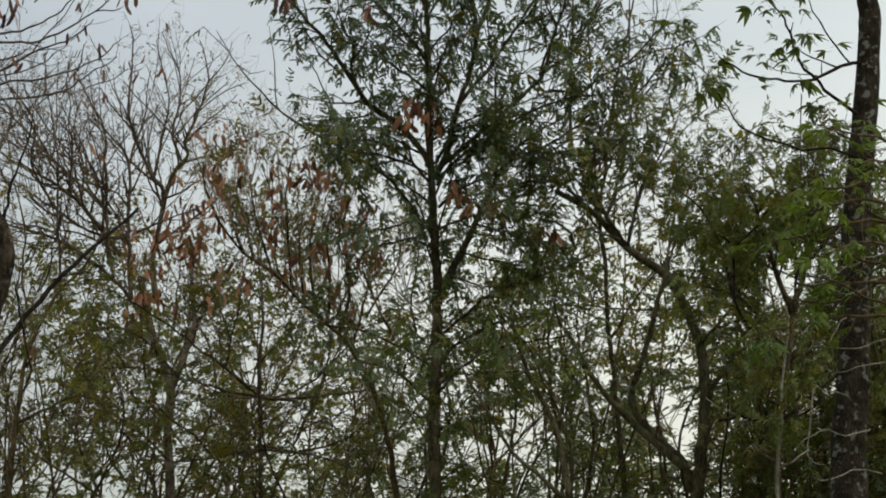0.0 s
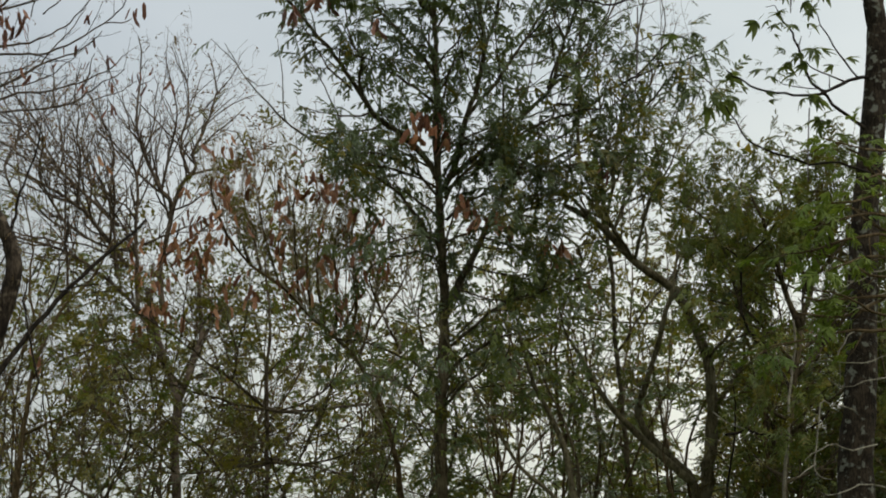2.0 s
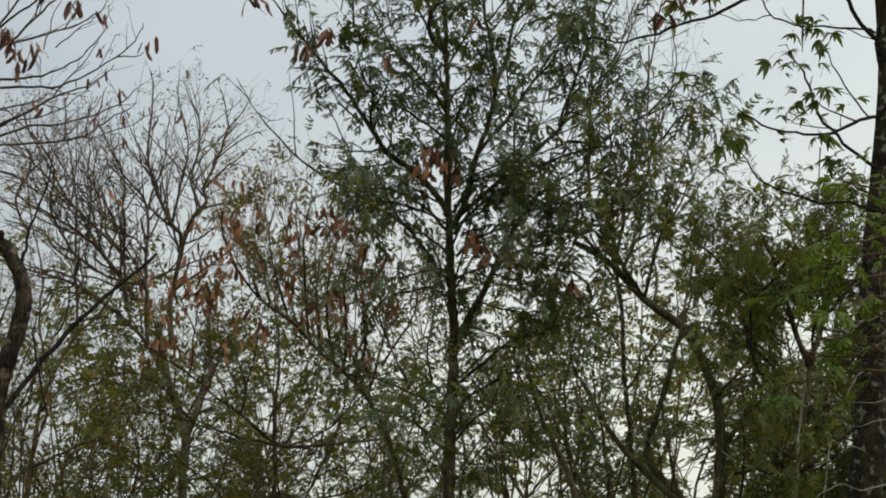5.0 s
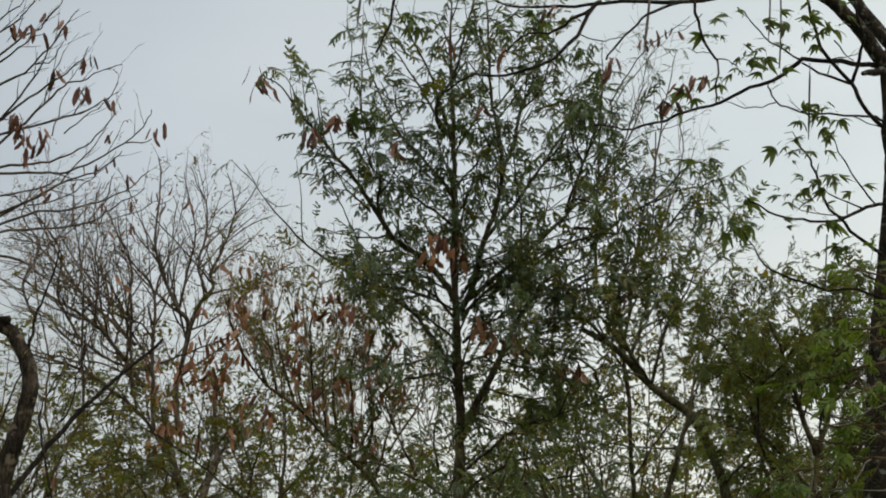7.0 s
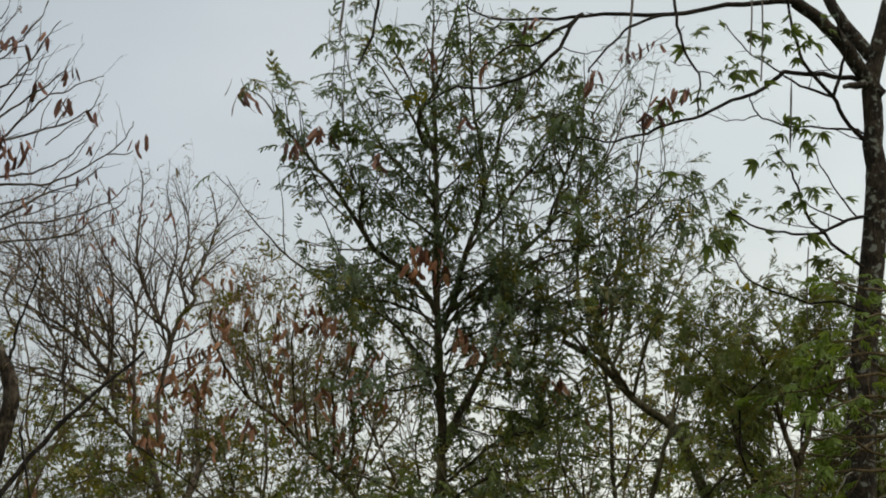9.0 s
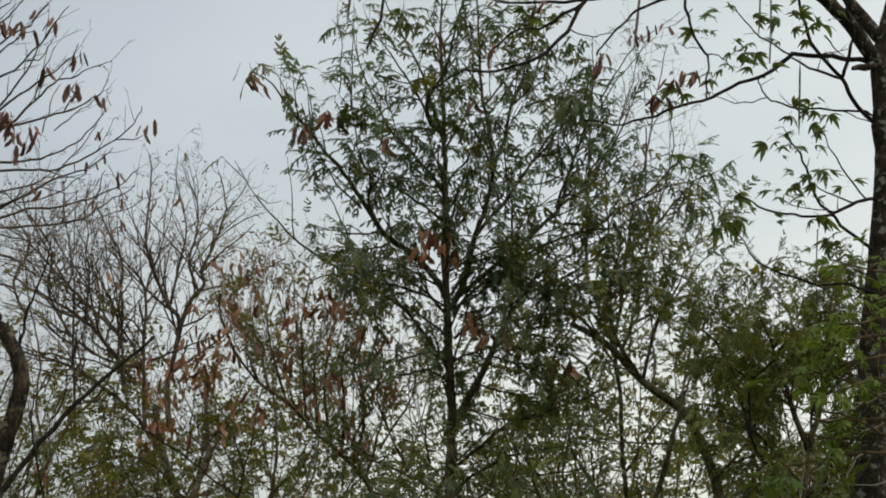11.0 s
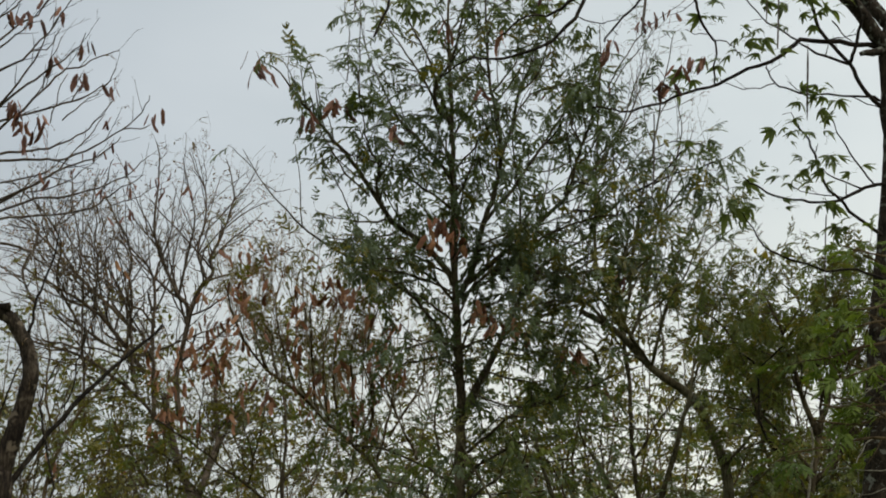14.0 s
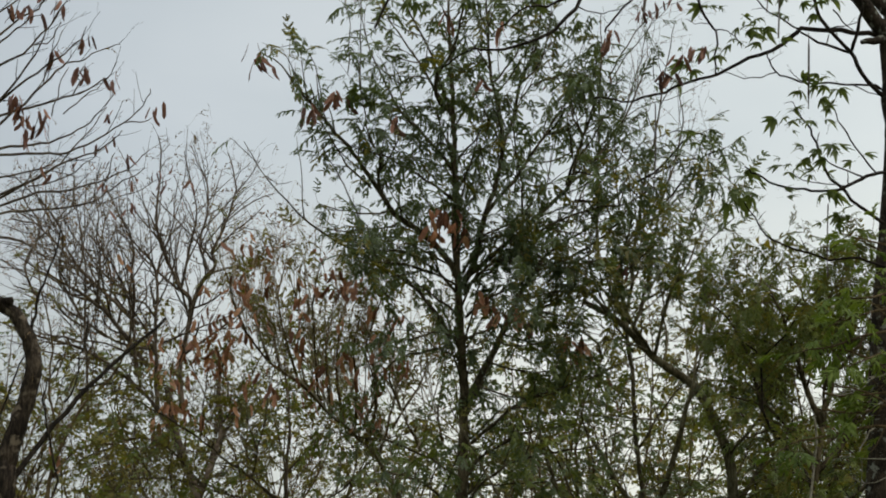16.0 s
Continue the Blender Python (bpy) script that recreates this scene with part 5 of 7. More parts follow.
    grow([(-2.58, 12.74, 5.34), (-2.48, 12.74, 5.35), (-2.36, 12.74, 5.39), (-2.26, 12.74, 5.47), (-2.21, 12.74, 5.51), (-2.14, 12.74, 5.57)], 0.0045, 0.1)
    grow([(-3.65, 12.80, 5.31), (-2.95, 12.79, 5.21), (-2.68, 12.78, 5.26), (-2.52, 12.77, 5.32), (-2.39, 12.76, 5.31), (-2.25, 12.75, 5.34), (-2.16, 12.74, 5.37), (-2.06, 12.73, 5.41), (-1.98, 12.72, 5.45), (-1.91, 12.71, 5.51), (-1.87, 12.70, 5.55)], 0.011, 0.35)
    grow([(-3.65, 12.80, 5.31), (-2.94, 12.75, 5.16), (-2.66, 12.70, 5.18), (-2.49, 12.65, 5.17), (-2.32, 12.59, 5.17), (-2.15, 12.54, 5.20), (-2.08, 12.49, 5.23), (-2.01, 12.44, 5.26), (-1.93, 12.39, 5.29), (-1.84, 12.34, 5.33)], 0.011, 0.35)
    grow([(-3.66, 12.80, 5.38), (-2.96, 12.79, 5.40), (-2.70, 12.78, 5.42), (-2.56, 12.77, 5.45), (-2.45, 12.76, 5.49), (-2.38, 12.75, 5.55)], 0.011, 0.35)
    grow([(-2.65, 12.65, 5.12), (-2.52, 12.65, 5.09), (-2.42, 12.65, 5.08), (-2.33, 12.65, 5.14), (-2.23, 12.65, 5.20), (-2.13, 12.65, 5.21), (-2.01, 12.65, 5.25), (-1.89, 12.65, 5.30), (-1.82, 12.65, 5.35)], 0.0045, 0.1)
    grow([(-2.42, 12.48, 5.12), (-2.41, 12.48, 5.03), (-2.36, 12.48, 4.94), (-2.30, 12.48, 4.86)], 0.0045, 0.1)
    grow([(-2.94, 12.80, 5.11), (-2.65, 12.70, 5.01), (-2.54, 12.61, 4.96), (-2.45, 12.51, 4.88), (-2.31, 12.41, 4.78), (-2.21, 12.32, 4.71)], 0.011, 0.35)
    grow([(-2.14, 12.82, 5.39), (-2.11, 12.82, 5.50), (-2.09, 12.82, 5.57)], 0.0045, 0.1)
    grow([(-2.28, 12.58, 5.17), (-2.28, 12.58, 5.26), (-2.28, 12.58, 5.34), (-2.29, 12.58, 5.43)], 0.0045, 0.1)
    grow([(-2.18, 12.73, 5.25), (-2.18, 12.73, 5.34), (-2.16, 12.73, 5.42), (-2.15, 12.73, 5.48)], 0.0045, 0.1)
    for pts, r in (
        ([(-2.65, 12.80, 3.54), (-2.47, 12.92, 3.86), (-2.29, 13.04, 4.14), (-2.12, 13.16, 4.36), (-1.93, 13.28, 4.57), (-1.84, 13.40, 4.70)], 0.0190),
        ([(-2.53, 12.80, 4.48), (-2.52, 12.83, 4.59), (-2.51, 12.87, 4.72), (-2.49, 12.90, 4.79), (-2.47, 12.93, 4.90), (-2.43, 12.97, 5.05), (-2.42, 13.00, 5.20)], 0.0100),
        ([(-2.66, 12.80, 3.54), (-2.68, 12.78, 3.85), (-2.68, 12.76, 3.95), (-2.64, 12.74, 4.10), (-2.59, 12.72, 4.22), (-2.54, 12.70, 4.32)], 0.0090),
        ([(-2.69, 12.80, 3.95), (-2.71, 12.80, 4.13), (-2.76, 12.80, 4.27)], 0.0080),
        ([(-2.40, 12.90, 3.81), (-2.44, 12.94, 3.97), (-2.48, 12.98, 4.13), (-2.46, 13.02, 4.23), (-2.43, 13.06, 4.32), (-2.38, 13.10, 4.43)], 0.0070),
        ([(-2.40, 12.90, 3.81), (-2.36, 12.90, 3.63), (-2.40, 12.90, 3.50)], 0.0090),
        ([(-2.37, 13.10, 4.13), (-2.33, 13.18, 4.24), (-2.32, 13.25, 4.43), (-2.30, 13.32, 4.55), (-2.31, 13.40, 4.74)], 0.0060),
        ([(-2.29, 13.10, 4.20), (-2.19, 13.30, 4.27), (-2.08, 13.50, 4.33)], 0.0050),
    ):
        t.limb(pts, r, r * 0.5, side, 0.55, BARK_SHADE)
    for p, n in zip([(-2.72, 12.60, 6.39), (-2.68, 12.60, 6.40), (-2.60, 12.60, 6.40), (-2.55, 12.60, 6.39), (-2.40, 12.60, 6.42), (-2.38, 12.60, 6.42), (-2.27, 12.60, 6.21), (-2.25, 12.60, 6.23), (-2.41, 12.60, 6.13), (-2.27, 12.60, 6.02), (-2.24, 12.60, 6.03), (-2.10, 12.60, 5.96), (-2.05, 12.60, 5.96), (-1.85, 12.60, 5.78), (-1.81, 12.60, 5.79), (-2.09, 12.60, 5.75), (-2.66, 12.60, 5.84), (-2.62, 12.60, 5.79), (-2.59, 12.60, 5.72), (-2.48, 12.60, 5.74), (-2.50, 12.60, 5.69), (-2.55, 12.60, 5.65), (-2.48, 12.60, 6.47), (-2.58, 12.60, 5.59)], (2, 3, 5, 2, 1, 3, 2, 3, 2, 5, 3, 2, 1, 2, 2, 3, 7, 8, 6, 5, 4, 3, 1, 3)):
        hang_pods(t, p, n, 0.76, 0.035)
    for p in [(-2.05, 12.70, 5.64), (-2.07, 12.70, 5.62), (-2.14, 12.70, 5.59), (-2.13, 12.70, 5.48), (-2.08, 12.70, 5.47), (-1.94, 12.70, 5.42), (-1.97, 12.70, 5.36), (-1.95, 12.70, 5.36), (-1.81, 12.70, 5.42), (-1.78, 12.70, 5.38), (-2.12, 12.70, 5.34), (-2.32, 12.70, 5.46), (-2.45, 12.70, 5.42), (-2.53, 12.70, 5.46), (-2.24, 12.70, 5.59), (-1.77, 12.70, 5.33), (-1.64, 12.70, 5.35), (-1.72, 12.70, 5.44), (-1.65, 12.70, 5.23), (-2.01, 12.70, 5.50), (-2.20, 12.70, 5.56), (-2.49, 12.70, 5.34), (-1.99, 12.70, 5.21), (-1.93, 12.70, 5.23), (-2.07, 12.70, 5.19)]:
        hang_pods(t, p, random.choice((1, 2, 3)), 0.5, 0.03)
    return t.finish()


# ------------------------------------------------------------------ leaning tree with bent dark limbs
def leaning_tree():
    random.seed(51)
    t = Tree("leaning_tree", (1.77, 16.1, 0), "dark tree with bent leaning limbs and thin feathery leaves", BARK_OLIVE)
    leaf = {"key": "dark_fine", "per_m": 17, "size": 0.8, "from": 0.15, "sag": 0.3, "mixed": (0.45, "olive")}
    side = [
        {"per_m": 6.0, "length": 0.75, "angle": 45, "up": 0.15, "rise": 0.03, "wander": 0.18, "r": 0.007},
        {"per_m": 7.5, "length": 0.34, "angle": 45, "up": 0.1, "rise": 0.0, "wander": 0.2, "r": 0.0035, "leaf": leaf},
    ]
    sparse = [dict(side[0], per_m=1.6), dict(side[1], per_m=4)]
    t.stem("trunk", [(1.77, 16.1, -0.05), (1.8, 16.1, 1.5)] + [(1.75, 16.10, 3.03), (1.79, 16.10, 3.23), (1.83, 16.10, 3.55), (1.87, 16.10, 3.96), (1.84, 16.10, 4.32), (1.74, 16.10, 4.59), (1.61, 16.10, 4.82), (1.33, 16.10, 5.03), (1.15, 16.10, 5.23), (1.01, 16.10, 5.35), (0.82, 16.10, 5.45)], 0.095, 0.02, 9)
    def grow(pts, r0, r1, spec, first):
        t.limb(pts, r0, r1, spec, first)

    grow([(1.77, 16.10, 3.27), (1.68, 16.04, 3.49), (1.46, 15.99, 3.68), (1.33, 15.93, 3.89), (1.37, 15.87, 4.08), (1.45, 15.81, 4.32), (1.49, 15.76, 4.51), (1.58, 15.70, 4.82)], 0.034, 0.014, sparse, 0.3)
    grow([(1.70, 15.90, 3.41), (1.36, 15.80, 3.69), (1.10, 15.70, 3.94), (0.96, 15.60, 4.16), (0.84, 15.50, 4.32)], 0.035, 0.012, sparse, 0.5)
    grow([(1.01, 16.10, 5.35), (0.88, 15.90, 5.44), (0.70, 15.70, 5.43), (0.46, 15.50, 5.34)], 0.015, 0.006, side, 0.2)
    grow([(1.15, 16.10, 5.23), (1.06, 16.20, 5.51), (1.11, 16.30, 5.79), (1.25, 16.40, 6.08), (1.43, 16.50, 6.37)], 0.018, 0.005, side, 0.2)
    grow([(1.33, 16.10, 5.03), (1.20, 15.93, 5.20), (1.03, 15.77, 5.30), (0.88, 15.60, 5.29)], 0.012, 0.004, side, 0.2)
    grow([(1.33, 16.10, 5.03), (1.40, 15.90, 5.36), (1.51, 15.70, 5.56), (1.65, 15.50, 5.83)], 0.014, 0.004, side, 0.2)
    grow([(1.61, 16.10, 4.82), (1.66, 16.30, 5.11), (1.72, 16.50, 5.37), (1.83, 16.70, 5.61)], 0.014, 0.004, side, 0.2)
    grow([(0.94, 15.80, 4.96), (0.90, 15.70, 5.06), (0.80, 15.60, 5.10), (0.65, 15.50, 5.12)], 0.012, 0.006, sparse, 0.5)
    grow([(1.52, 16.00, 4.56), (1.22, 15.80, 4.53), (0.87, 15.60, 4.52)], 0.009, 0.004, sparse, 0.3)
    grow([(1.87, 16.10, 3.96), (2.07, 16.30, 4.23), (2.27, 16.50, 4.60), (2.35, 16.70, 4.98)], 0.018, 0.006, side, 0.2)
    grow([(1.84, 16.10, 4.32), (2.01, 15.75, 4.51), (2.09, 15.40, 4.68)], 0.014, 0.006, side, 0.3)
    t.limb([(0.88, 15.70, 3.11), (0.84, 15.70, 3.39), (0.79, 15.70, 3.62), (0.65, 15.70, 3.94), (0.56, 15.70, 4.14), (0.48, 15.70, 4.46)], 0.028, 0.01, sparse, 0.5)
    t.limb([(0.83, 15.50, 3.16), (0.64, 15.50, 3.33), (0.47, 15.50, 3.48), (0.33, 15.50, 3.71), (0.14, 15.50, 4.03), (0.06, 15.50, 4.18)], 0.018, 0.008, sparse, 0.4)
    grow([(1.28, 16.10, 5.09), (1.14, 16.02, 5.32), (1.09, 15.94, 5.47), (1.07, 15.86, 5.62), (1.10, 15.78, 5.77), (1.14, 15.70, 5.87)], 0.016, 0.005, side, 0.15)
    grow([(1.14, 16.10, 5.34), (1.01, 15.93, 5.43), (0.92, 15.77, 5.49), (0.79, 15.60, 5.51)], 0.012, 0.004, side, 0.15)
    grow([(1.18, 16.10, 5.26), (1.27, 16.20, 5.45), (1.34, 16.30, 5.63), (1.42, 16.40, 5.78)], 0.012, 0.004, side, 0.15)
    grow([(1.09, 16.00, 5.49), (1.21, 16.13, 5.65), (1.28, 16.27, 5.81), (1.38, 16.40, 5.98)], 0.01, 0.004, side, 0.15)
    grow([(1.27, 16.00, 5.07), (1.12, 15.83, 5.08), (0.99, 15.67, 5.08), (0.86, 15.50, 5.00)], 0.01, 0.004, side, 0.15)
    grow([(1.38, 16.10, 4.97), (1.44, 16.23, 5.21), (1.41, 16.37, 5.41), (1.49, 16.50, 5.61)], 0.011, 0.004, side, 0.15)
    for p in [(0.74, 15.70, 4.98), (0.90, 15.70, 4.86), (0.94, 15.70, 4.82), (0.97, 15.70, 4.62), (1.11, 15.70, 5.60), (1.05, 15.70, 5.64)]:
        hang_pods(t, p, 2, 0.85, 0.05)
    return t.finish()


# ------------------------------------------------------------------ leafy tree
def leafy_tree():
    random.seed(61)
    t = Tree("leafy_tree", (2.3, 15.0, 0), "dense green feathery-leaved tree with thin pale stems", BARK_DULL)
    leaf = {"key": "mid", "per_m": 44, "size": 0.66, "from": 0.1, "sag": 0.35, "mixed": (0.3, "olive")}
    side = [
        {"per_m": 10, "length": 0.62, "angle": 55, "up": 0.0, "tip": False, "rise": 0.02, "wander": 0.18, "r": 0.008},
        {"per_m": 8, "length": 0.32, "angle": 45, "up": 0.05, "rise": 0.0, "wander": 0.2, "r": 0.0035, "leaf": leaf},
    ]
    close = [dict(side[0], length=0.34), dict(side[1], length=0.2)]
    t.stem("trunk", [(2.3, 15, -0.05), (2.28, 15, 1.5)] + [(2.21, 15.00, 3.05), (2.22, 15.00, 3.42), (2.26, 15.00, 3.72), (2.30, 15.00, 4.02), (2.34, 15.00, 4.33)], 0.027, 0.018, 8)
    def grow(pts, r0, r1):
        t.limb(pts, r0, r1, close if pts[0][2] < 4.1 else side, 0.15)

    grow([(2.34, 15.00, 4.33), (2.21, 14.90, 4.66), (2.11, 14.80, 4.94), (2.03, 14.70, 5.11), (1.96, 14.60, 5.20)], 0.022, 0.005)
    grow([(2.34, 15.00, 4.33), (2.45, 15.10, 4.70), (2.54, 15.20, 5.07), (2.52, 15.30, 5.29), (2.56, 15.40, 5.44)], 0.022, 0.005)
    grow([(2.30, 15.00, 4.02), (2.09, 14.96, 4.17), (1.94, 14.92, 4.43), (1.87, 14.88, 4.73), (1.72, 14.84, 5.03), (1.53, 14.80, 5.17)], 0.02, 0.005)
    grow([(2.30, 15.00, 4.02), (2.53, 15.12, 4.27), (2.76, 15.25, 4.61), (2.91, 15.38, 4.99), (3.00, 15.50, 5.22)], 0.02, 0.005)
    grow([(2.14, 15.00, 4.99), (1.98, 15.20, 5.13), (1.87, 15.40, 5.34), (1.80, 15.60, 5.47)], 0.012, 0.004)
    grow([(2.26, 15.00, 3.72), (2.10, 14.83, 3.77), (1.99, 14.67, 3.86), (1.88, 14.50, 3.89)], 0.016, 0.005)
    grow([(2.26, 15.00, 3.64), (2.43, 14.80, 3.77), (2.58, 14.60, 3.88), (2.73, 14.40, 3.93)], 0.016, 0.005)
    grow([(2.22, 15.00, 3.34), (2.14, 15.35, 3.46), (2.10, 15.70, 3.58)], 0.014, 0.005)
    grow([(2.22, 15.00, 3.31), (2.48, 15.20, 3.44), (2.75, 15.40, 3.54)], 0.014, 0.005)
    grow([(2.43, 15.00, 4.68), (2.65, 15.10, 4.93), (2.81, 15.20, 5.19)], 0.012, 0.004)
    grow([(2.40, 15.00, 4.58), (2.58, 15.10, 4.99), (2.68, 15.20, 5.30), (2.74, 15.30, 5.48)], 0.013, 0.004)
    grow([(2.40, 15.00, 4.58), (2.31, 14.90, 4.91), (2.23, 14.80, 5.15), (2.16, 14.70, 5.28)], 0.012, 0.004)
    grow([(2.33, 15.00, 4.37), (2.26, 15.27, 4.69), (1.99, 15.53, 4.99), (1.79, 15.80, 5.15)], 0.012, 0.004)
    grow([(2.34, 15.00, 4.33), (2.42, 15.30, 4.74), (2.38, 15.60, 5.16), (2.38, 15.90, 5.48)], 0.012, 0.004)
    grow([(2.32, 15.00, 4.18), (2.65, 15.30, 4.46), (2.94, 15.60, 4.64), (3.24, 15.90, 4.86)], 0.014, 0.005)
    grow([(2.31, 15.00, 4.10), (2.08, 14.87, 4.30), (1.88, 14.73, 4.51), (1.78, 14.60, 4.59)], 0.012, 0.004)
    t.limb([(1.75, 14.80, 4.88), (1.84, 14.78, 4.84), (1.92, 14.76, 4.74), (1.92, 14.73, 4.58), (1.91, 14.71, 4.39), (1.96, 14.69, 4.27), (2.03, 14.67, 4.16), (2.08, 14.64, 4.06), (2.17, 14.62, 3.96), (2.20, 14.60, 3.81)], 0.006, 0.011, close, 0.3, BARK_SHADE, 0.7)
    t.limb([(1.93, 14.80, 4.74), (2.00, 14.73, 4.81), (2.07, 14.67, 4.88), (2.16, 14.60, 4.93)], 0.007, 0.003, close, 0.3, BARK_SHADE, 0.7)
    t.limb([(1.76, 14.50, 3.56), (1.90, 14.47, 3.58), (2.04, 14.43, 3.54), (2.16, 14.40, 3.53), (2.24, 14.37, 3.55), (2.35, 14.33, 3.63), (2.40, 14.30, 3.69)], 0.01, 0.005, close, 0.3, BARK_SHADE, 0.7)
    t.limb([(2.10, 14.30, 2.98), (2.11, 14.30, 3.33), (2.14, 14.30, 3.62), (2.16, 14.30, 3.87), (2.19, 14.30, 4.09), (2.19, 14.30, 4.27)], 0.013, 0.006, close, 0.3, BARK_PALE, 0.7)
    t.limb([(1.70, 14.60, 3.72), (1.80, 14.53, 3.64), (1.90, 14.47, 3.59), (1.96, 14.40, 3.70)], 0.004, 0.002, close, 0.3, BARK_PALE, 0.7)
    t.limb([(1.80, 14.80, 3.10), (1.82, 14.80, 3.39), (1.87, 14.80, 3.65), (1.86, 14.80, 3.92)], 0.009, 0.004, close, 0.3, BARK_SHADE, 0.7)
    return t.finish()


def bright_sapling():
    random.seed(71)
    t = Tree("sapling", (2.6, 12.4, 0), "young sapling with large bright green feathery leaves", BARK_BROWN)
    leaf = {"key": "bright", "per_m": 12, "size": 0.46, "from": 0.15, "sag": 0.15, "flat": 0.45}
    side = [{"per_m": 6, "length": 0.26, "angle": 55, "up": 0.0, "rise": -0.03, "wander": 0.15, "r": 0.005, "leaf": leaf}]
    t.stem("trunk", [(2.6, 12.4, -0.05), (2.55, 12.4, 1.5)] + [(2.75, 12.40, 2.86), (2.75, 12.40, 3.41), (2.74, 12.40, 3.86), (2.72, 12.40, 4.27), (2.71, 12.40, 4.69)], 0.05, 0.012, 7)
    def grow(pts):
        t.limb(pts, 0.012, 0.004, side, 0.3)

    grow([(2.75, 12.40, 3.73), (2.53, 12.30, 3.87), (2.30, 12.20, 3.93), (2.13, 12.10, 3.99), (1.94, 12.00, 4.00)])
    grow([(2.73, 12.40, 3.92), (2.51, 12.32, 4.10), (2.31, 12.25, 4.14), (2.12, 12.18, 4.22), (1.95, 12.10, 4.24)])
    grow([(2.72, 12.40, 4.21), (2.55, 12.47, 4.38), (2.41, 12.55, 4.47), (2.30, 12.62, 4.60), (2.22, 12.70, 4.63)])
    grow([(2.71, 12.40, 4.59), (2.56, 12.45, 4.70), (2.41, 12.50, 4.75), (2.33, 12.55, 4.90), (2.25, 12.60, 4.96)])
    grow([(2.64, 12.40, 4.59), (2.39, 12.23, 4.59), (2.20, 12.07, 4.51), (2.02, 11.90, 4.46)])
    grow([(2.63, 12.40, 4.34), (2.36, 12.28, 4.37), (2.15, 12.15, 4.31), (1.97, 12.03, 4.23), (1.80, 11.90, 4.18)])
    grow([(2.65, 12.40, 4.76), (2.40, 12.23, 4.84), (2.21, 12.07, 4.81), (2.08, 11.90, 4.80)])
    grow([(2.62, 12.40, 4.05), (2.35, 12.28, 4.03), (2.14, 12.15, 3.98), (1.99, 12.03, 3.95), (1.87, 11.90, 3.95)])
    grow([(2.61, 12.40, 3.86), (2.21, 12.28, 3.83), (1.94, 12.15, 3.76), (1.77, 12.03, 3.71), (1.66, 11.90, 3.65)])
    grow([(2.63, 12.40, 4.21), (2.35, 12.23, 4.24), (2.16, 12.07, 4.17), (2.04, 11.90, 4.10)])
    grow([(2.61, 12.40, 4.46), (2.32, 12.23, 4.48), (2.14, 12.07, 4.41), (1.99, 11.90, 4.34)])
    grow([(2.65, 12.40, 4.69), (2.41, 12.15, 4.68), (2.21, 11.90, 4.60)])
    grow([(2.56, 12.40, 4.14), (2.21, 12.23, 3.92), (1.97, 12.07, 3.87), (1.83, 11.90, 3.86)])
    return t.finish()


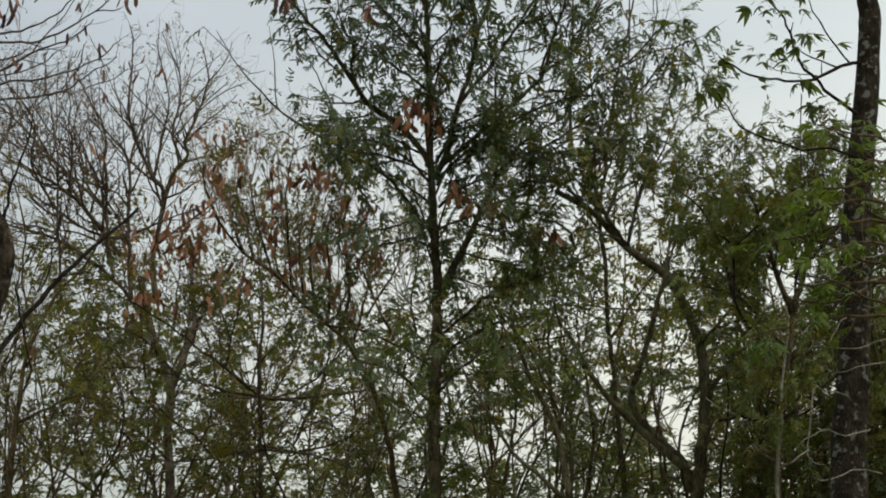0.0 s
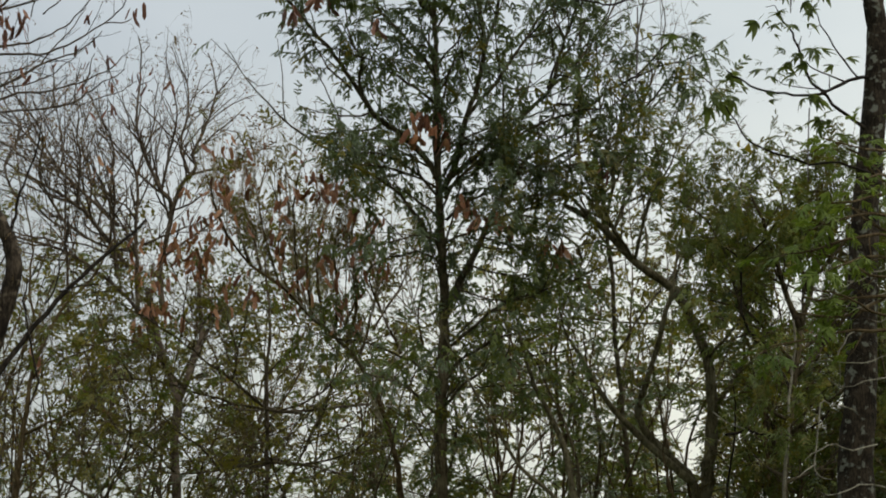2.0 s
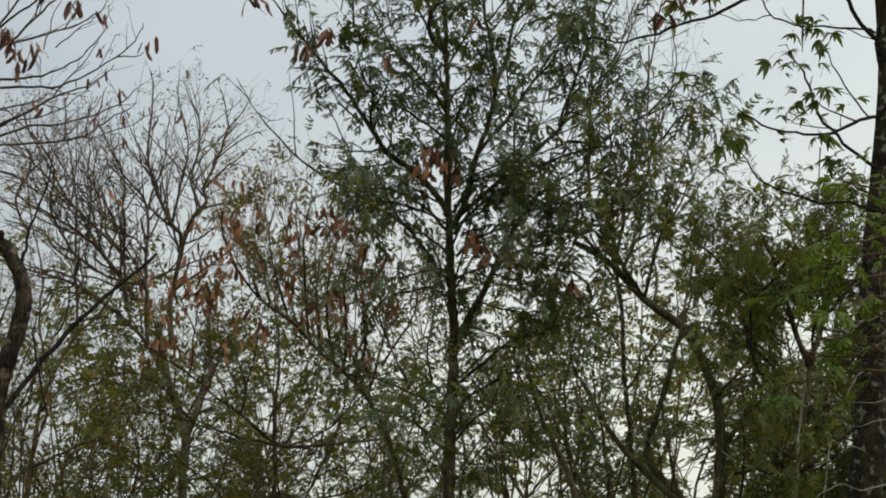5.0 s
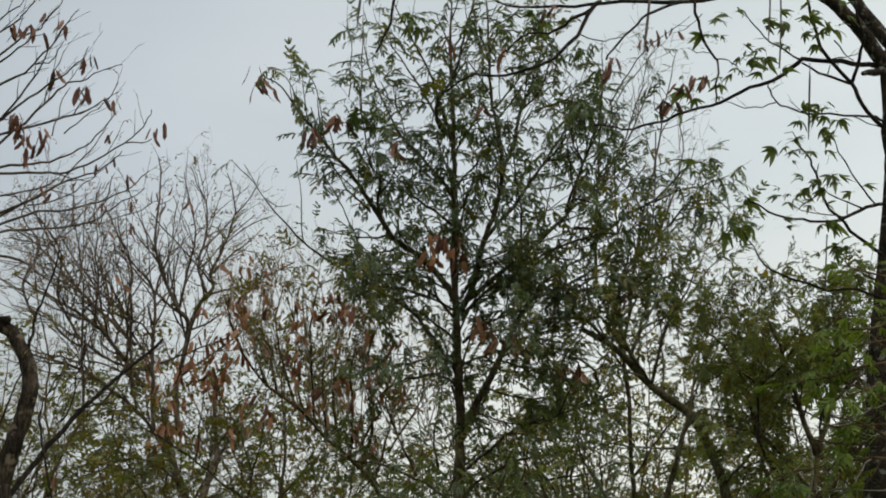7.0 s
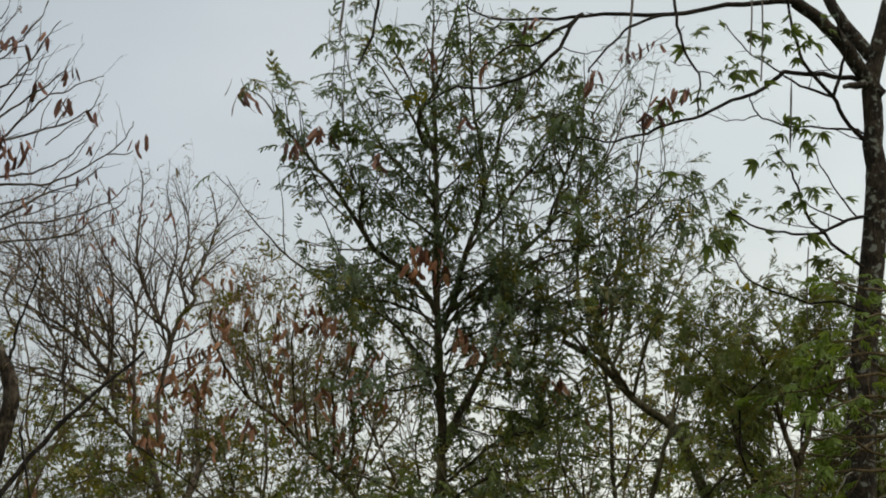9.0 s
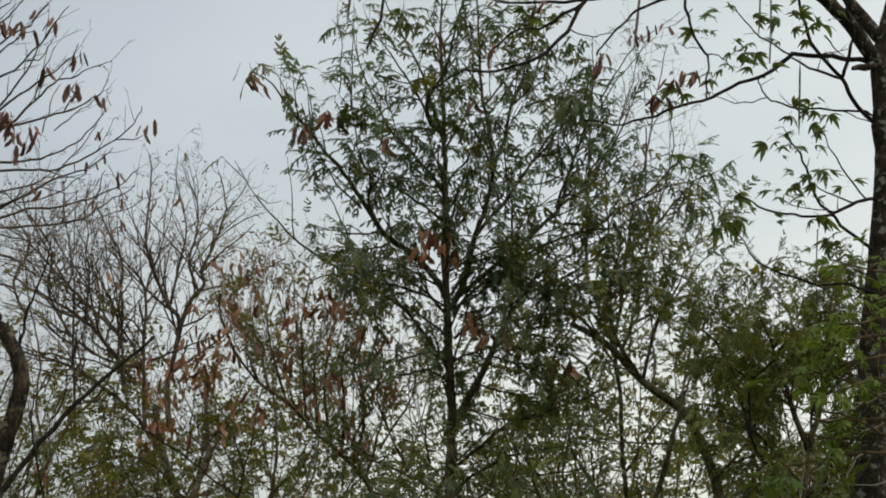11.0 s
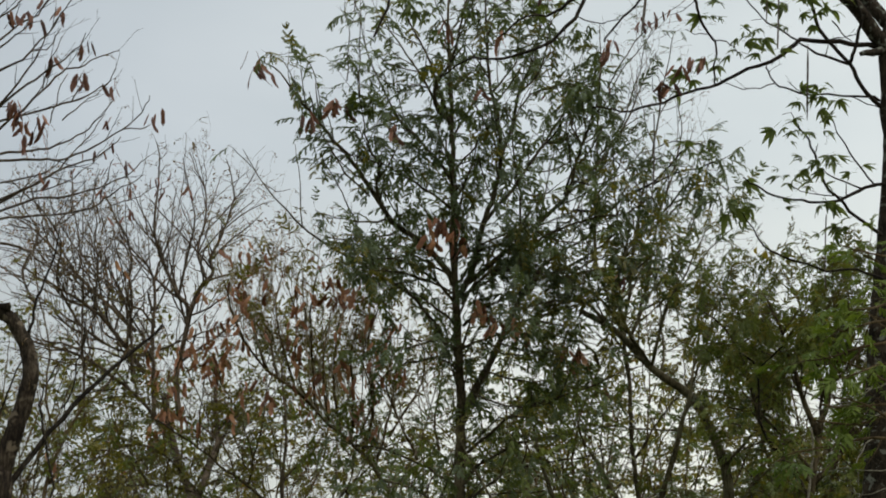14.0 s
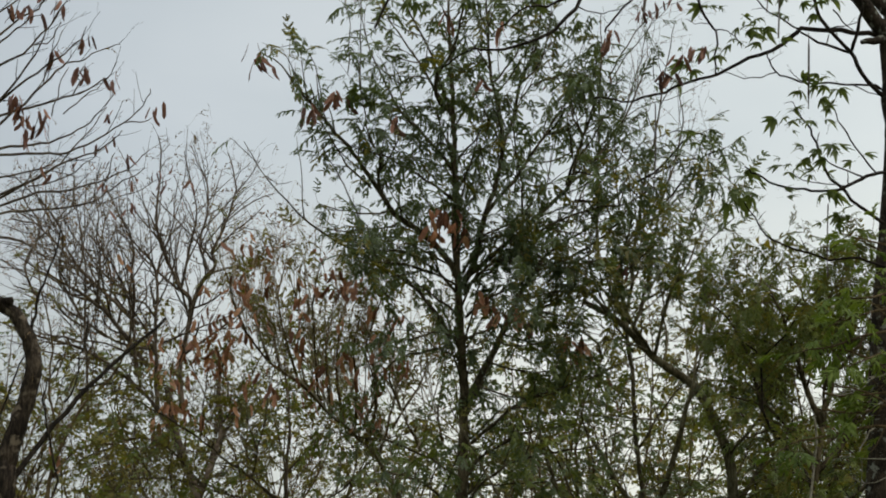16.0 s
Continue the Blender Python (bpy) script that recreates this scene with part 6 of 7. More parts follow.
# ------------------------------------------------------------------ tall trunk with finger-shaped leaves
def tall_tree():
    random.seed(81)
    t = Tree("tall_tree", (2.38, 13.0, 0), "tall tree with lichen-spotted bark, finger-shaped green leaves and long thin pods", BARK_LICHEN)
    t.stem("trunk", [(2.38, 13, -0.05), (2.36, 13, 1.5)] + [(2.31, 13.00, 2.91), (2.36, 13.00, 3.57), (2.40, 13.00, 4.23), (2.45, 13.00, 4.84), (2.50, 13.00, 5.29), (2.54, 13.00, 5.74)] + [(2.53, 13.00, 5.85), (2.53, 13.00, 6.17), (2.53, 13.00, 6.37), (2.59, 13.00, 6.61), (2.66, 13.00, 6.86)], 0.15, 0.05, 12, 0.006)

    t.limb([(2.59, 13.00, 6.25), (2.49, 12.97, 6.36), (2.41, 12.93, 6.47), (2.34, 12.90, 6.55), (2.26, 12.87, 6.64), (2.16, 12.83, 6.71), (2.05, 12.80, 6.78)], 0.05, 0.04)
    t.limb([(2.55, 13.00, 6.50), (2.50, 13.03, 6.58), (2.42, 13.05, 6.70), (2.36, 13.07, 6.79), (2.30, 13.10, 6.93)], 0.045, 0.036)
    t.limb([(2.54, 13.00, 6.33), (2.42, 12.90, 6.29), (2.33, 12.80, 6.24)], 0.035, 0.014)
    kinked = [{"per_m": 2.5, "length": 0.14, "angle": 55, "up": 0.1, "rise": 0.0, "wander": 0.3, "r": 0.0042, "tip": False, "end": 0.5},
              {"per_m": 5, "length": 0.1, "angle": 55, "up": 0.0, "rise": 0.0, "wander": 0.3, "r": 0.0024}]
    def grow(pts, r0, r1):
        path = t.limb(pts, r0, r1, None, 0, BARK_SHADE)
        t.dress(path, r0, r1, kinked, 0.3, 0.98)

    grow([(2.49, 13.00, 6.35), (2.40, 12.96, 6.36), (2.29, 12.92, 6.35), (2.15, 12.88, 6.35), (1.98, 12.84, 6.34), (1.91, 12.80, 6.27), (1.79, 12.76, 6.17), (1.65, 12.72, 6.11), (1.52, 12.68, 6.04), (1.40, 12.64, 5.97), (1.27, 12.60, 5.92), (1.13, 12.56, 5.85), (1.00, 12.52, 5.80), (0.88, 12.48, 5.77), (0.79, 12.44, 5.77), (0.71, 12.40, 5.76)], 0.017, 0.005)
    grow([(2.50, 13.00, 5.94), (2.47, 12.97, 5.97), (2.38, 12.94, 6.05), (2.31, 12.91, 6.14), (2.28, 12.88, 6.20), (2.19, 12.85, 6.30), (2.09, 12.82, 6.41), (2.06, 12.79, 6.49), (2.03, 12.76, 6.59), (2.01, 12.73, 6.68), (1.98, 12.70, 6.85)], 0.016, 0.009)
    grow([(2.28, 12.90, 6.21), (2.31, 12.88, 6.31), (2.34, 12.87, 6.41), (2.36, 12.85, 6.48), (2.32, 12.83, 6.58), (2.30, 12.82, 6.68), (2.28, 12.80, 6.82)], 0.011, 0.007)
    grow([(2.28, 12.90, 6.21), (2.16, 12.80, 6.21), (2.05, 12.70, 6.21), (1.94, 12.60, 6.23)], 0.01, 0.006)
    grow([(1.96, 12.70, 6.28), (1.85, 12.66, 6.33), (1.76, 12.62, 6.37), (1.69, 12.58, 6.42), (1.62, 12.54, 6.48), (1.58, 12.50, 6.52)], 0.006, 0.003)
    grow([(2.49, 13.00, 6.01), (2.43, 12.95, 6.02), (2.31, 12.90, 6.01), (2.13, 12.85, 6.00), (1.96, 12.80, 5.99), (1.87, 12.75, 6.01), (1.80, 12.70, 6.02), (1.75, 12.65, 6.08), (1.74, 12.60, 6.10)], 0.008, 0.004)
    grow([(1.79, 12.65, 6.00), (1.70, 12.61, 5.96), (1.59, 12.57, 5.94), (1.51, 12.54, 5.95), (1.45, 12.50, 5.98)], 0.004, 0.002)
    grow([(2.48, 13.00, 5.15), (2.44, 12.96, 5.16), (2.33, 12.91, 5.23), (2.24, 12.87, 5.29), (2.16, 12.82, 5.36), (2.08, 12.78, 5.43), (2.04, 12.73, 5.52), (2.00, 12.69, 5.63), (1.96, 12.64, 5.68), (1.91, 12.60, 5.72)], 0.012, 0.005)
    grow([(2.51, 13.00, 5.48), (2.46, 12.95, 5.47), (2.37, 12.89, 5.45), (2.29, 12.84, 5.41), (2.20, 12.78, 5.35), (2.09, 12.73, 5.30), (1.98, 12.67, 5.28), (1.88, 12.62, 5.29), (1.76, 12.56, 5.29), (1.68, 12.51, 5.31), (1.61, 12.45, 5.33), (1.56, 12.40, 5.35)], 0.013, 0.004)
    grow([(2.31, 12.85, 5.42), (2.20, 12.80, 5.45), (2.11, 12.75, 5.47), (2.06, 12.70, 5.50)], 0.006, 0.003)
    grow([(2.41, 12.95, 5.47), (2.32, 12.90, 5.56), (2.25, 12.85, 5.64), (2.18, 12.80, 5.72), (2.15, 12.75, 5.74), (2.13, 12.70, 5.80)], 0.006, 0.003)
    grow([(2.20, 12.80, 5.35), (2.09, 12.75, 5.35), (1.99, 12.70, 5.34), (1.92, 12.65, 5.35), (1.84, 12.60, 5.37)], 0.004, 0.002)
    grow([(2.53, 13.00, 4.89), (2.50, 12.93, 4.88), (2.36, 12.86, 4.90), (2.25, 12.79, 4.91), (2.07, 12.72, 4.89), (1.94, 12.65, 4.91), (1.81, 12.58, 4.93), (1.72, 12.51, 4.95), (1.65, 12.44, 4.99), (1.60, 12.37, 5.04), (1.54, 12.30, 5.11)], 0.009, 0.004)
    grow([(1.30, 12.60, 6.73), (1.31, 12.59, 6.58), (1.33, 12.57, 6.47), (1.35, 12.56, 6.38), (1.40, 12.55, 6.27), (1.44, 12.54, 6.22), (1.44, 12.53, 6.14), (1.42, 12.51, 5.98), (1.43, 12.50, 5.93)], 0.01, 0.005)
    grow([(1.43, 12.50, 6.21), (1.49, 12.47, 6.19), (1.53, 12.43, 6.14), (1.57, 12.40, 6.09)], 0.004, 0.002)
    grow([(2.05, 12.80, 6.78), (1.63, 12.73, 6.72), (1.28, 12.67, 6.63), (1.01, 12.60, 6.60), (0.77, 12.53, 6.56), (0.60, 12.47, 6.52), (0.44, 12.40, 6.49), (0.27, 12.33, 6.45), (0.15, 12.27, 6.46), (0.06, 12.20, 6.49)], 0.017, 0.0045)
    grow([(1.27, 12.50, 6.57), (1.16, 12.46, 6.52), (1.06, 12.41, 6.46), (0.98, 12.37, 6.40), (0.92, 12.33, 6.32), (0.85, 12.29, 6.23), (0.80, 12.24, 6.16), (0.77, 12.20, 6.09)], 0.009, 0.006)
    grow([(0.74, 12.20, 6.44), (0.69, 12.18, 6.39), (0.65, 12.16, 6.30), (0.60, 12.15, 6.21), (0.51, 12.13, 6.11), (0.43, 12.11, 6.04), (0.31, 12.09, 5.98), (0.20, 12.07, 5.94), (0.11, 12.05, 5.93), (0.03, 12.04, 5.93), (-0.07, 12.02, 5.88), (-0.14, 12.00, 5.81)], 0.014, 0.004)
    grow([(0.69, 12.20, 6.40), (0.62, 12.18, 6.35), (0.52, 12.17, 6.28), (0.44, 12.15, 6.23), (0.33, 12.13, 6.21), (0.25, 12.12, 6.15), (0.17, 12.10, 6.08)], 0.011, 0.004)
    grow([(-0.43, 12.10, 6.51), (-0.44, 12.07, 6.36), (-0.46, 12.05, 6.23), (-0.50, 12.03, 6.12), (-0.53, 12.00, 6.04)], 0.01, 0.007)
    grow([(0.62, 12.20, 6.24), (0.72, 12.17, 6.19), (0.79, 12.13, 6.18), (0.86, 12.10, 6.19)], 0.004, 0.002)
    grow([(1.39, 12.50, 6.25), (1.34, 12.47, 6.24), (1.29, 12.43, 6.23), (1.25, 12.40, 6.24)], 0.003, 0.0015)
    grow([(1.36, 12.60, 6.53), (1.28, 12.50, 6.42), (1.20, 12.40, 6.34), (1.15, 12.30, 6.29)], 0.003, 0.0015)
    grow([(1.14, 12.30, 5.77), (1.07, 12.27, 5.79), (1.04, 12.23, 5.86), (1.05, 12.20, 5.95)], 0.003, 0.0015)
    grow([(2.12, 12.70, 6.29), (2.18, 12.70, 6.31), (2.25, 12.70, 6.31), (2.30, 12.70, 6.33)], 0.004, 0.002)
    grow([(2.15, 12.70, 6.41), (2.21, 12.75, 6.35), (2.28, 12.80, 6.32)], 0.005, 0.003)
    grow([(1.92, 12.60, 5.72), (1.86, 12.55, 5.79), (1.81, 12.50, 5.76)], 0.003, 0.0015)
    grow([(2.27, 12.90, 6.01), (2.35, 12.93, 5.99), (2.42, 12.97, 5.97), (2.48, 13.00, 5.97)], 0.004, 0.003)
    grow([(0.27, 12.10, 6.35), (0.20, 12.07, 6.28), (0.14, 12.03, 6.23), (0.09, 12.00, 6.27)], 0.005, 0.002)
    clusters = [(1.54, 12.55, 6.48, 4, 0.08), (1.45, 12.55, 6.48, 2, 0.07), (1.67, 12.55, 6.48, 4, 0.09), (1.75, 12.55, 6.50, 2, 0.07), (1.83, 12.55, 6.50, 3, 0.08), (1.90, 12.55, 6.47, 4, 0.08),
                (2.03, 12.55, 6.45, 4, 0.08), (2.10, 12.55, 6.40, 3, 0.08), (2.17, 12.55, 6.52, 3, 0.08), (1.42, 12.55, 6.39, 3, 0.05), (1.58, 12.55, 6.25, 4, 0.07), (1.70, 12.55, 6.29, 3, 0.07),
                (1.71, 12.55, 6.24, 4, 0.07), (1.76, 12.55, 6.19, 2, 0.07), (1.53, 12.55, 6.19, 3, 0.07), (1.47, 12.55, 6.08, 4, 0.08), (1.41, 12.55, 6.16, 2, 0.05), (1.30, 12.55, 6.01, 4, 0.08),
                (1.20, 12.55, 5.92, 2, 0.07), (2.08, 12.55, 5.96, 4, 0.08), (2.05, 12.55, 5.89, 3, 0.08), (1.88, 12.55, 5.91, 3, 0.07), (2.13, 12.55, 5.91, 2, 0.07), (1.86, 12.55, 5.74, 4, 0.08),
                (1.83, 12.55, 5.66, 2, 0.05), (1.94, 12.55, 5.70, 3, 0.07), (2.04, 12.55, 5.74, 3, 0.08), (2.12, 12.55, 5.74, 2, 0.07), (2.07, 12.55, 5.53, 5, 0.08), (2.00, 12.55, 5.50, 4, 0.07),
                (1.90, 12.55, 5.48, 4, 0.07), (1.85, 12.55, 5.41, 4, 0.07), (1.80, 12.55, 5.38, 2, 0.05), (1.98, 12.55, 5.38, 3, 0.07), (2.12, 12.55, 5.48, 2, 0.07), (1.58, 12.55, 5.39, 4, 0.07),
                (1.61, 12.55, 5.36, 2, 0.07), (1.49, 12.55, 5.26, 4, 0.08), (1.61, 12.55, 5.26, 4, 0.08), (1.72, 12.55, 5.23, 4, 0.07), (1.45, 12.55, 5.24, 3, 0.07), (2.05, 12.55, 5.09, 3, 0.08),
                (2.15, 12.55, 5.13, 3, 0.07), (2.21, 12.55, 5.06, 2, 0.07), (2.34, 12.55, 4.98, 3, 0.08), (1.93, 12.55, 6.33, 2, 0.05), (2.03, 12.55, 5.31, 3, 0.07), (1.98, 12.55, 6.53, 3, 0.08),
                (2.23, 12.55, 5.43, 3, 0.07), (2.36, 12.55, 5.13, 1, 0.05), (0.61, 12.55, 6.42, 3, 0.07), (0.41, 12.55, 6.49, 4, 0.08), (1.40, 12.55, 6.41, 1, 0.04)]
    for x, y, z, n, r in clusters:
        for _ in range(n):
            a = rnd(0, 360)
            ob = t.part("leaf", random.choice(HAND_LEAVES))
            ob.matrix_basis = Matrix.Translation(Vector((x, y, z)) + any_way() * r * rnd(0.1, 0.9) - t.base) @ pose(0, 0, 0, 0, 0, a) @ pose(0, 0, 0, rnd(-40, 40), rnd(-20, 30)) @ Matrix.Scale(rnd(0.55, 1.05), 4)
    dead = [{"per_m": 5, "length": 0.3, "angle": 45, "up": 0.1, "rise": 0.0, "wander": 0.2, "r": 0.004},
            {"per_m": 4, "length": 0.14, "angle": 45, "up": 0.0, "rise": 0.0, "wander": 0.2, "r": 0.002}]
    def grow(pts):
        t.limb(pts, 0.0052, 0.002, dead, 0.1, BARK_PALE)

    grow([(2.73, 12.90, 4.35), (2.54, 12.78, 4.29), (2.39, 12.66, 4.24), (2.27, 12.54, 4.22), (2.16, 12.42, 4.22), (2.03, 12.30, 4.23)])
    grow([(2.38, 12.60, 4.22), (2.29, 12.53, 4.17), (2.19, 12.45, 4.14), (2.09, 12.38, 4.13), (2.03, 12.30, 4.09)])
    grow([(2.28, 12.60, 4.18), (2.17, 12.53, 4.09), (2.10, 12.45, 4.06), (2.02, 12.38, 4.07), (1.98, 12.30, 4.14)])
    grow([(2.22, 12.60, 4.12), (2.14, 12.53, 4.07), (2.03, 12.45, 4.04), (1.93, 12.38, 4.01), (1.85, 12.30, 4.01)])
    grow([(2.73, 12.90, 4.21), (2.52, 12.70, 4.14), (2.39, 12.50, 4.07), (2.29, 12.30, 4.03)])
    grow([(2.53, 12.90, 4.13), (2.37, 12.75, 4.07), (2.24, 12.60, 3.99), (2.14, 12.45, 3.93), (2.03, 12.30, 3.91)])
    grow([(2.71, 12.90, 3.85), (2.52, 12.78, 3.79), (2.37, 12.66, 3.73), (2.25, 12.54, 3.70), (2.08, 12.42, 3.69), (1.96, 12.30, 3.65)])
    grow([(2.26, 12.60, 3.44), (2.12, 12.55, 3.47), (2.05, 12.50, 3.46), (2.02, 12.45, 3.30), (1.99, 12.40, 3.13), (2.01, 12.35, 3.05), (2.07, 12.30, 3.02)])
    grow([(2.03, 12.60, 3.14), (1.95, 12.45, 3.08), (1.87, 12.30, 3.03)])
    grow([(2.71, 12.90, 3.72), (2.51, 12.75, 3.66), (2.32, 12.60, 3.60), (2.17, 12.45, 3.55), (2.07, 12.30, 3.56)])
    grow([(2.62, 12.90, 4.08), (2.49, 12.70, 4.01), (2.40, 12.50, 3.92), (2.31, 12.30, 3.90)])
    grow([(2.43, 12.90, 3.29), (2.27, 12.75, 3.24), (2.15, 12.60, 3.25), (2.03, 12.45, 3.20), (1.92, 12.30, 3.12)])
    grow([(2.49, 12.90, 3.04), (2.29, 12.70, 3.04), (2.13, 12.50, 2.96), (2.00, 12.30, 2.95)])
    grow([(2.27, 12.60, 3.89), (2.19, 12.50, 3.81), (2.14, 12.40, 3.70), (2.13, 12.30, 3.59)])
    for p in [(1.97, 12.50, 6.19), (1.75, 12.50, 6.80), (1.81, 12.50, 6.77), (1.07, 12.50, 5.76), (2.04, 12.50, 5.16), (-0.62, 12.50, 6.96), (1.06, 12.50, 6.87)]:
        hang_long_pod(t, p, rnd(0.85, 1.3))
    for p in [(1.64, 12.50, 4.97), (1.68, 12.50, 4.94)]:
        single_leaf(t, p, LEAF_YELLOW, 0.07, 0.04, rnd(0, 180), 10)
    for p, n in zip([(1.33, 12.35, 6.06), (1.29, 12.35, 6.05), (1.20, 12.35, 6.00), (1.12, 12.35, 5.92), (1.15, 12.35, 5.88), (0.81, 12.35, 6.15), (0.79, 12.35, 6.11), (0.82, 12.35, 6.07), (1.00, 12.35, 6.25), (1.03, 12.35, 6.28), (1.09, 12.35, 6.30), (1.14, 12.35, 6.31), (1.17, 12.35, 6.31), (0.48, 12.35, 6.46), (0.42, 12.35, 6.46)], (4, 3, 4, 4, 3, 3, 2, 2, 1, 2, 1, 1, 1, 3, 2)):
        hang_pods(t, p, n, 0.7, 0.03)
    return t.finish()


# ------------------------------------------------------------------ slim trees between the others
def slim_tree():
    random.seed(91)
    t = Tree("slim_tree", (1.35, 17.2, 0), "slim tree with thin brown twigs and tiny withered leaves", BARK_DARK)
    few = {"key": "rust", "per_m": 6, "size": 0.6, "from": 0.2, "sag": 0.3, "mixed": (0.3, "dark")}
    side = [
        {"per_m": 5, "length": 0.6, "angle": 38, "up": 0.1, "rise": 0.03, "wander": 0.28, "r": 0.008, "tip": False, "end": 0.5},
        {"per_m": 8, "length": 0.3, "angle": 40, "up": 0.05, "rise": 0.01, "wander": 0.28, "r": 0.0042, "leaf": few},
    ]
    clump = {"key": "dark", "per_m": 9, "size": 1.15, "from": 0.1, "sag": 0.5}
    leafy_end = [
        {"per_m": 6, "length": 0.34, "angle": 42, "up": 0.0, "rise": 0.0, "wander": 0.2, "r": 0.005, "leaf": clump},
        {"per_m": 4, "length": 0.16, "angle": 45, "up": 0.0, "rise": -0.03, "wander": 0.2, "r": 0.003, "leaf": clump},
    ]
    t.stem("trunk", [(1.35, 17.2, -0.05), (1.36, 17.2, 1.6)] + [(1.37, 17.20, 3.26), (1.34, 17.20, 3.77), (1.30, 17.20, 4.29), (1.26, 17.20, 4.73), (1.25, 17.20, 5.17)], 0.035, 0.016, 8)
    def grow(pts, r0, r1):
        t.limb(pts, r0, r1, side, 0.3)

    grow([(1.25, 17.20, 5.17), (1.21, 17.17, 5.52), (1.27, 17.13, 5.96), (1.32, 17.10, 6.41), (1.44, 17.07, 6.95), (1.53, 17.03, 7.49), (1.63, 17.00, 7.95)], 0.018, 0.003)
    grow([(1.25, 17.20, 5.44), (1.39, 17.27, 5.91), (1.50, 17.35, 6.48), (1.70, 17.43, 7.15), (1.67, 17.50, 7.65)], 0.013, 0.003)
    grow([(1.28, 17.20, 5.89), (1.17, 17.10, 6.41), (1.13, 17.00, 6.93), (1.15, 16.90, 7.45)], 0.01, 0.003)
    grow([(1.38, 17.20, 5.80), (1.62, 17.33, 6.15), (1.82, 17.47, 6.60), (1.96, 17.60, 7.11)], 0.01, 0.003)
    grow([(1.34, 17.20, 5.71), (1.64, 17.07, 5.86), (1.85, 16.93, 6.14), (2.03, 16.80, 6.28)], 0.009, 0.003)
    grow([(1.26, 17.20, 5.31), (1.03, 17.13, 5.69), (0.90, 17.07, 6.13), (0.88, 17.00, 6.56)], 0.01, 0.003)
    grow([(1.28, 17.20, 4.55), (1.51, 17.23, 4.91), (1.78, 17.27, 5.27), (1.92, 17.30, 5.64)], 0.01, 0.003)
    grow([(0.98, 16.80, 5.86), (0.97, 16.77, 6.29), (0.98, 16.73, 6.60), (0.99, 16.70, 6.81), (1.00, 16.67, 7.03), (1.01, 16.63, 7.34), (1.02, 16.60, 7.58)], 0.014, 0.004)
    grow([(1.02, 16.80, 6.71), (1.10, 16.87, 6.94), (1.20, 16.93, 7.10), (1.27, 17.00, 7.26), (1.32, 17.07, 7.40), (1.39, 17.13, 7.59), (1.49, 17.20, 7.83)], 0.009, 0.003)
    grow([(1.07, 16.80, 7.31), (1.19, 16.90, 7.57), (1.31, 17.00, 7.75), (1.46, 17.10, 7.96), (1.60, 17.20, 8.14)], 0.006, 0.002)
    grow([(1.15, 17.00, 7.09), (1.22, 16.96, 7.20), (1.27, 16.92, 7.39), (1.34, 16.88, 7.57), (1.37, 16.84, 7.74), (1.48, 16.80, 7.96)], 0.007, 0.002)
    grow([(1.15, 17.00, 6.27), (1.05, 16.93, 6.39), (0.99, 16.87, 6.46), (0.94, 16.80, 6.57)], 0.008, 0.003)
    grow([(1.25, 17.00, 6.20), (1.39, 17.06, 6.32), (1.53, 17.12, 6.43), (1.67, 17.18, 6.59), (1.75, 17.24, 6.70), (1.80, 17.30, 6.87)], 0.01, 0.003)
    grow([(1.35, 17.10, 6.25), (1.36, 17.15, 6.50), (1.41, 17.20, 6.69), (1.39, 17.25, 6.90), (1.31, 17.30, 7.05)], 0.008, 0.003)
    grow([(0.69, 16.50, 5.79), (0.97, 16.60, 5.89), (1.23, 16.70, 5.93), (1.45, 16.80, 6.01), (1.57, 16.90, 6.07), (1.65, 17.00, 6.18), (1.79, 17.10, 6.30), (1.92, 17.20, 6.40)], 0.012, 0.003)
    grow([(1.58, 17.00, 6.09), (1.72, 17.07, 6.07), (1.81, 17.15, 6.02), (1.88, 17.23, 5.93), (1.91, 17.30, 5.86)], 0.008, 0.004)
    grow([(0.58, 16.50, 5.69), (0.69, 16.58, 5.81), (0.80, 16.66, 5.89), (0.95, 16.74, 5.99), (1.08, 16.82, 6.07), (1.20, 16.90, 6.17)], 0.011, 0.004)
    grow([(1.25, 17.00, 6.00), (1.44, 17.13, 6.17), (1.59, 17.27, 6.39), (1.67, 17.40, 6.57)], 0.008, 0.003)
    grow([(0.64, 17.00, 6.13), (0.76, 17.13, 6.35), (0.88, 17.27, 6.59), (0.97, 17.40, 6.87)], 0.009, 0.003)
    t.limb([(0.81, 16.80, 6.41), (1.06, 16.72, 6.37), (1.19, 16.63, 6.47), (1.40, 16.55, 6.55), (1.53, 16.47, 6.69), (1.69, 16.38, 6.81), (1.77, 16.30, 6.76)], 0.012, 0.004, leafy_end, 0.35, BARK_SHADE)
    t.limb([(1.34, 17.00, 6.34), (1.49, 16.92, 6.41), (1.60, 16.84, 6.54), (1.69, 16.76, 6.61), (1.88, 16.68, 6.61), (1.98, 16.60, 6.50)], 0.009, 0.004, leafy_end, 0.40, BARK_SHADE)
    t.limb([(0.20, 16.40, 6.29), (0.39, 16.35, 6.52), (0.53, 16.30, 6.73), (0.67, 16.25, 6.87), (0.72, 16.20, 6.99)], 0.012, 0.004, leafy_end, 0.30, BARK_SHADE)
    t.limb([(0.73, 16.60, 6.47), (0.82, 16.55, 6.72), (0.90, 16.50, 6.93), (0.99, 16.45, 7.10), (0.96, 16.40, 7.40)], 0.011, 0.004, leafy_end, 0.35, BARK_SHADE)
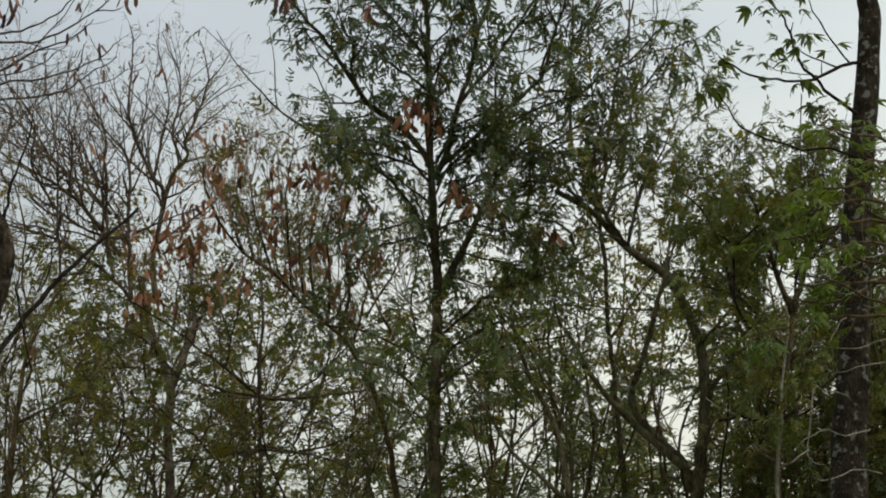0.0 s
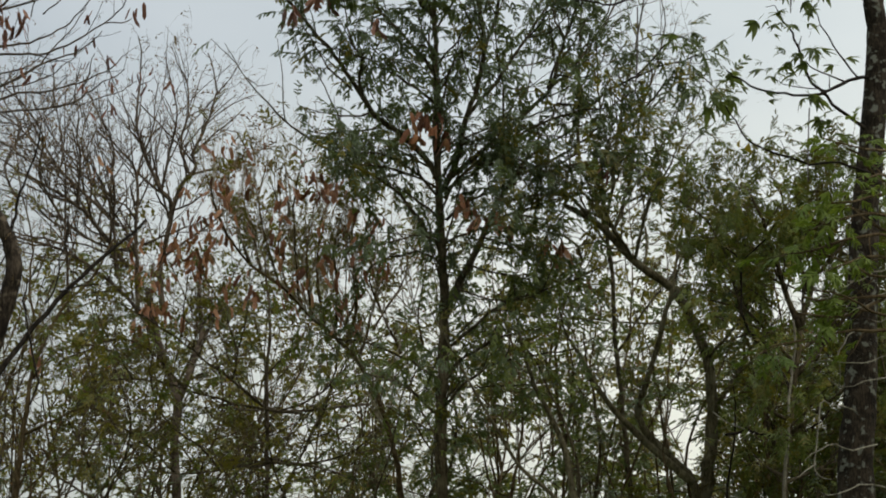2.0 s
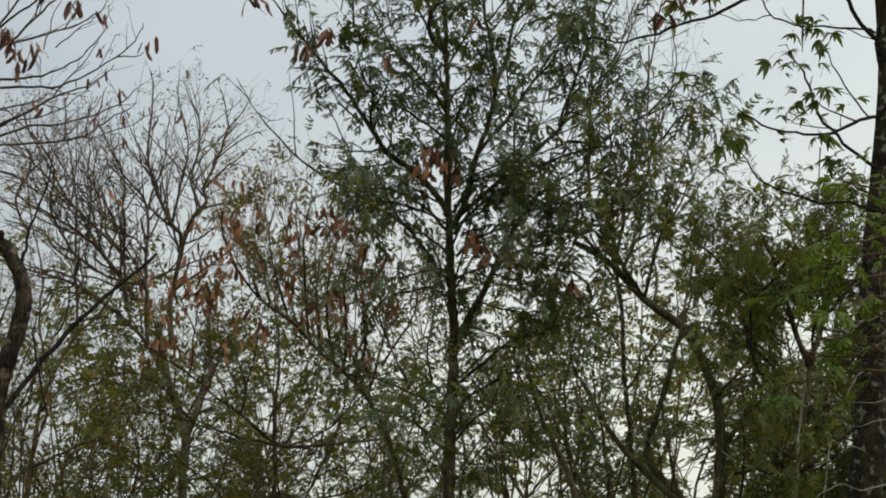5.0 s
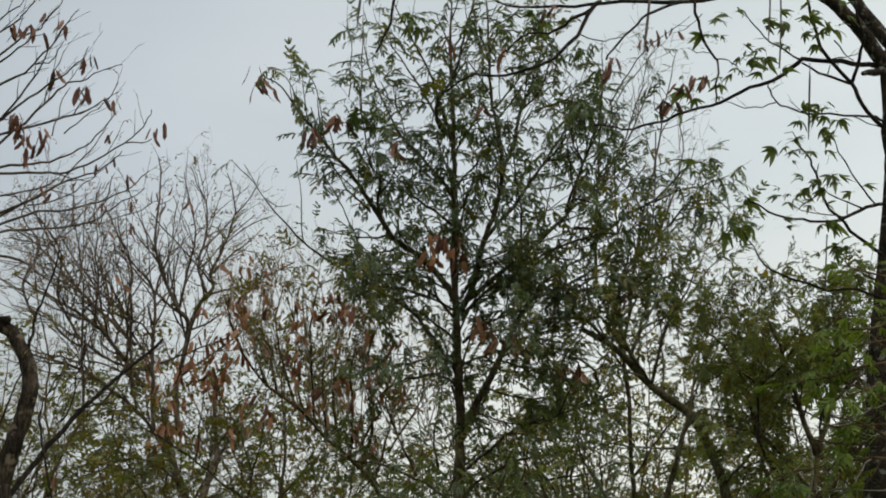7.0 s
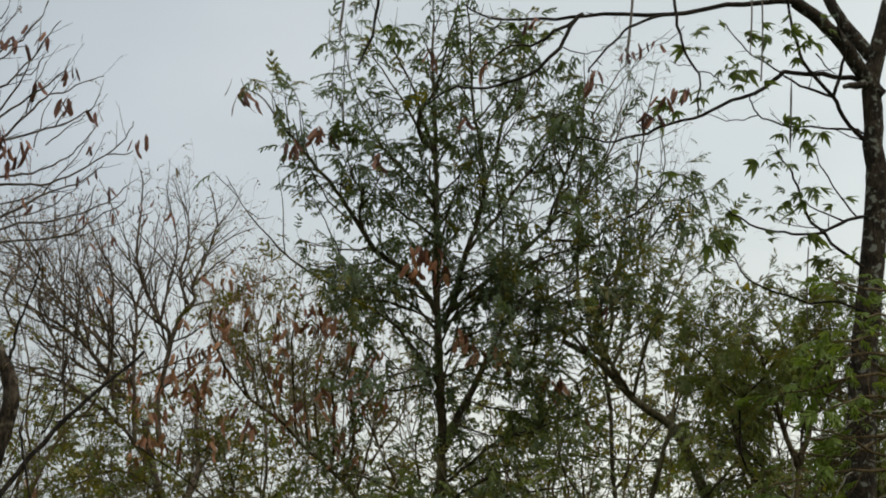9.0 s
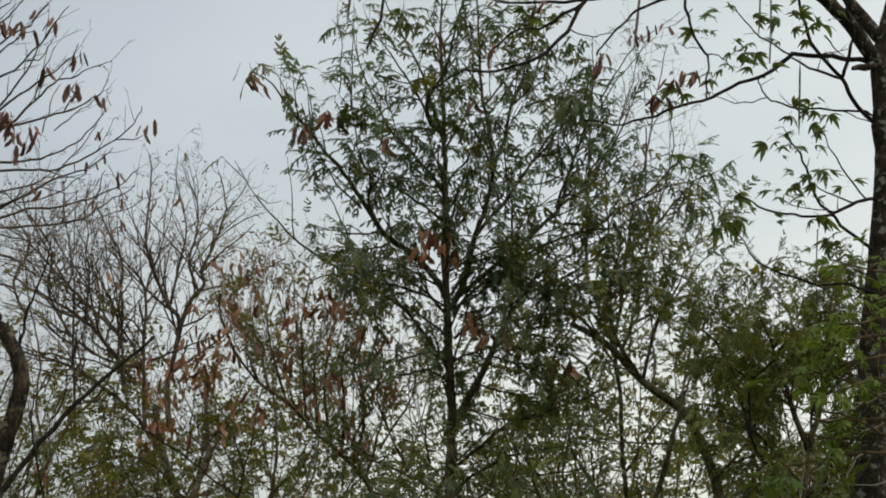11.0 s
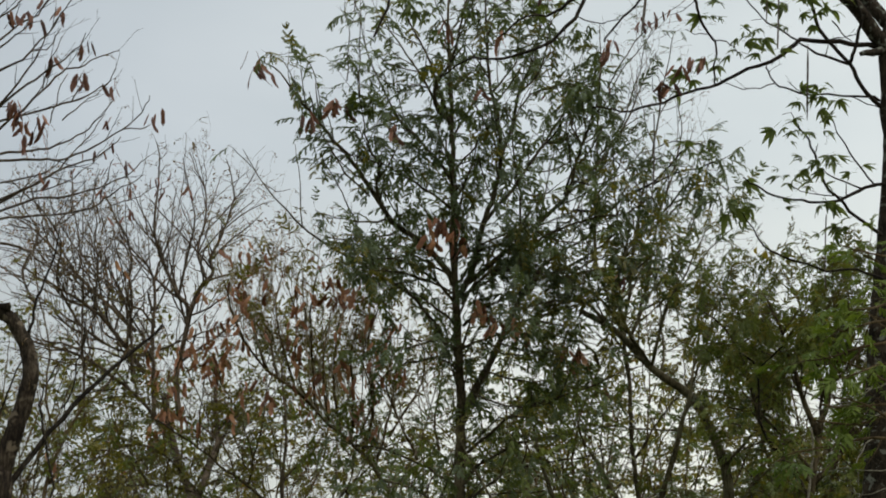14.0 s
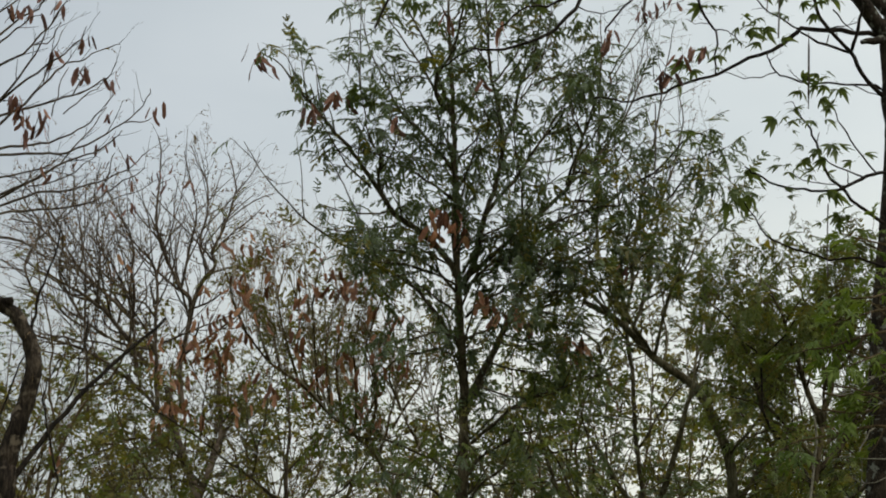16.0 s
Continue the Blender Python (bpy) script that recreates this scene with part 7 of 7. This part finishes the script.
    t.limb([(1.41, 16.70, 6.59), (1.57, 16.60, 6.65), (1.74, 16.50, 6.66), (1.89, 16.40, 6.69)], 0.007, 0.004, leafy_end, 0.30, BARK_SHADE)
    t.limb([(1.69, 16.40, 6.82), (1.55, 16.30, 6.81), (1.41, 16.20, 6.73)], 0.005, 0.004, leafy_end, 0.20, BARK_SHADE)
    t.limb([(0.99, 16.60, 6.78), (1.12, 16.60, 6.92), (1.23, 16.60, 7.10), (1.27, 16.60, 7.31), (1.24, 16.60, 7.56)], 0.006, 0.002, None, 0, BARK_BROWN)
    t.limb([(1.05, 16.40, 7.26), (1.15, 16.36, 7.43), (1.26, 16.32, 7.60), (1.39, 16.28, 7.74), (1.54, 16.24, 7.83), (1.66, 16.20, 7.92)], 0.006, 0.002, None, 0, BARK_BROWN)
    t.limb([(0.96, 16.50, 6.13), (0.97, 16.47, 6.34), (0.96, 16.43, 6.64), (0.97, 16.40, 6.94)], 0.006, 0.002, None, 0, BARK_BROWN)
    for p in [(1.28, 16.30, 7.76), (1.32, 16.30, 7.81), (1.41, 16.30, 7.84), (1.48, 16.30, 7.85), (1.51, 16.30, 7.86), (1.02, 16.30, 7.67), (1.03, 16.30, 7.61), (1.04, 16.30, 7.55), (1.07, 16.30, 7.23), (0.55, 16.30, 7.20), (0.58, 16.30, 7.18), (0.60, 16.30, 7.15)]:
        hang_pods(t, p, 1, 0.7, 0.02)
    grow([(0.49, 17.00, 6.08), (0.54, 17.10, 6.38), (0.61, 17.20, 6.64), (0.65, 17.30, 6.90), (0.70, 17.40, 7.12)], 0.009, 0.003)
    return t.finish()


def straight_stems():
    random.seed(95)
    t = Tree("thin_tree", (-1.45, 18.4, 0), "thin upright tree with level side branches and olive leaves", BARK_GREY)
    few = {"key": "olive", "per_m": 11, "size": 0.75, "from": 0.1, "sag": 0.2, "mixed": (0.3, "mid_fine")}
    side = [
        {"per_m": 4, "length": 0.55, "angle": 55, "up": 0.1, "rise": 0.0, "wander": 0.18, "r": 0.006, "tip": False},
        {"per_m": 6, "length": 0.28, "angle": 48, "up": 0.0, "rise": 0.0, "wander": 0.2, "r": 0.0034, "leaf": few},
    ]
    stem = t.stem("trunk", [(-1.45, 18.4, -0.05), (-1.43, 18.4, 1.6)] + [(-1.47, 18.40, 3.37), (-1.48, 18.40, 3.92), (-1.49, 18.40, 4.57), (-1.48, 18.40, 5.04), (-1.53, 18.40, 5.47), (-1.51, 18.40, 5.80)], 0.045, 0.006, 8)
    t.dress(stem, 0.02, 0.006, side, 0.5, 1.0)
    def grow(pts, r0, r1):
        t.limb(pts, r0, r1, side, 0.15)

    grow([(-0.66, 18.40, 4.33), (-1.03, 18.32, 4.27), (-1.43, 18.24, 4.24), (-1.74, 18.16, 4.26), (-2.06, 18.08, 4.41), (-2.32, 18.00, 4.51)], 0.012, 0.004)
    grow([(-1.38, 18.40, 4.26), (-1.58, 18.35, 4.33), (-1.72, 18.30, 4.51), (-1.74, 18.25, 4.73), (-1.71, 18.20, 4.91)], 0.01, 0.004)
    grow([(-1.48, 18.40, 3.88), (-1.20, 18.23, 3.81), (-0.98, 18.07, 3.76), (-0.73, 17.90, 3.64)], 0.012, 0.005)
    grow([(-1.48, 18.40, 3.83), (-1.68, 18.60, 3.83), (-1.94, 18.80, 3.93)], 0.01, 0.004)
    grow([(-1.49, 18.40, 4.57), (-1.25, 18.20, 4.77), (-1.11, 18.00, 4.97)], 0.009, 0.003)
    tangle = [
        {"per_m": 7, "length": 0.6, "angle": 55, "up": 0.05, "rise": 0.0, "wander": 0.24, "r": 0.006, "tip": False, "leaf": dict(few, per_m=4)},
        {"per_m": 8, "length": 0.3, "angle": 50, "up": 0.0, "rise": -0.01, "wander": 0.26, "r": 0.0036, "leaf": dict(few, per_m=12, flat=0.4)},
    ]
    t.limb([(-1.19, 18.20, 4.22), (-1.38, 18.03, 4.21), (-1.59, 17.87, 4.22), (-1.93, 17.70, 4.29), (-2.18, 17.53, 4.35), (-2.42, 17.37, 4.36), (-2.74, 17.20, 4.31)], 0.013, 0.004, tangle, 0.15, BARK_DULL)
    t.limb([(-1.47, 18.00, 4.23), (-1.73, 17.80, 4.43), (-1.93, 17.60, 4.56), (-2.13, 17.40, 4.70), (-2.33, 17.20, 4.80), (-2.52, 17.00, 4.89), (-2.66, 16.80, 4.89)], 0.012, 0.004, tangle, 0.15, BARK_DULL)
    t.limb([(-1.74, 18.00, 4.46), (-1.69, 17.90, 4.65), (-1.75, 17.80, 4.86), (-1.82, 17.70, 5.03), (-1.95, 17.60, 5.23)], 0.009, 0.004, tangle, 0.15, BARK_DULL)
    t.limb([(-1.71, 18.00, 4.67), (-1.64, 17.93, 4.89), (-1.61, 17.87, 5.15), (-1.54, 17.80, 5.37)], 0.008, 0.004, tangle, 0.15, BARK_DULL)
    t.limb([(-1.15, 18.00, 3.78), (-1.53, 17.75, 3.76), (-1.77, 17.50, 3.68), (-2.04, 17.25, 3.62), (-2.27, 17.00, 3.64)], 0.013, 0.004, tangle, 0.15, BARK_DULL)
    t.limb([(-2.01, 17.60, 4.27), (-2.17, 17.44, 4.44), (-2.33, 17.28, 4.59), (-2.51, 17.12, 4.63), (-2.72, 16.96, 4.53), (-2.94, 16.80, 4.38)], 0.009, 0.004, tangle, 0.15, BARK_DULL)
    t.limb([(-2.12, 17.50, 3.66), (-2.31, 17.27, 3.84), (-2.49, 17.03, 3.96), (-2.71, 16.80, 3.97)], 0.010, 0.004, tangle, 0.15, BARK_DULL)
    t.limb([(-1.78, 17.60, 3.69), (-1.94, 17.48, 3.87), (-2.11, 17.36, 3.97), (-2.23, 17.24, 4.14), (-2.28, 17.12, 4.39), (-2.23, 17.00, 4.58)], 0.009, 0.004, tangle, 0.15, BARK_DULL)
    t.limb([(-2.72, 17.20, 3.64), (-2.80, 17.12, 3.83), (-2.88, 17.05, 4.03), (-2.84, 16.97, 4.28), (-2.92, 16.90, 4.48)], 0.008, 0.004, tangle, 0.15, BARK_DULL)
    t.limb([(-2.45, 17.40, 4.37), (-2.55, 17.30, 4.55), (-2.65, 17.20, 4.71), (-2.71, 17.10, 4.86), (-2.65, 17.00, 5.06)], 0.008, 0.004, tangle, 0.15, BARK_DULL)
    t.limb([(-1.39, 18.20, 4.23), (-1.11, 18.05, 4.31), (-0.84, 17.90, 4.52), (-0.66, 17.75, 4.72), (-0.38, 17.60, 4.78)], 0.010, 0.004, tangle, 0.15, BARK_DULL)
    t.limb([(-1.16, 18.20, 3.81), (-0.84, 18.07, 3.86), (-0.57, 17.93, 4.03), (-0.30, 17.80, 4.08)], 0.010, 0.004, tangle, 0.15, BARK_DULL)
    return t.finish()


def side_stem():
    random.seed(97)
    t = Tree("slender_tree", (-3.25, 17.4, 0), "slender tree with olive bark and thin leaning stem", BARK_BROWN)
    few = {"key": "olive", "per_m": 9, "size": 0.75, "from": 0.1, "sag": 0.2, "mixed": (0.4, "rust")}
    side = [
        {"per_m": 5, "length": 0.6, "angle": 45, "up": 0.15, "rise": 0.02, "wander": 0.16, "r": 0.006, "tip": False},
        {"per_m": 6, "length": 0.28, "angle": 45, "up": 0.0, "rise": 0.0, "wander": 0.2, "r": 0.0034, "leaf": few},
    ]
    stem = t.stem("trunk", [(-3.25, 17.4, -0.05), (-3.23, 17.4, 1.6)] + [(-3.31, 17.40, 3.28), (-3.28, 17.40, 3.88), (-3.24, 17.40, 4.32), (-3.16, 17.40, 4.63), (-3.00, 17.40, 4.94), (-2.79, 17.40, 5.17), (-2.63, 17.40, 5.48)], 0.05, 0.008, 8)
    t.dress(stem, 0.02, 0.008, side, 0.55, 1.0)
    for pts in ([(-3.16, 17.40, 4.63), (-3.27, 17.40, 5.03), (-3.27, 17.40, 5.48), (-3.39, 17.40, 5.94), (-3.46, 17.40, 6.40)], [(-3.22, 17.40, 4.37), (-3.06, 17.53, 4.61), (-2.82, 17.67, 4.68), (-2.52, 17.80, 4.61)], [(-3.27, 17.40, 3.93), (-2.99, 17.27, 4.04), (-2.76, 17.13, 4.11), (-2.48, 17.00, 4.00)]):
        t.limb(pts, 0.011, 0.004, side, 0.15)
    return t.finish()


# ------------------------------------------------------------------ thicket behind
def thicket_tree(x, y, height, width, key, other, dense, seed, wood, label):
    random.seed(seed)
    t = Tree("thicket_tree", (x, y, 0), label, wood, group="thicket behind the front trees")
    size = 0.85 if y < 18.5 else 1.05
    many = (17 if y < 18.5 else 12) * dense
    if y > 25:
        size, many = 1.2, 17 * dense
    leaf = {"key": key, "per_m": many, "size": size, "from": 0.1, "sag": 0.15, "flat": 0.25, "mixed": (0.35, other)}
    side = [
        {"per_m": 4.2, "length": 0.85, "angle": 62, "up": 0.0, "rise": -0.01, "wander": 0.26, "r": 0.0065, "end": 0.45, "leaf": leaf},
        {"per_m": 4.5, "length": 0.32, "angle": 52, "up": 0.0, "rise": -0.02, "wander": 0.26, "r": 0.0026, "leaf": dict(leaf, per_m=many * 1.5)},
    ]
    fork = Vector((x + rnd(-0.1, 0.1), y, height * rnd(0.28, 0.4)))
    t.stem("trunk", [(x, y, -0.05), (x + rnd(-0.1, 0.1), y, height * 0.25), tuple(fork)], 0.085, 0.05, 8)
    stems = 4
    for i in range(stems):
        a = 2.4 * i + rnd(-0.4, 0.4)
        reach = width * 0.85 * math.sqrt((i + 0.7) / stems)
        h = height * (0.97 - 0.42 * (i / stems) ** 1.5 - rnd(0, 0.08))
        tip = Vector((x + math.cos(a) * reach, y + math.sin(a) * reach, h))
        out = Vector((math.cos(a), math.sin(a), 0)) * reach
        low = fork.lerp(tip, 0.33) + out * 0.22 + Vector((rnd(-0.25, 0.25), rnd(-0.2, 0.2), rnd(-0.2, 0.1)))
        high = fork.lerp(tip, 0.7) + out * 0.16 + Vector((rnd(-0.3, 0.3), rnd(-0.2, 0.2), rnd(-0.15, 0.15)))
        t.limb([tuple(fork), tuple(low), tuple(high), tuple(tip)], 0.024, 0.006, side, 0.12)
    return t.finish()


def half_bare_tree(x, y, height, width, leaves, seed, wood):
    random.seed(seed)
    t = Tree("half_bare_tree", (x, y, 0), "half-bare twiggy tree with sparse small olive and rusty leaves", wood, group="half-bare trees of the thicket")
    leaf = {"key": "far_olive", "per_m": leaves * 0.8, "size": 0.9, "from": 0.15, "sag": 0.3, "flat": 0.5, "mixed": (0.5, "rust")}
    side = [
        {"per_m": 6.5, "length": 0.9, "angle": 50, "up": 0.12, "rise": 0.02, "wander": 0.24, "r": 0.010, "taper": 0.15, "end": 0.5},
        {"per_m": 5, "length": 0.45, "angle": 46, "up": 0.06, "rise": 0.01, "wander": 0.24, "r": 0.005, "leaf": leaf},
        {"per_m": 3.5, "length": 0.2, "angle": 42, "up": 0.05, "rise": 0.01, "wander": 0.2, "r": 0.0035, "leaf": leaf},
    ]
    fork = Vector((x + rnd(-0.1, 0.1), y, height * rnd(0.3, 0.42)))
    t.stem("trunk", [(x, y, -0.05), (x + rnd(-0.1, 0.1), y, height * 0.2), tuple(fork)], 0.09, 0.05, 8)
    for i in range(4):
        a = 2.4 * i + rnd(-0.5, 0.5)
        reach = width * 0.8 * math.sqrt((i + 0.7) / 4)
        tip = Vector((x + math.cos(a) * reach, y + math.sin(a) * reach, height * (1.0 - 0.2 * (i / 4) ** 2 - rnd(0.08, 0.2))))
        low, high = (fork.lerp(tip, k) + Vector((rnd(-0.45, 0.45), rnd(-0.4, 0.4), rnd(-0.2, 0.1))) for k in (0.35, 0.7))
        t.limb([tuple(fork), tuple(low), tuple(high), tuple(tip)], 0.016, 0.005, side, 0.45)
    return t.finish()


HALF_BARE = (
    # x, y, height, width, leaves a metre of twig
    (-4.7, 20.8, 7.2, 2.8, 6),
    (-3.9, 22.6, 6.8, 2.8, 8),
    (-2.6, 23.0, 6.6, 2.8, 8),
    (-4.1, 18.0, 6.1, 2.4, 4),
    (-3.4, 21.6, 7.3, 2.8, 6),
    (-2.9, 19.6, 6.4, 2.2, 4),
    (-3.2, 19.9, 6.5, 2.2, 3),
    (-2.5, 20.2, 6.9, 2.2, 3),
    (-4.2, 22.4, 7.4, 2.8, 6),
    (-2.2, 21.0, 6.9, 2.6, 8),
    (-1.1, 21.8, 6.9, 2.6, 7),
    (-1.4, 18.6, 6.0, 1.7, 5),
    (0.2, 21.4, 7.0, 2.6, 9),
    (1.0, 21.0, 7.3, 2.2, 6),
    (2.75, 19.6, 6.2, 1.8, 6),
    (0.9, 19.0, 6.3, 2.0, 10),
    (3.2, 20.4, 6.4, 2.2, 7),
    (2.95, 17.4, 5.3, 1.4, 12),
    (3.3, 17.9, 6.0, 1.6, 7),
)
for i, (x, y, h, w, n) in enumerate(HALF_BARE):
    half_bare_tree(x, y, h, w, n, 200 + i, BARK_DULL if i % 3 else BARK_BROWN)

THICKET = [
    # x, y, height, width, leaf, other leaf, density
    (-1.6, 17.7, 4.4, 1.6, "olive", "mid_fine", 0.25),
    (0.9, 16.8, 4.4, 1.8, "dark_fine", "mid_fine", 0.3),
    (0.5, 17.0, 5.1, 1.5, "dark_fine", "mid_fine", 0.3),
    (0.72, 17.9, 5.8, 1.3, "mid_fine", "dark_fine", 0.55),
    (-5.0, 20.6, 5.4, 2.6, "olive", "mid_fine", 0.15),
    (-3.2, 20.2, 5.2, 2.4, "olive", "dark_fine", 0.12),
    (-1.5, 20.6, 5.2, 2.4, "mid_fine", "olive", 0.35),
    (0.2, 20.1, 5.3, 2.6, "olive", "dark_fine", 0.2),
    (1.15, 20.5, 5.6, 1.7, "dark_fine", "mid_fine", 0.4),
    (3.2, 17.2, 5.8, 2.0, "mid_fine", "dark_fine", 0.70),
    (2.85, 17.0, 5.6, 1.3, "mid_fine", "olive", 0.62),
    (4.4, 18.0, 6.0, 2.4, "dark_fine", "olive", 0.78),
    (4.0, 20.5, 6.3, 2.6, "dark_fine", "olive", 0.39),
]
THICKET += [
    # the far edge of the wood
    (-7.2, 29.0, 9.0, 3.6, "far_dark", "far_olive", 0.8),
    (-5.4, 27.5, 8.0, 3.4, "far_olive", "far_dark", 0.8),
    (-3.6, 29.5, 8.8, 3.6, "far_dark", "far_olive", 0.8),
    (-1.8, 28.0, 8.2, 3.4, "far_olive", "far_dark", 0.8),
    (-0.2, 30.0, 9.0, 3.6, "far_dark", "far_olive", 0.8),
    (1.5, 28.0, 8.6, 3.4, "far_olive", "far_dark", 0.8),
    (2.9, 30.5, 9.0, 3.4, "far_dark", "far_olive", 0.8),
    (4.6, 28.5, 9.0, 3.4, "far_olive", "far_dark", 0.9),
    (6.6, 29.5, 8.4, 3.4, "far_dark", "far_olive", 0.9),
    (-4.4, 24.5, 6.2, 3.2, "dark_fine", "olive", 0.28),
    (-1.9, 24.0, 6.1, 3.2, "dark_fine", "olive", 0.28),
    (0.6, 24.2, 6.3, 3.2, "dark_fine", "olive", 0.3),
    (3.3, 24.6, 6.0, 2.0, "dark_fine", "olive", 0.15),
    (4.8, 24.2, 7.2, 3.2, "dark_fine", "olive", 0.8),
    (3.6, 16.2, 4.5, 2.0, "dark_fine", "olive", 0.70),
    (2.95, 18.6, 4.9, 1.6, "dark_fine", "olive", 0.62),
    (3.0, 15.6, 5.1, 1.4, "mid_fine", "olive", 0.70),
    (2.66, 15.9, 5.2, 1.2, "mid_fine", "dark_fine", 0.55),
    (3.15, 15.5, 4.3, 1.5, "olive", "dark_fine", 0.62),
    (3.7, 15.0, 5.2, 1.6, "olive", "dark_fine", 0.70),
    (3.5, 18.8, 5.2, 2.2, "dark_fine", "olive", 0.78),
    (-1.0, 17.0, 3.9, 1.6, "mid_fine", "olive", 0.25),
    (-2.1, 18.6, 3.8, 1.6, "olive", "mid_fine", 0.15),
    (-0.47, 19.2, 5.7, 1.0, "dark_fine", "olive", 0.6),
    (2.99, 16.5, 6.0, 1.2, "mid_fine", "olive", 0.70),
    (2.67, 16.0, 5.0, 1.1, "mid_fine", "dark_fine", 0.62),
    (2.08, 17.6, 5.4, 1.3, "mid_fine", "olive", 0.47),
    (1.34, 18.2, 4.8, 0.9, "dark_fine", "mid_fine", 0.45),
    (2.11, 16.4, 4.3, 1.2, "mid_fine", "olive", 0.51),
    (3.33, 19.5, 5.8, 1.6, "dark_fine", "olive", 0.78),
    (2.75, 16.8, 4.0, 1.2, "olive", "dark_fine", 0.62),
]
for i, (x, y, h, w, key, other, dense) in enumerate(THICKET):
    tone = "dark green" if key.startswith("dark") else "yellow-green" if key.startswith("mid") else "olive green"
    thicket_tree(x, y, h, w, key, other, dense, 100 + i, BARK_BROWN if i % 2 else BARK_DULL, "bushy tree with small %s leaves in the thicket" % tone)
feathery_tree()
bare_tree()
pod_tree()
crooked_tree()
leaning_tree()
leafy_tree()
bright_sapling()
tall_tree()
slim_tree()
straight_stems()
side_stem()
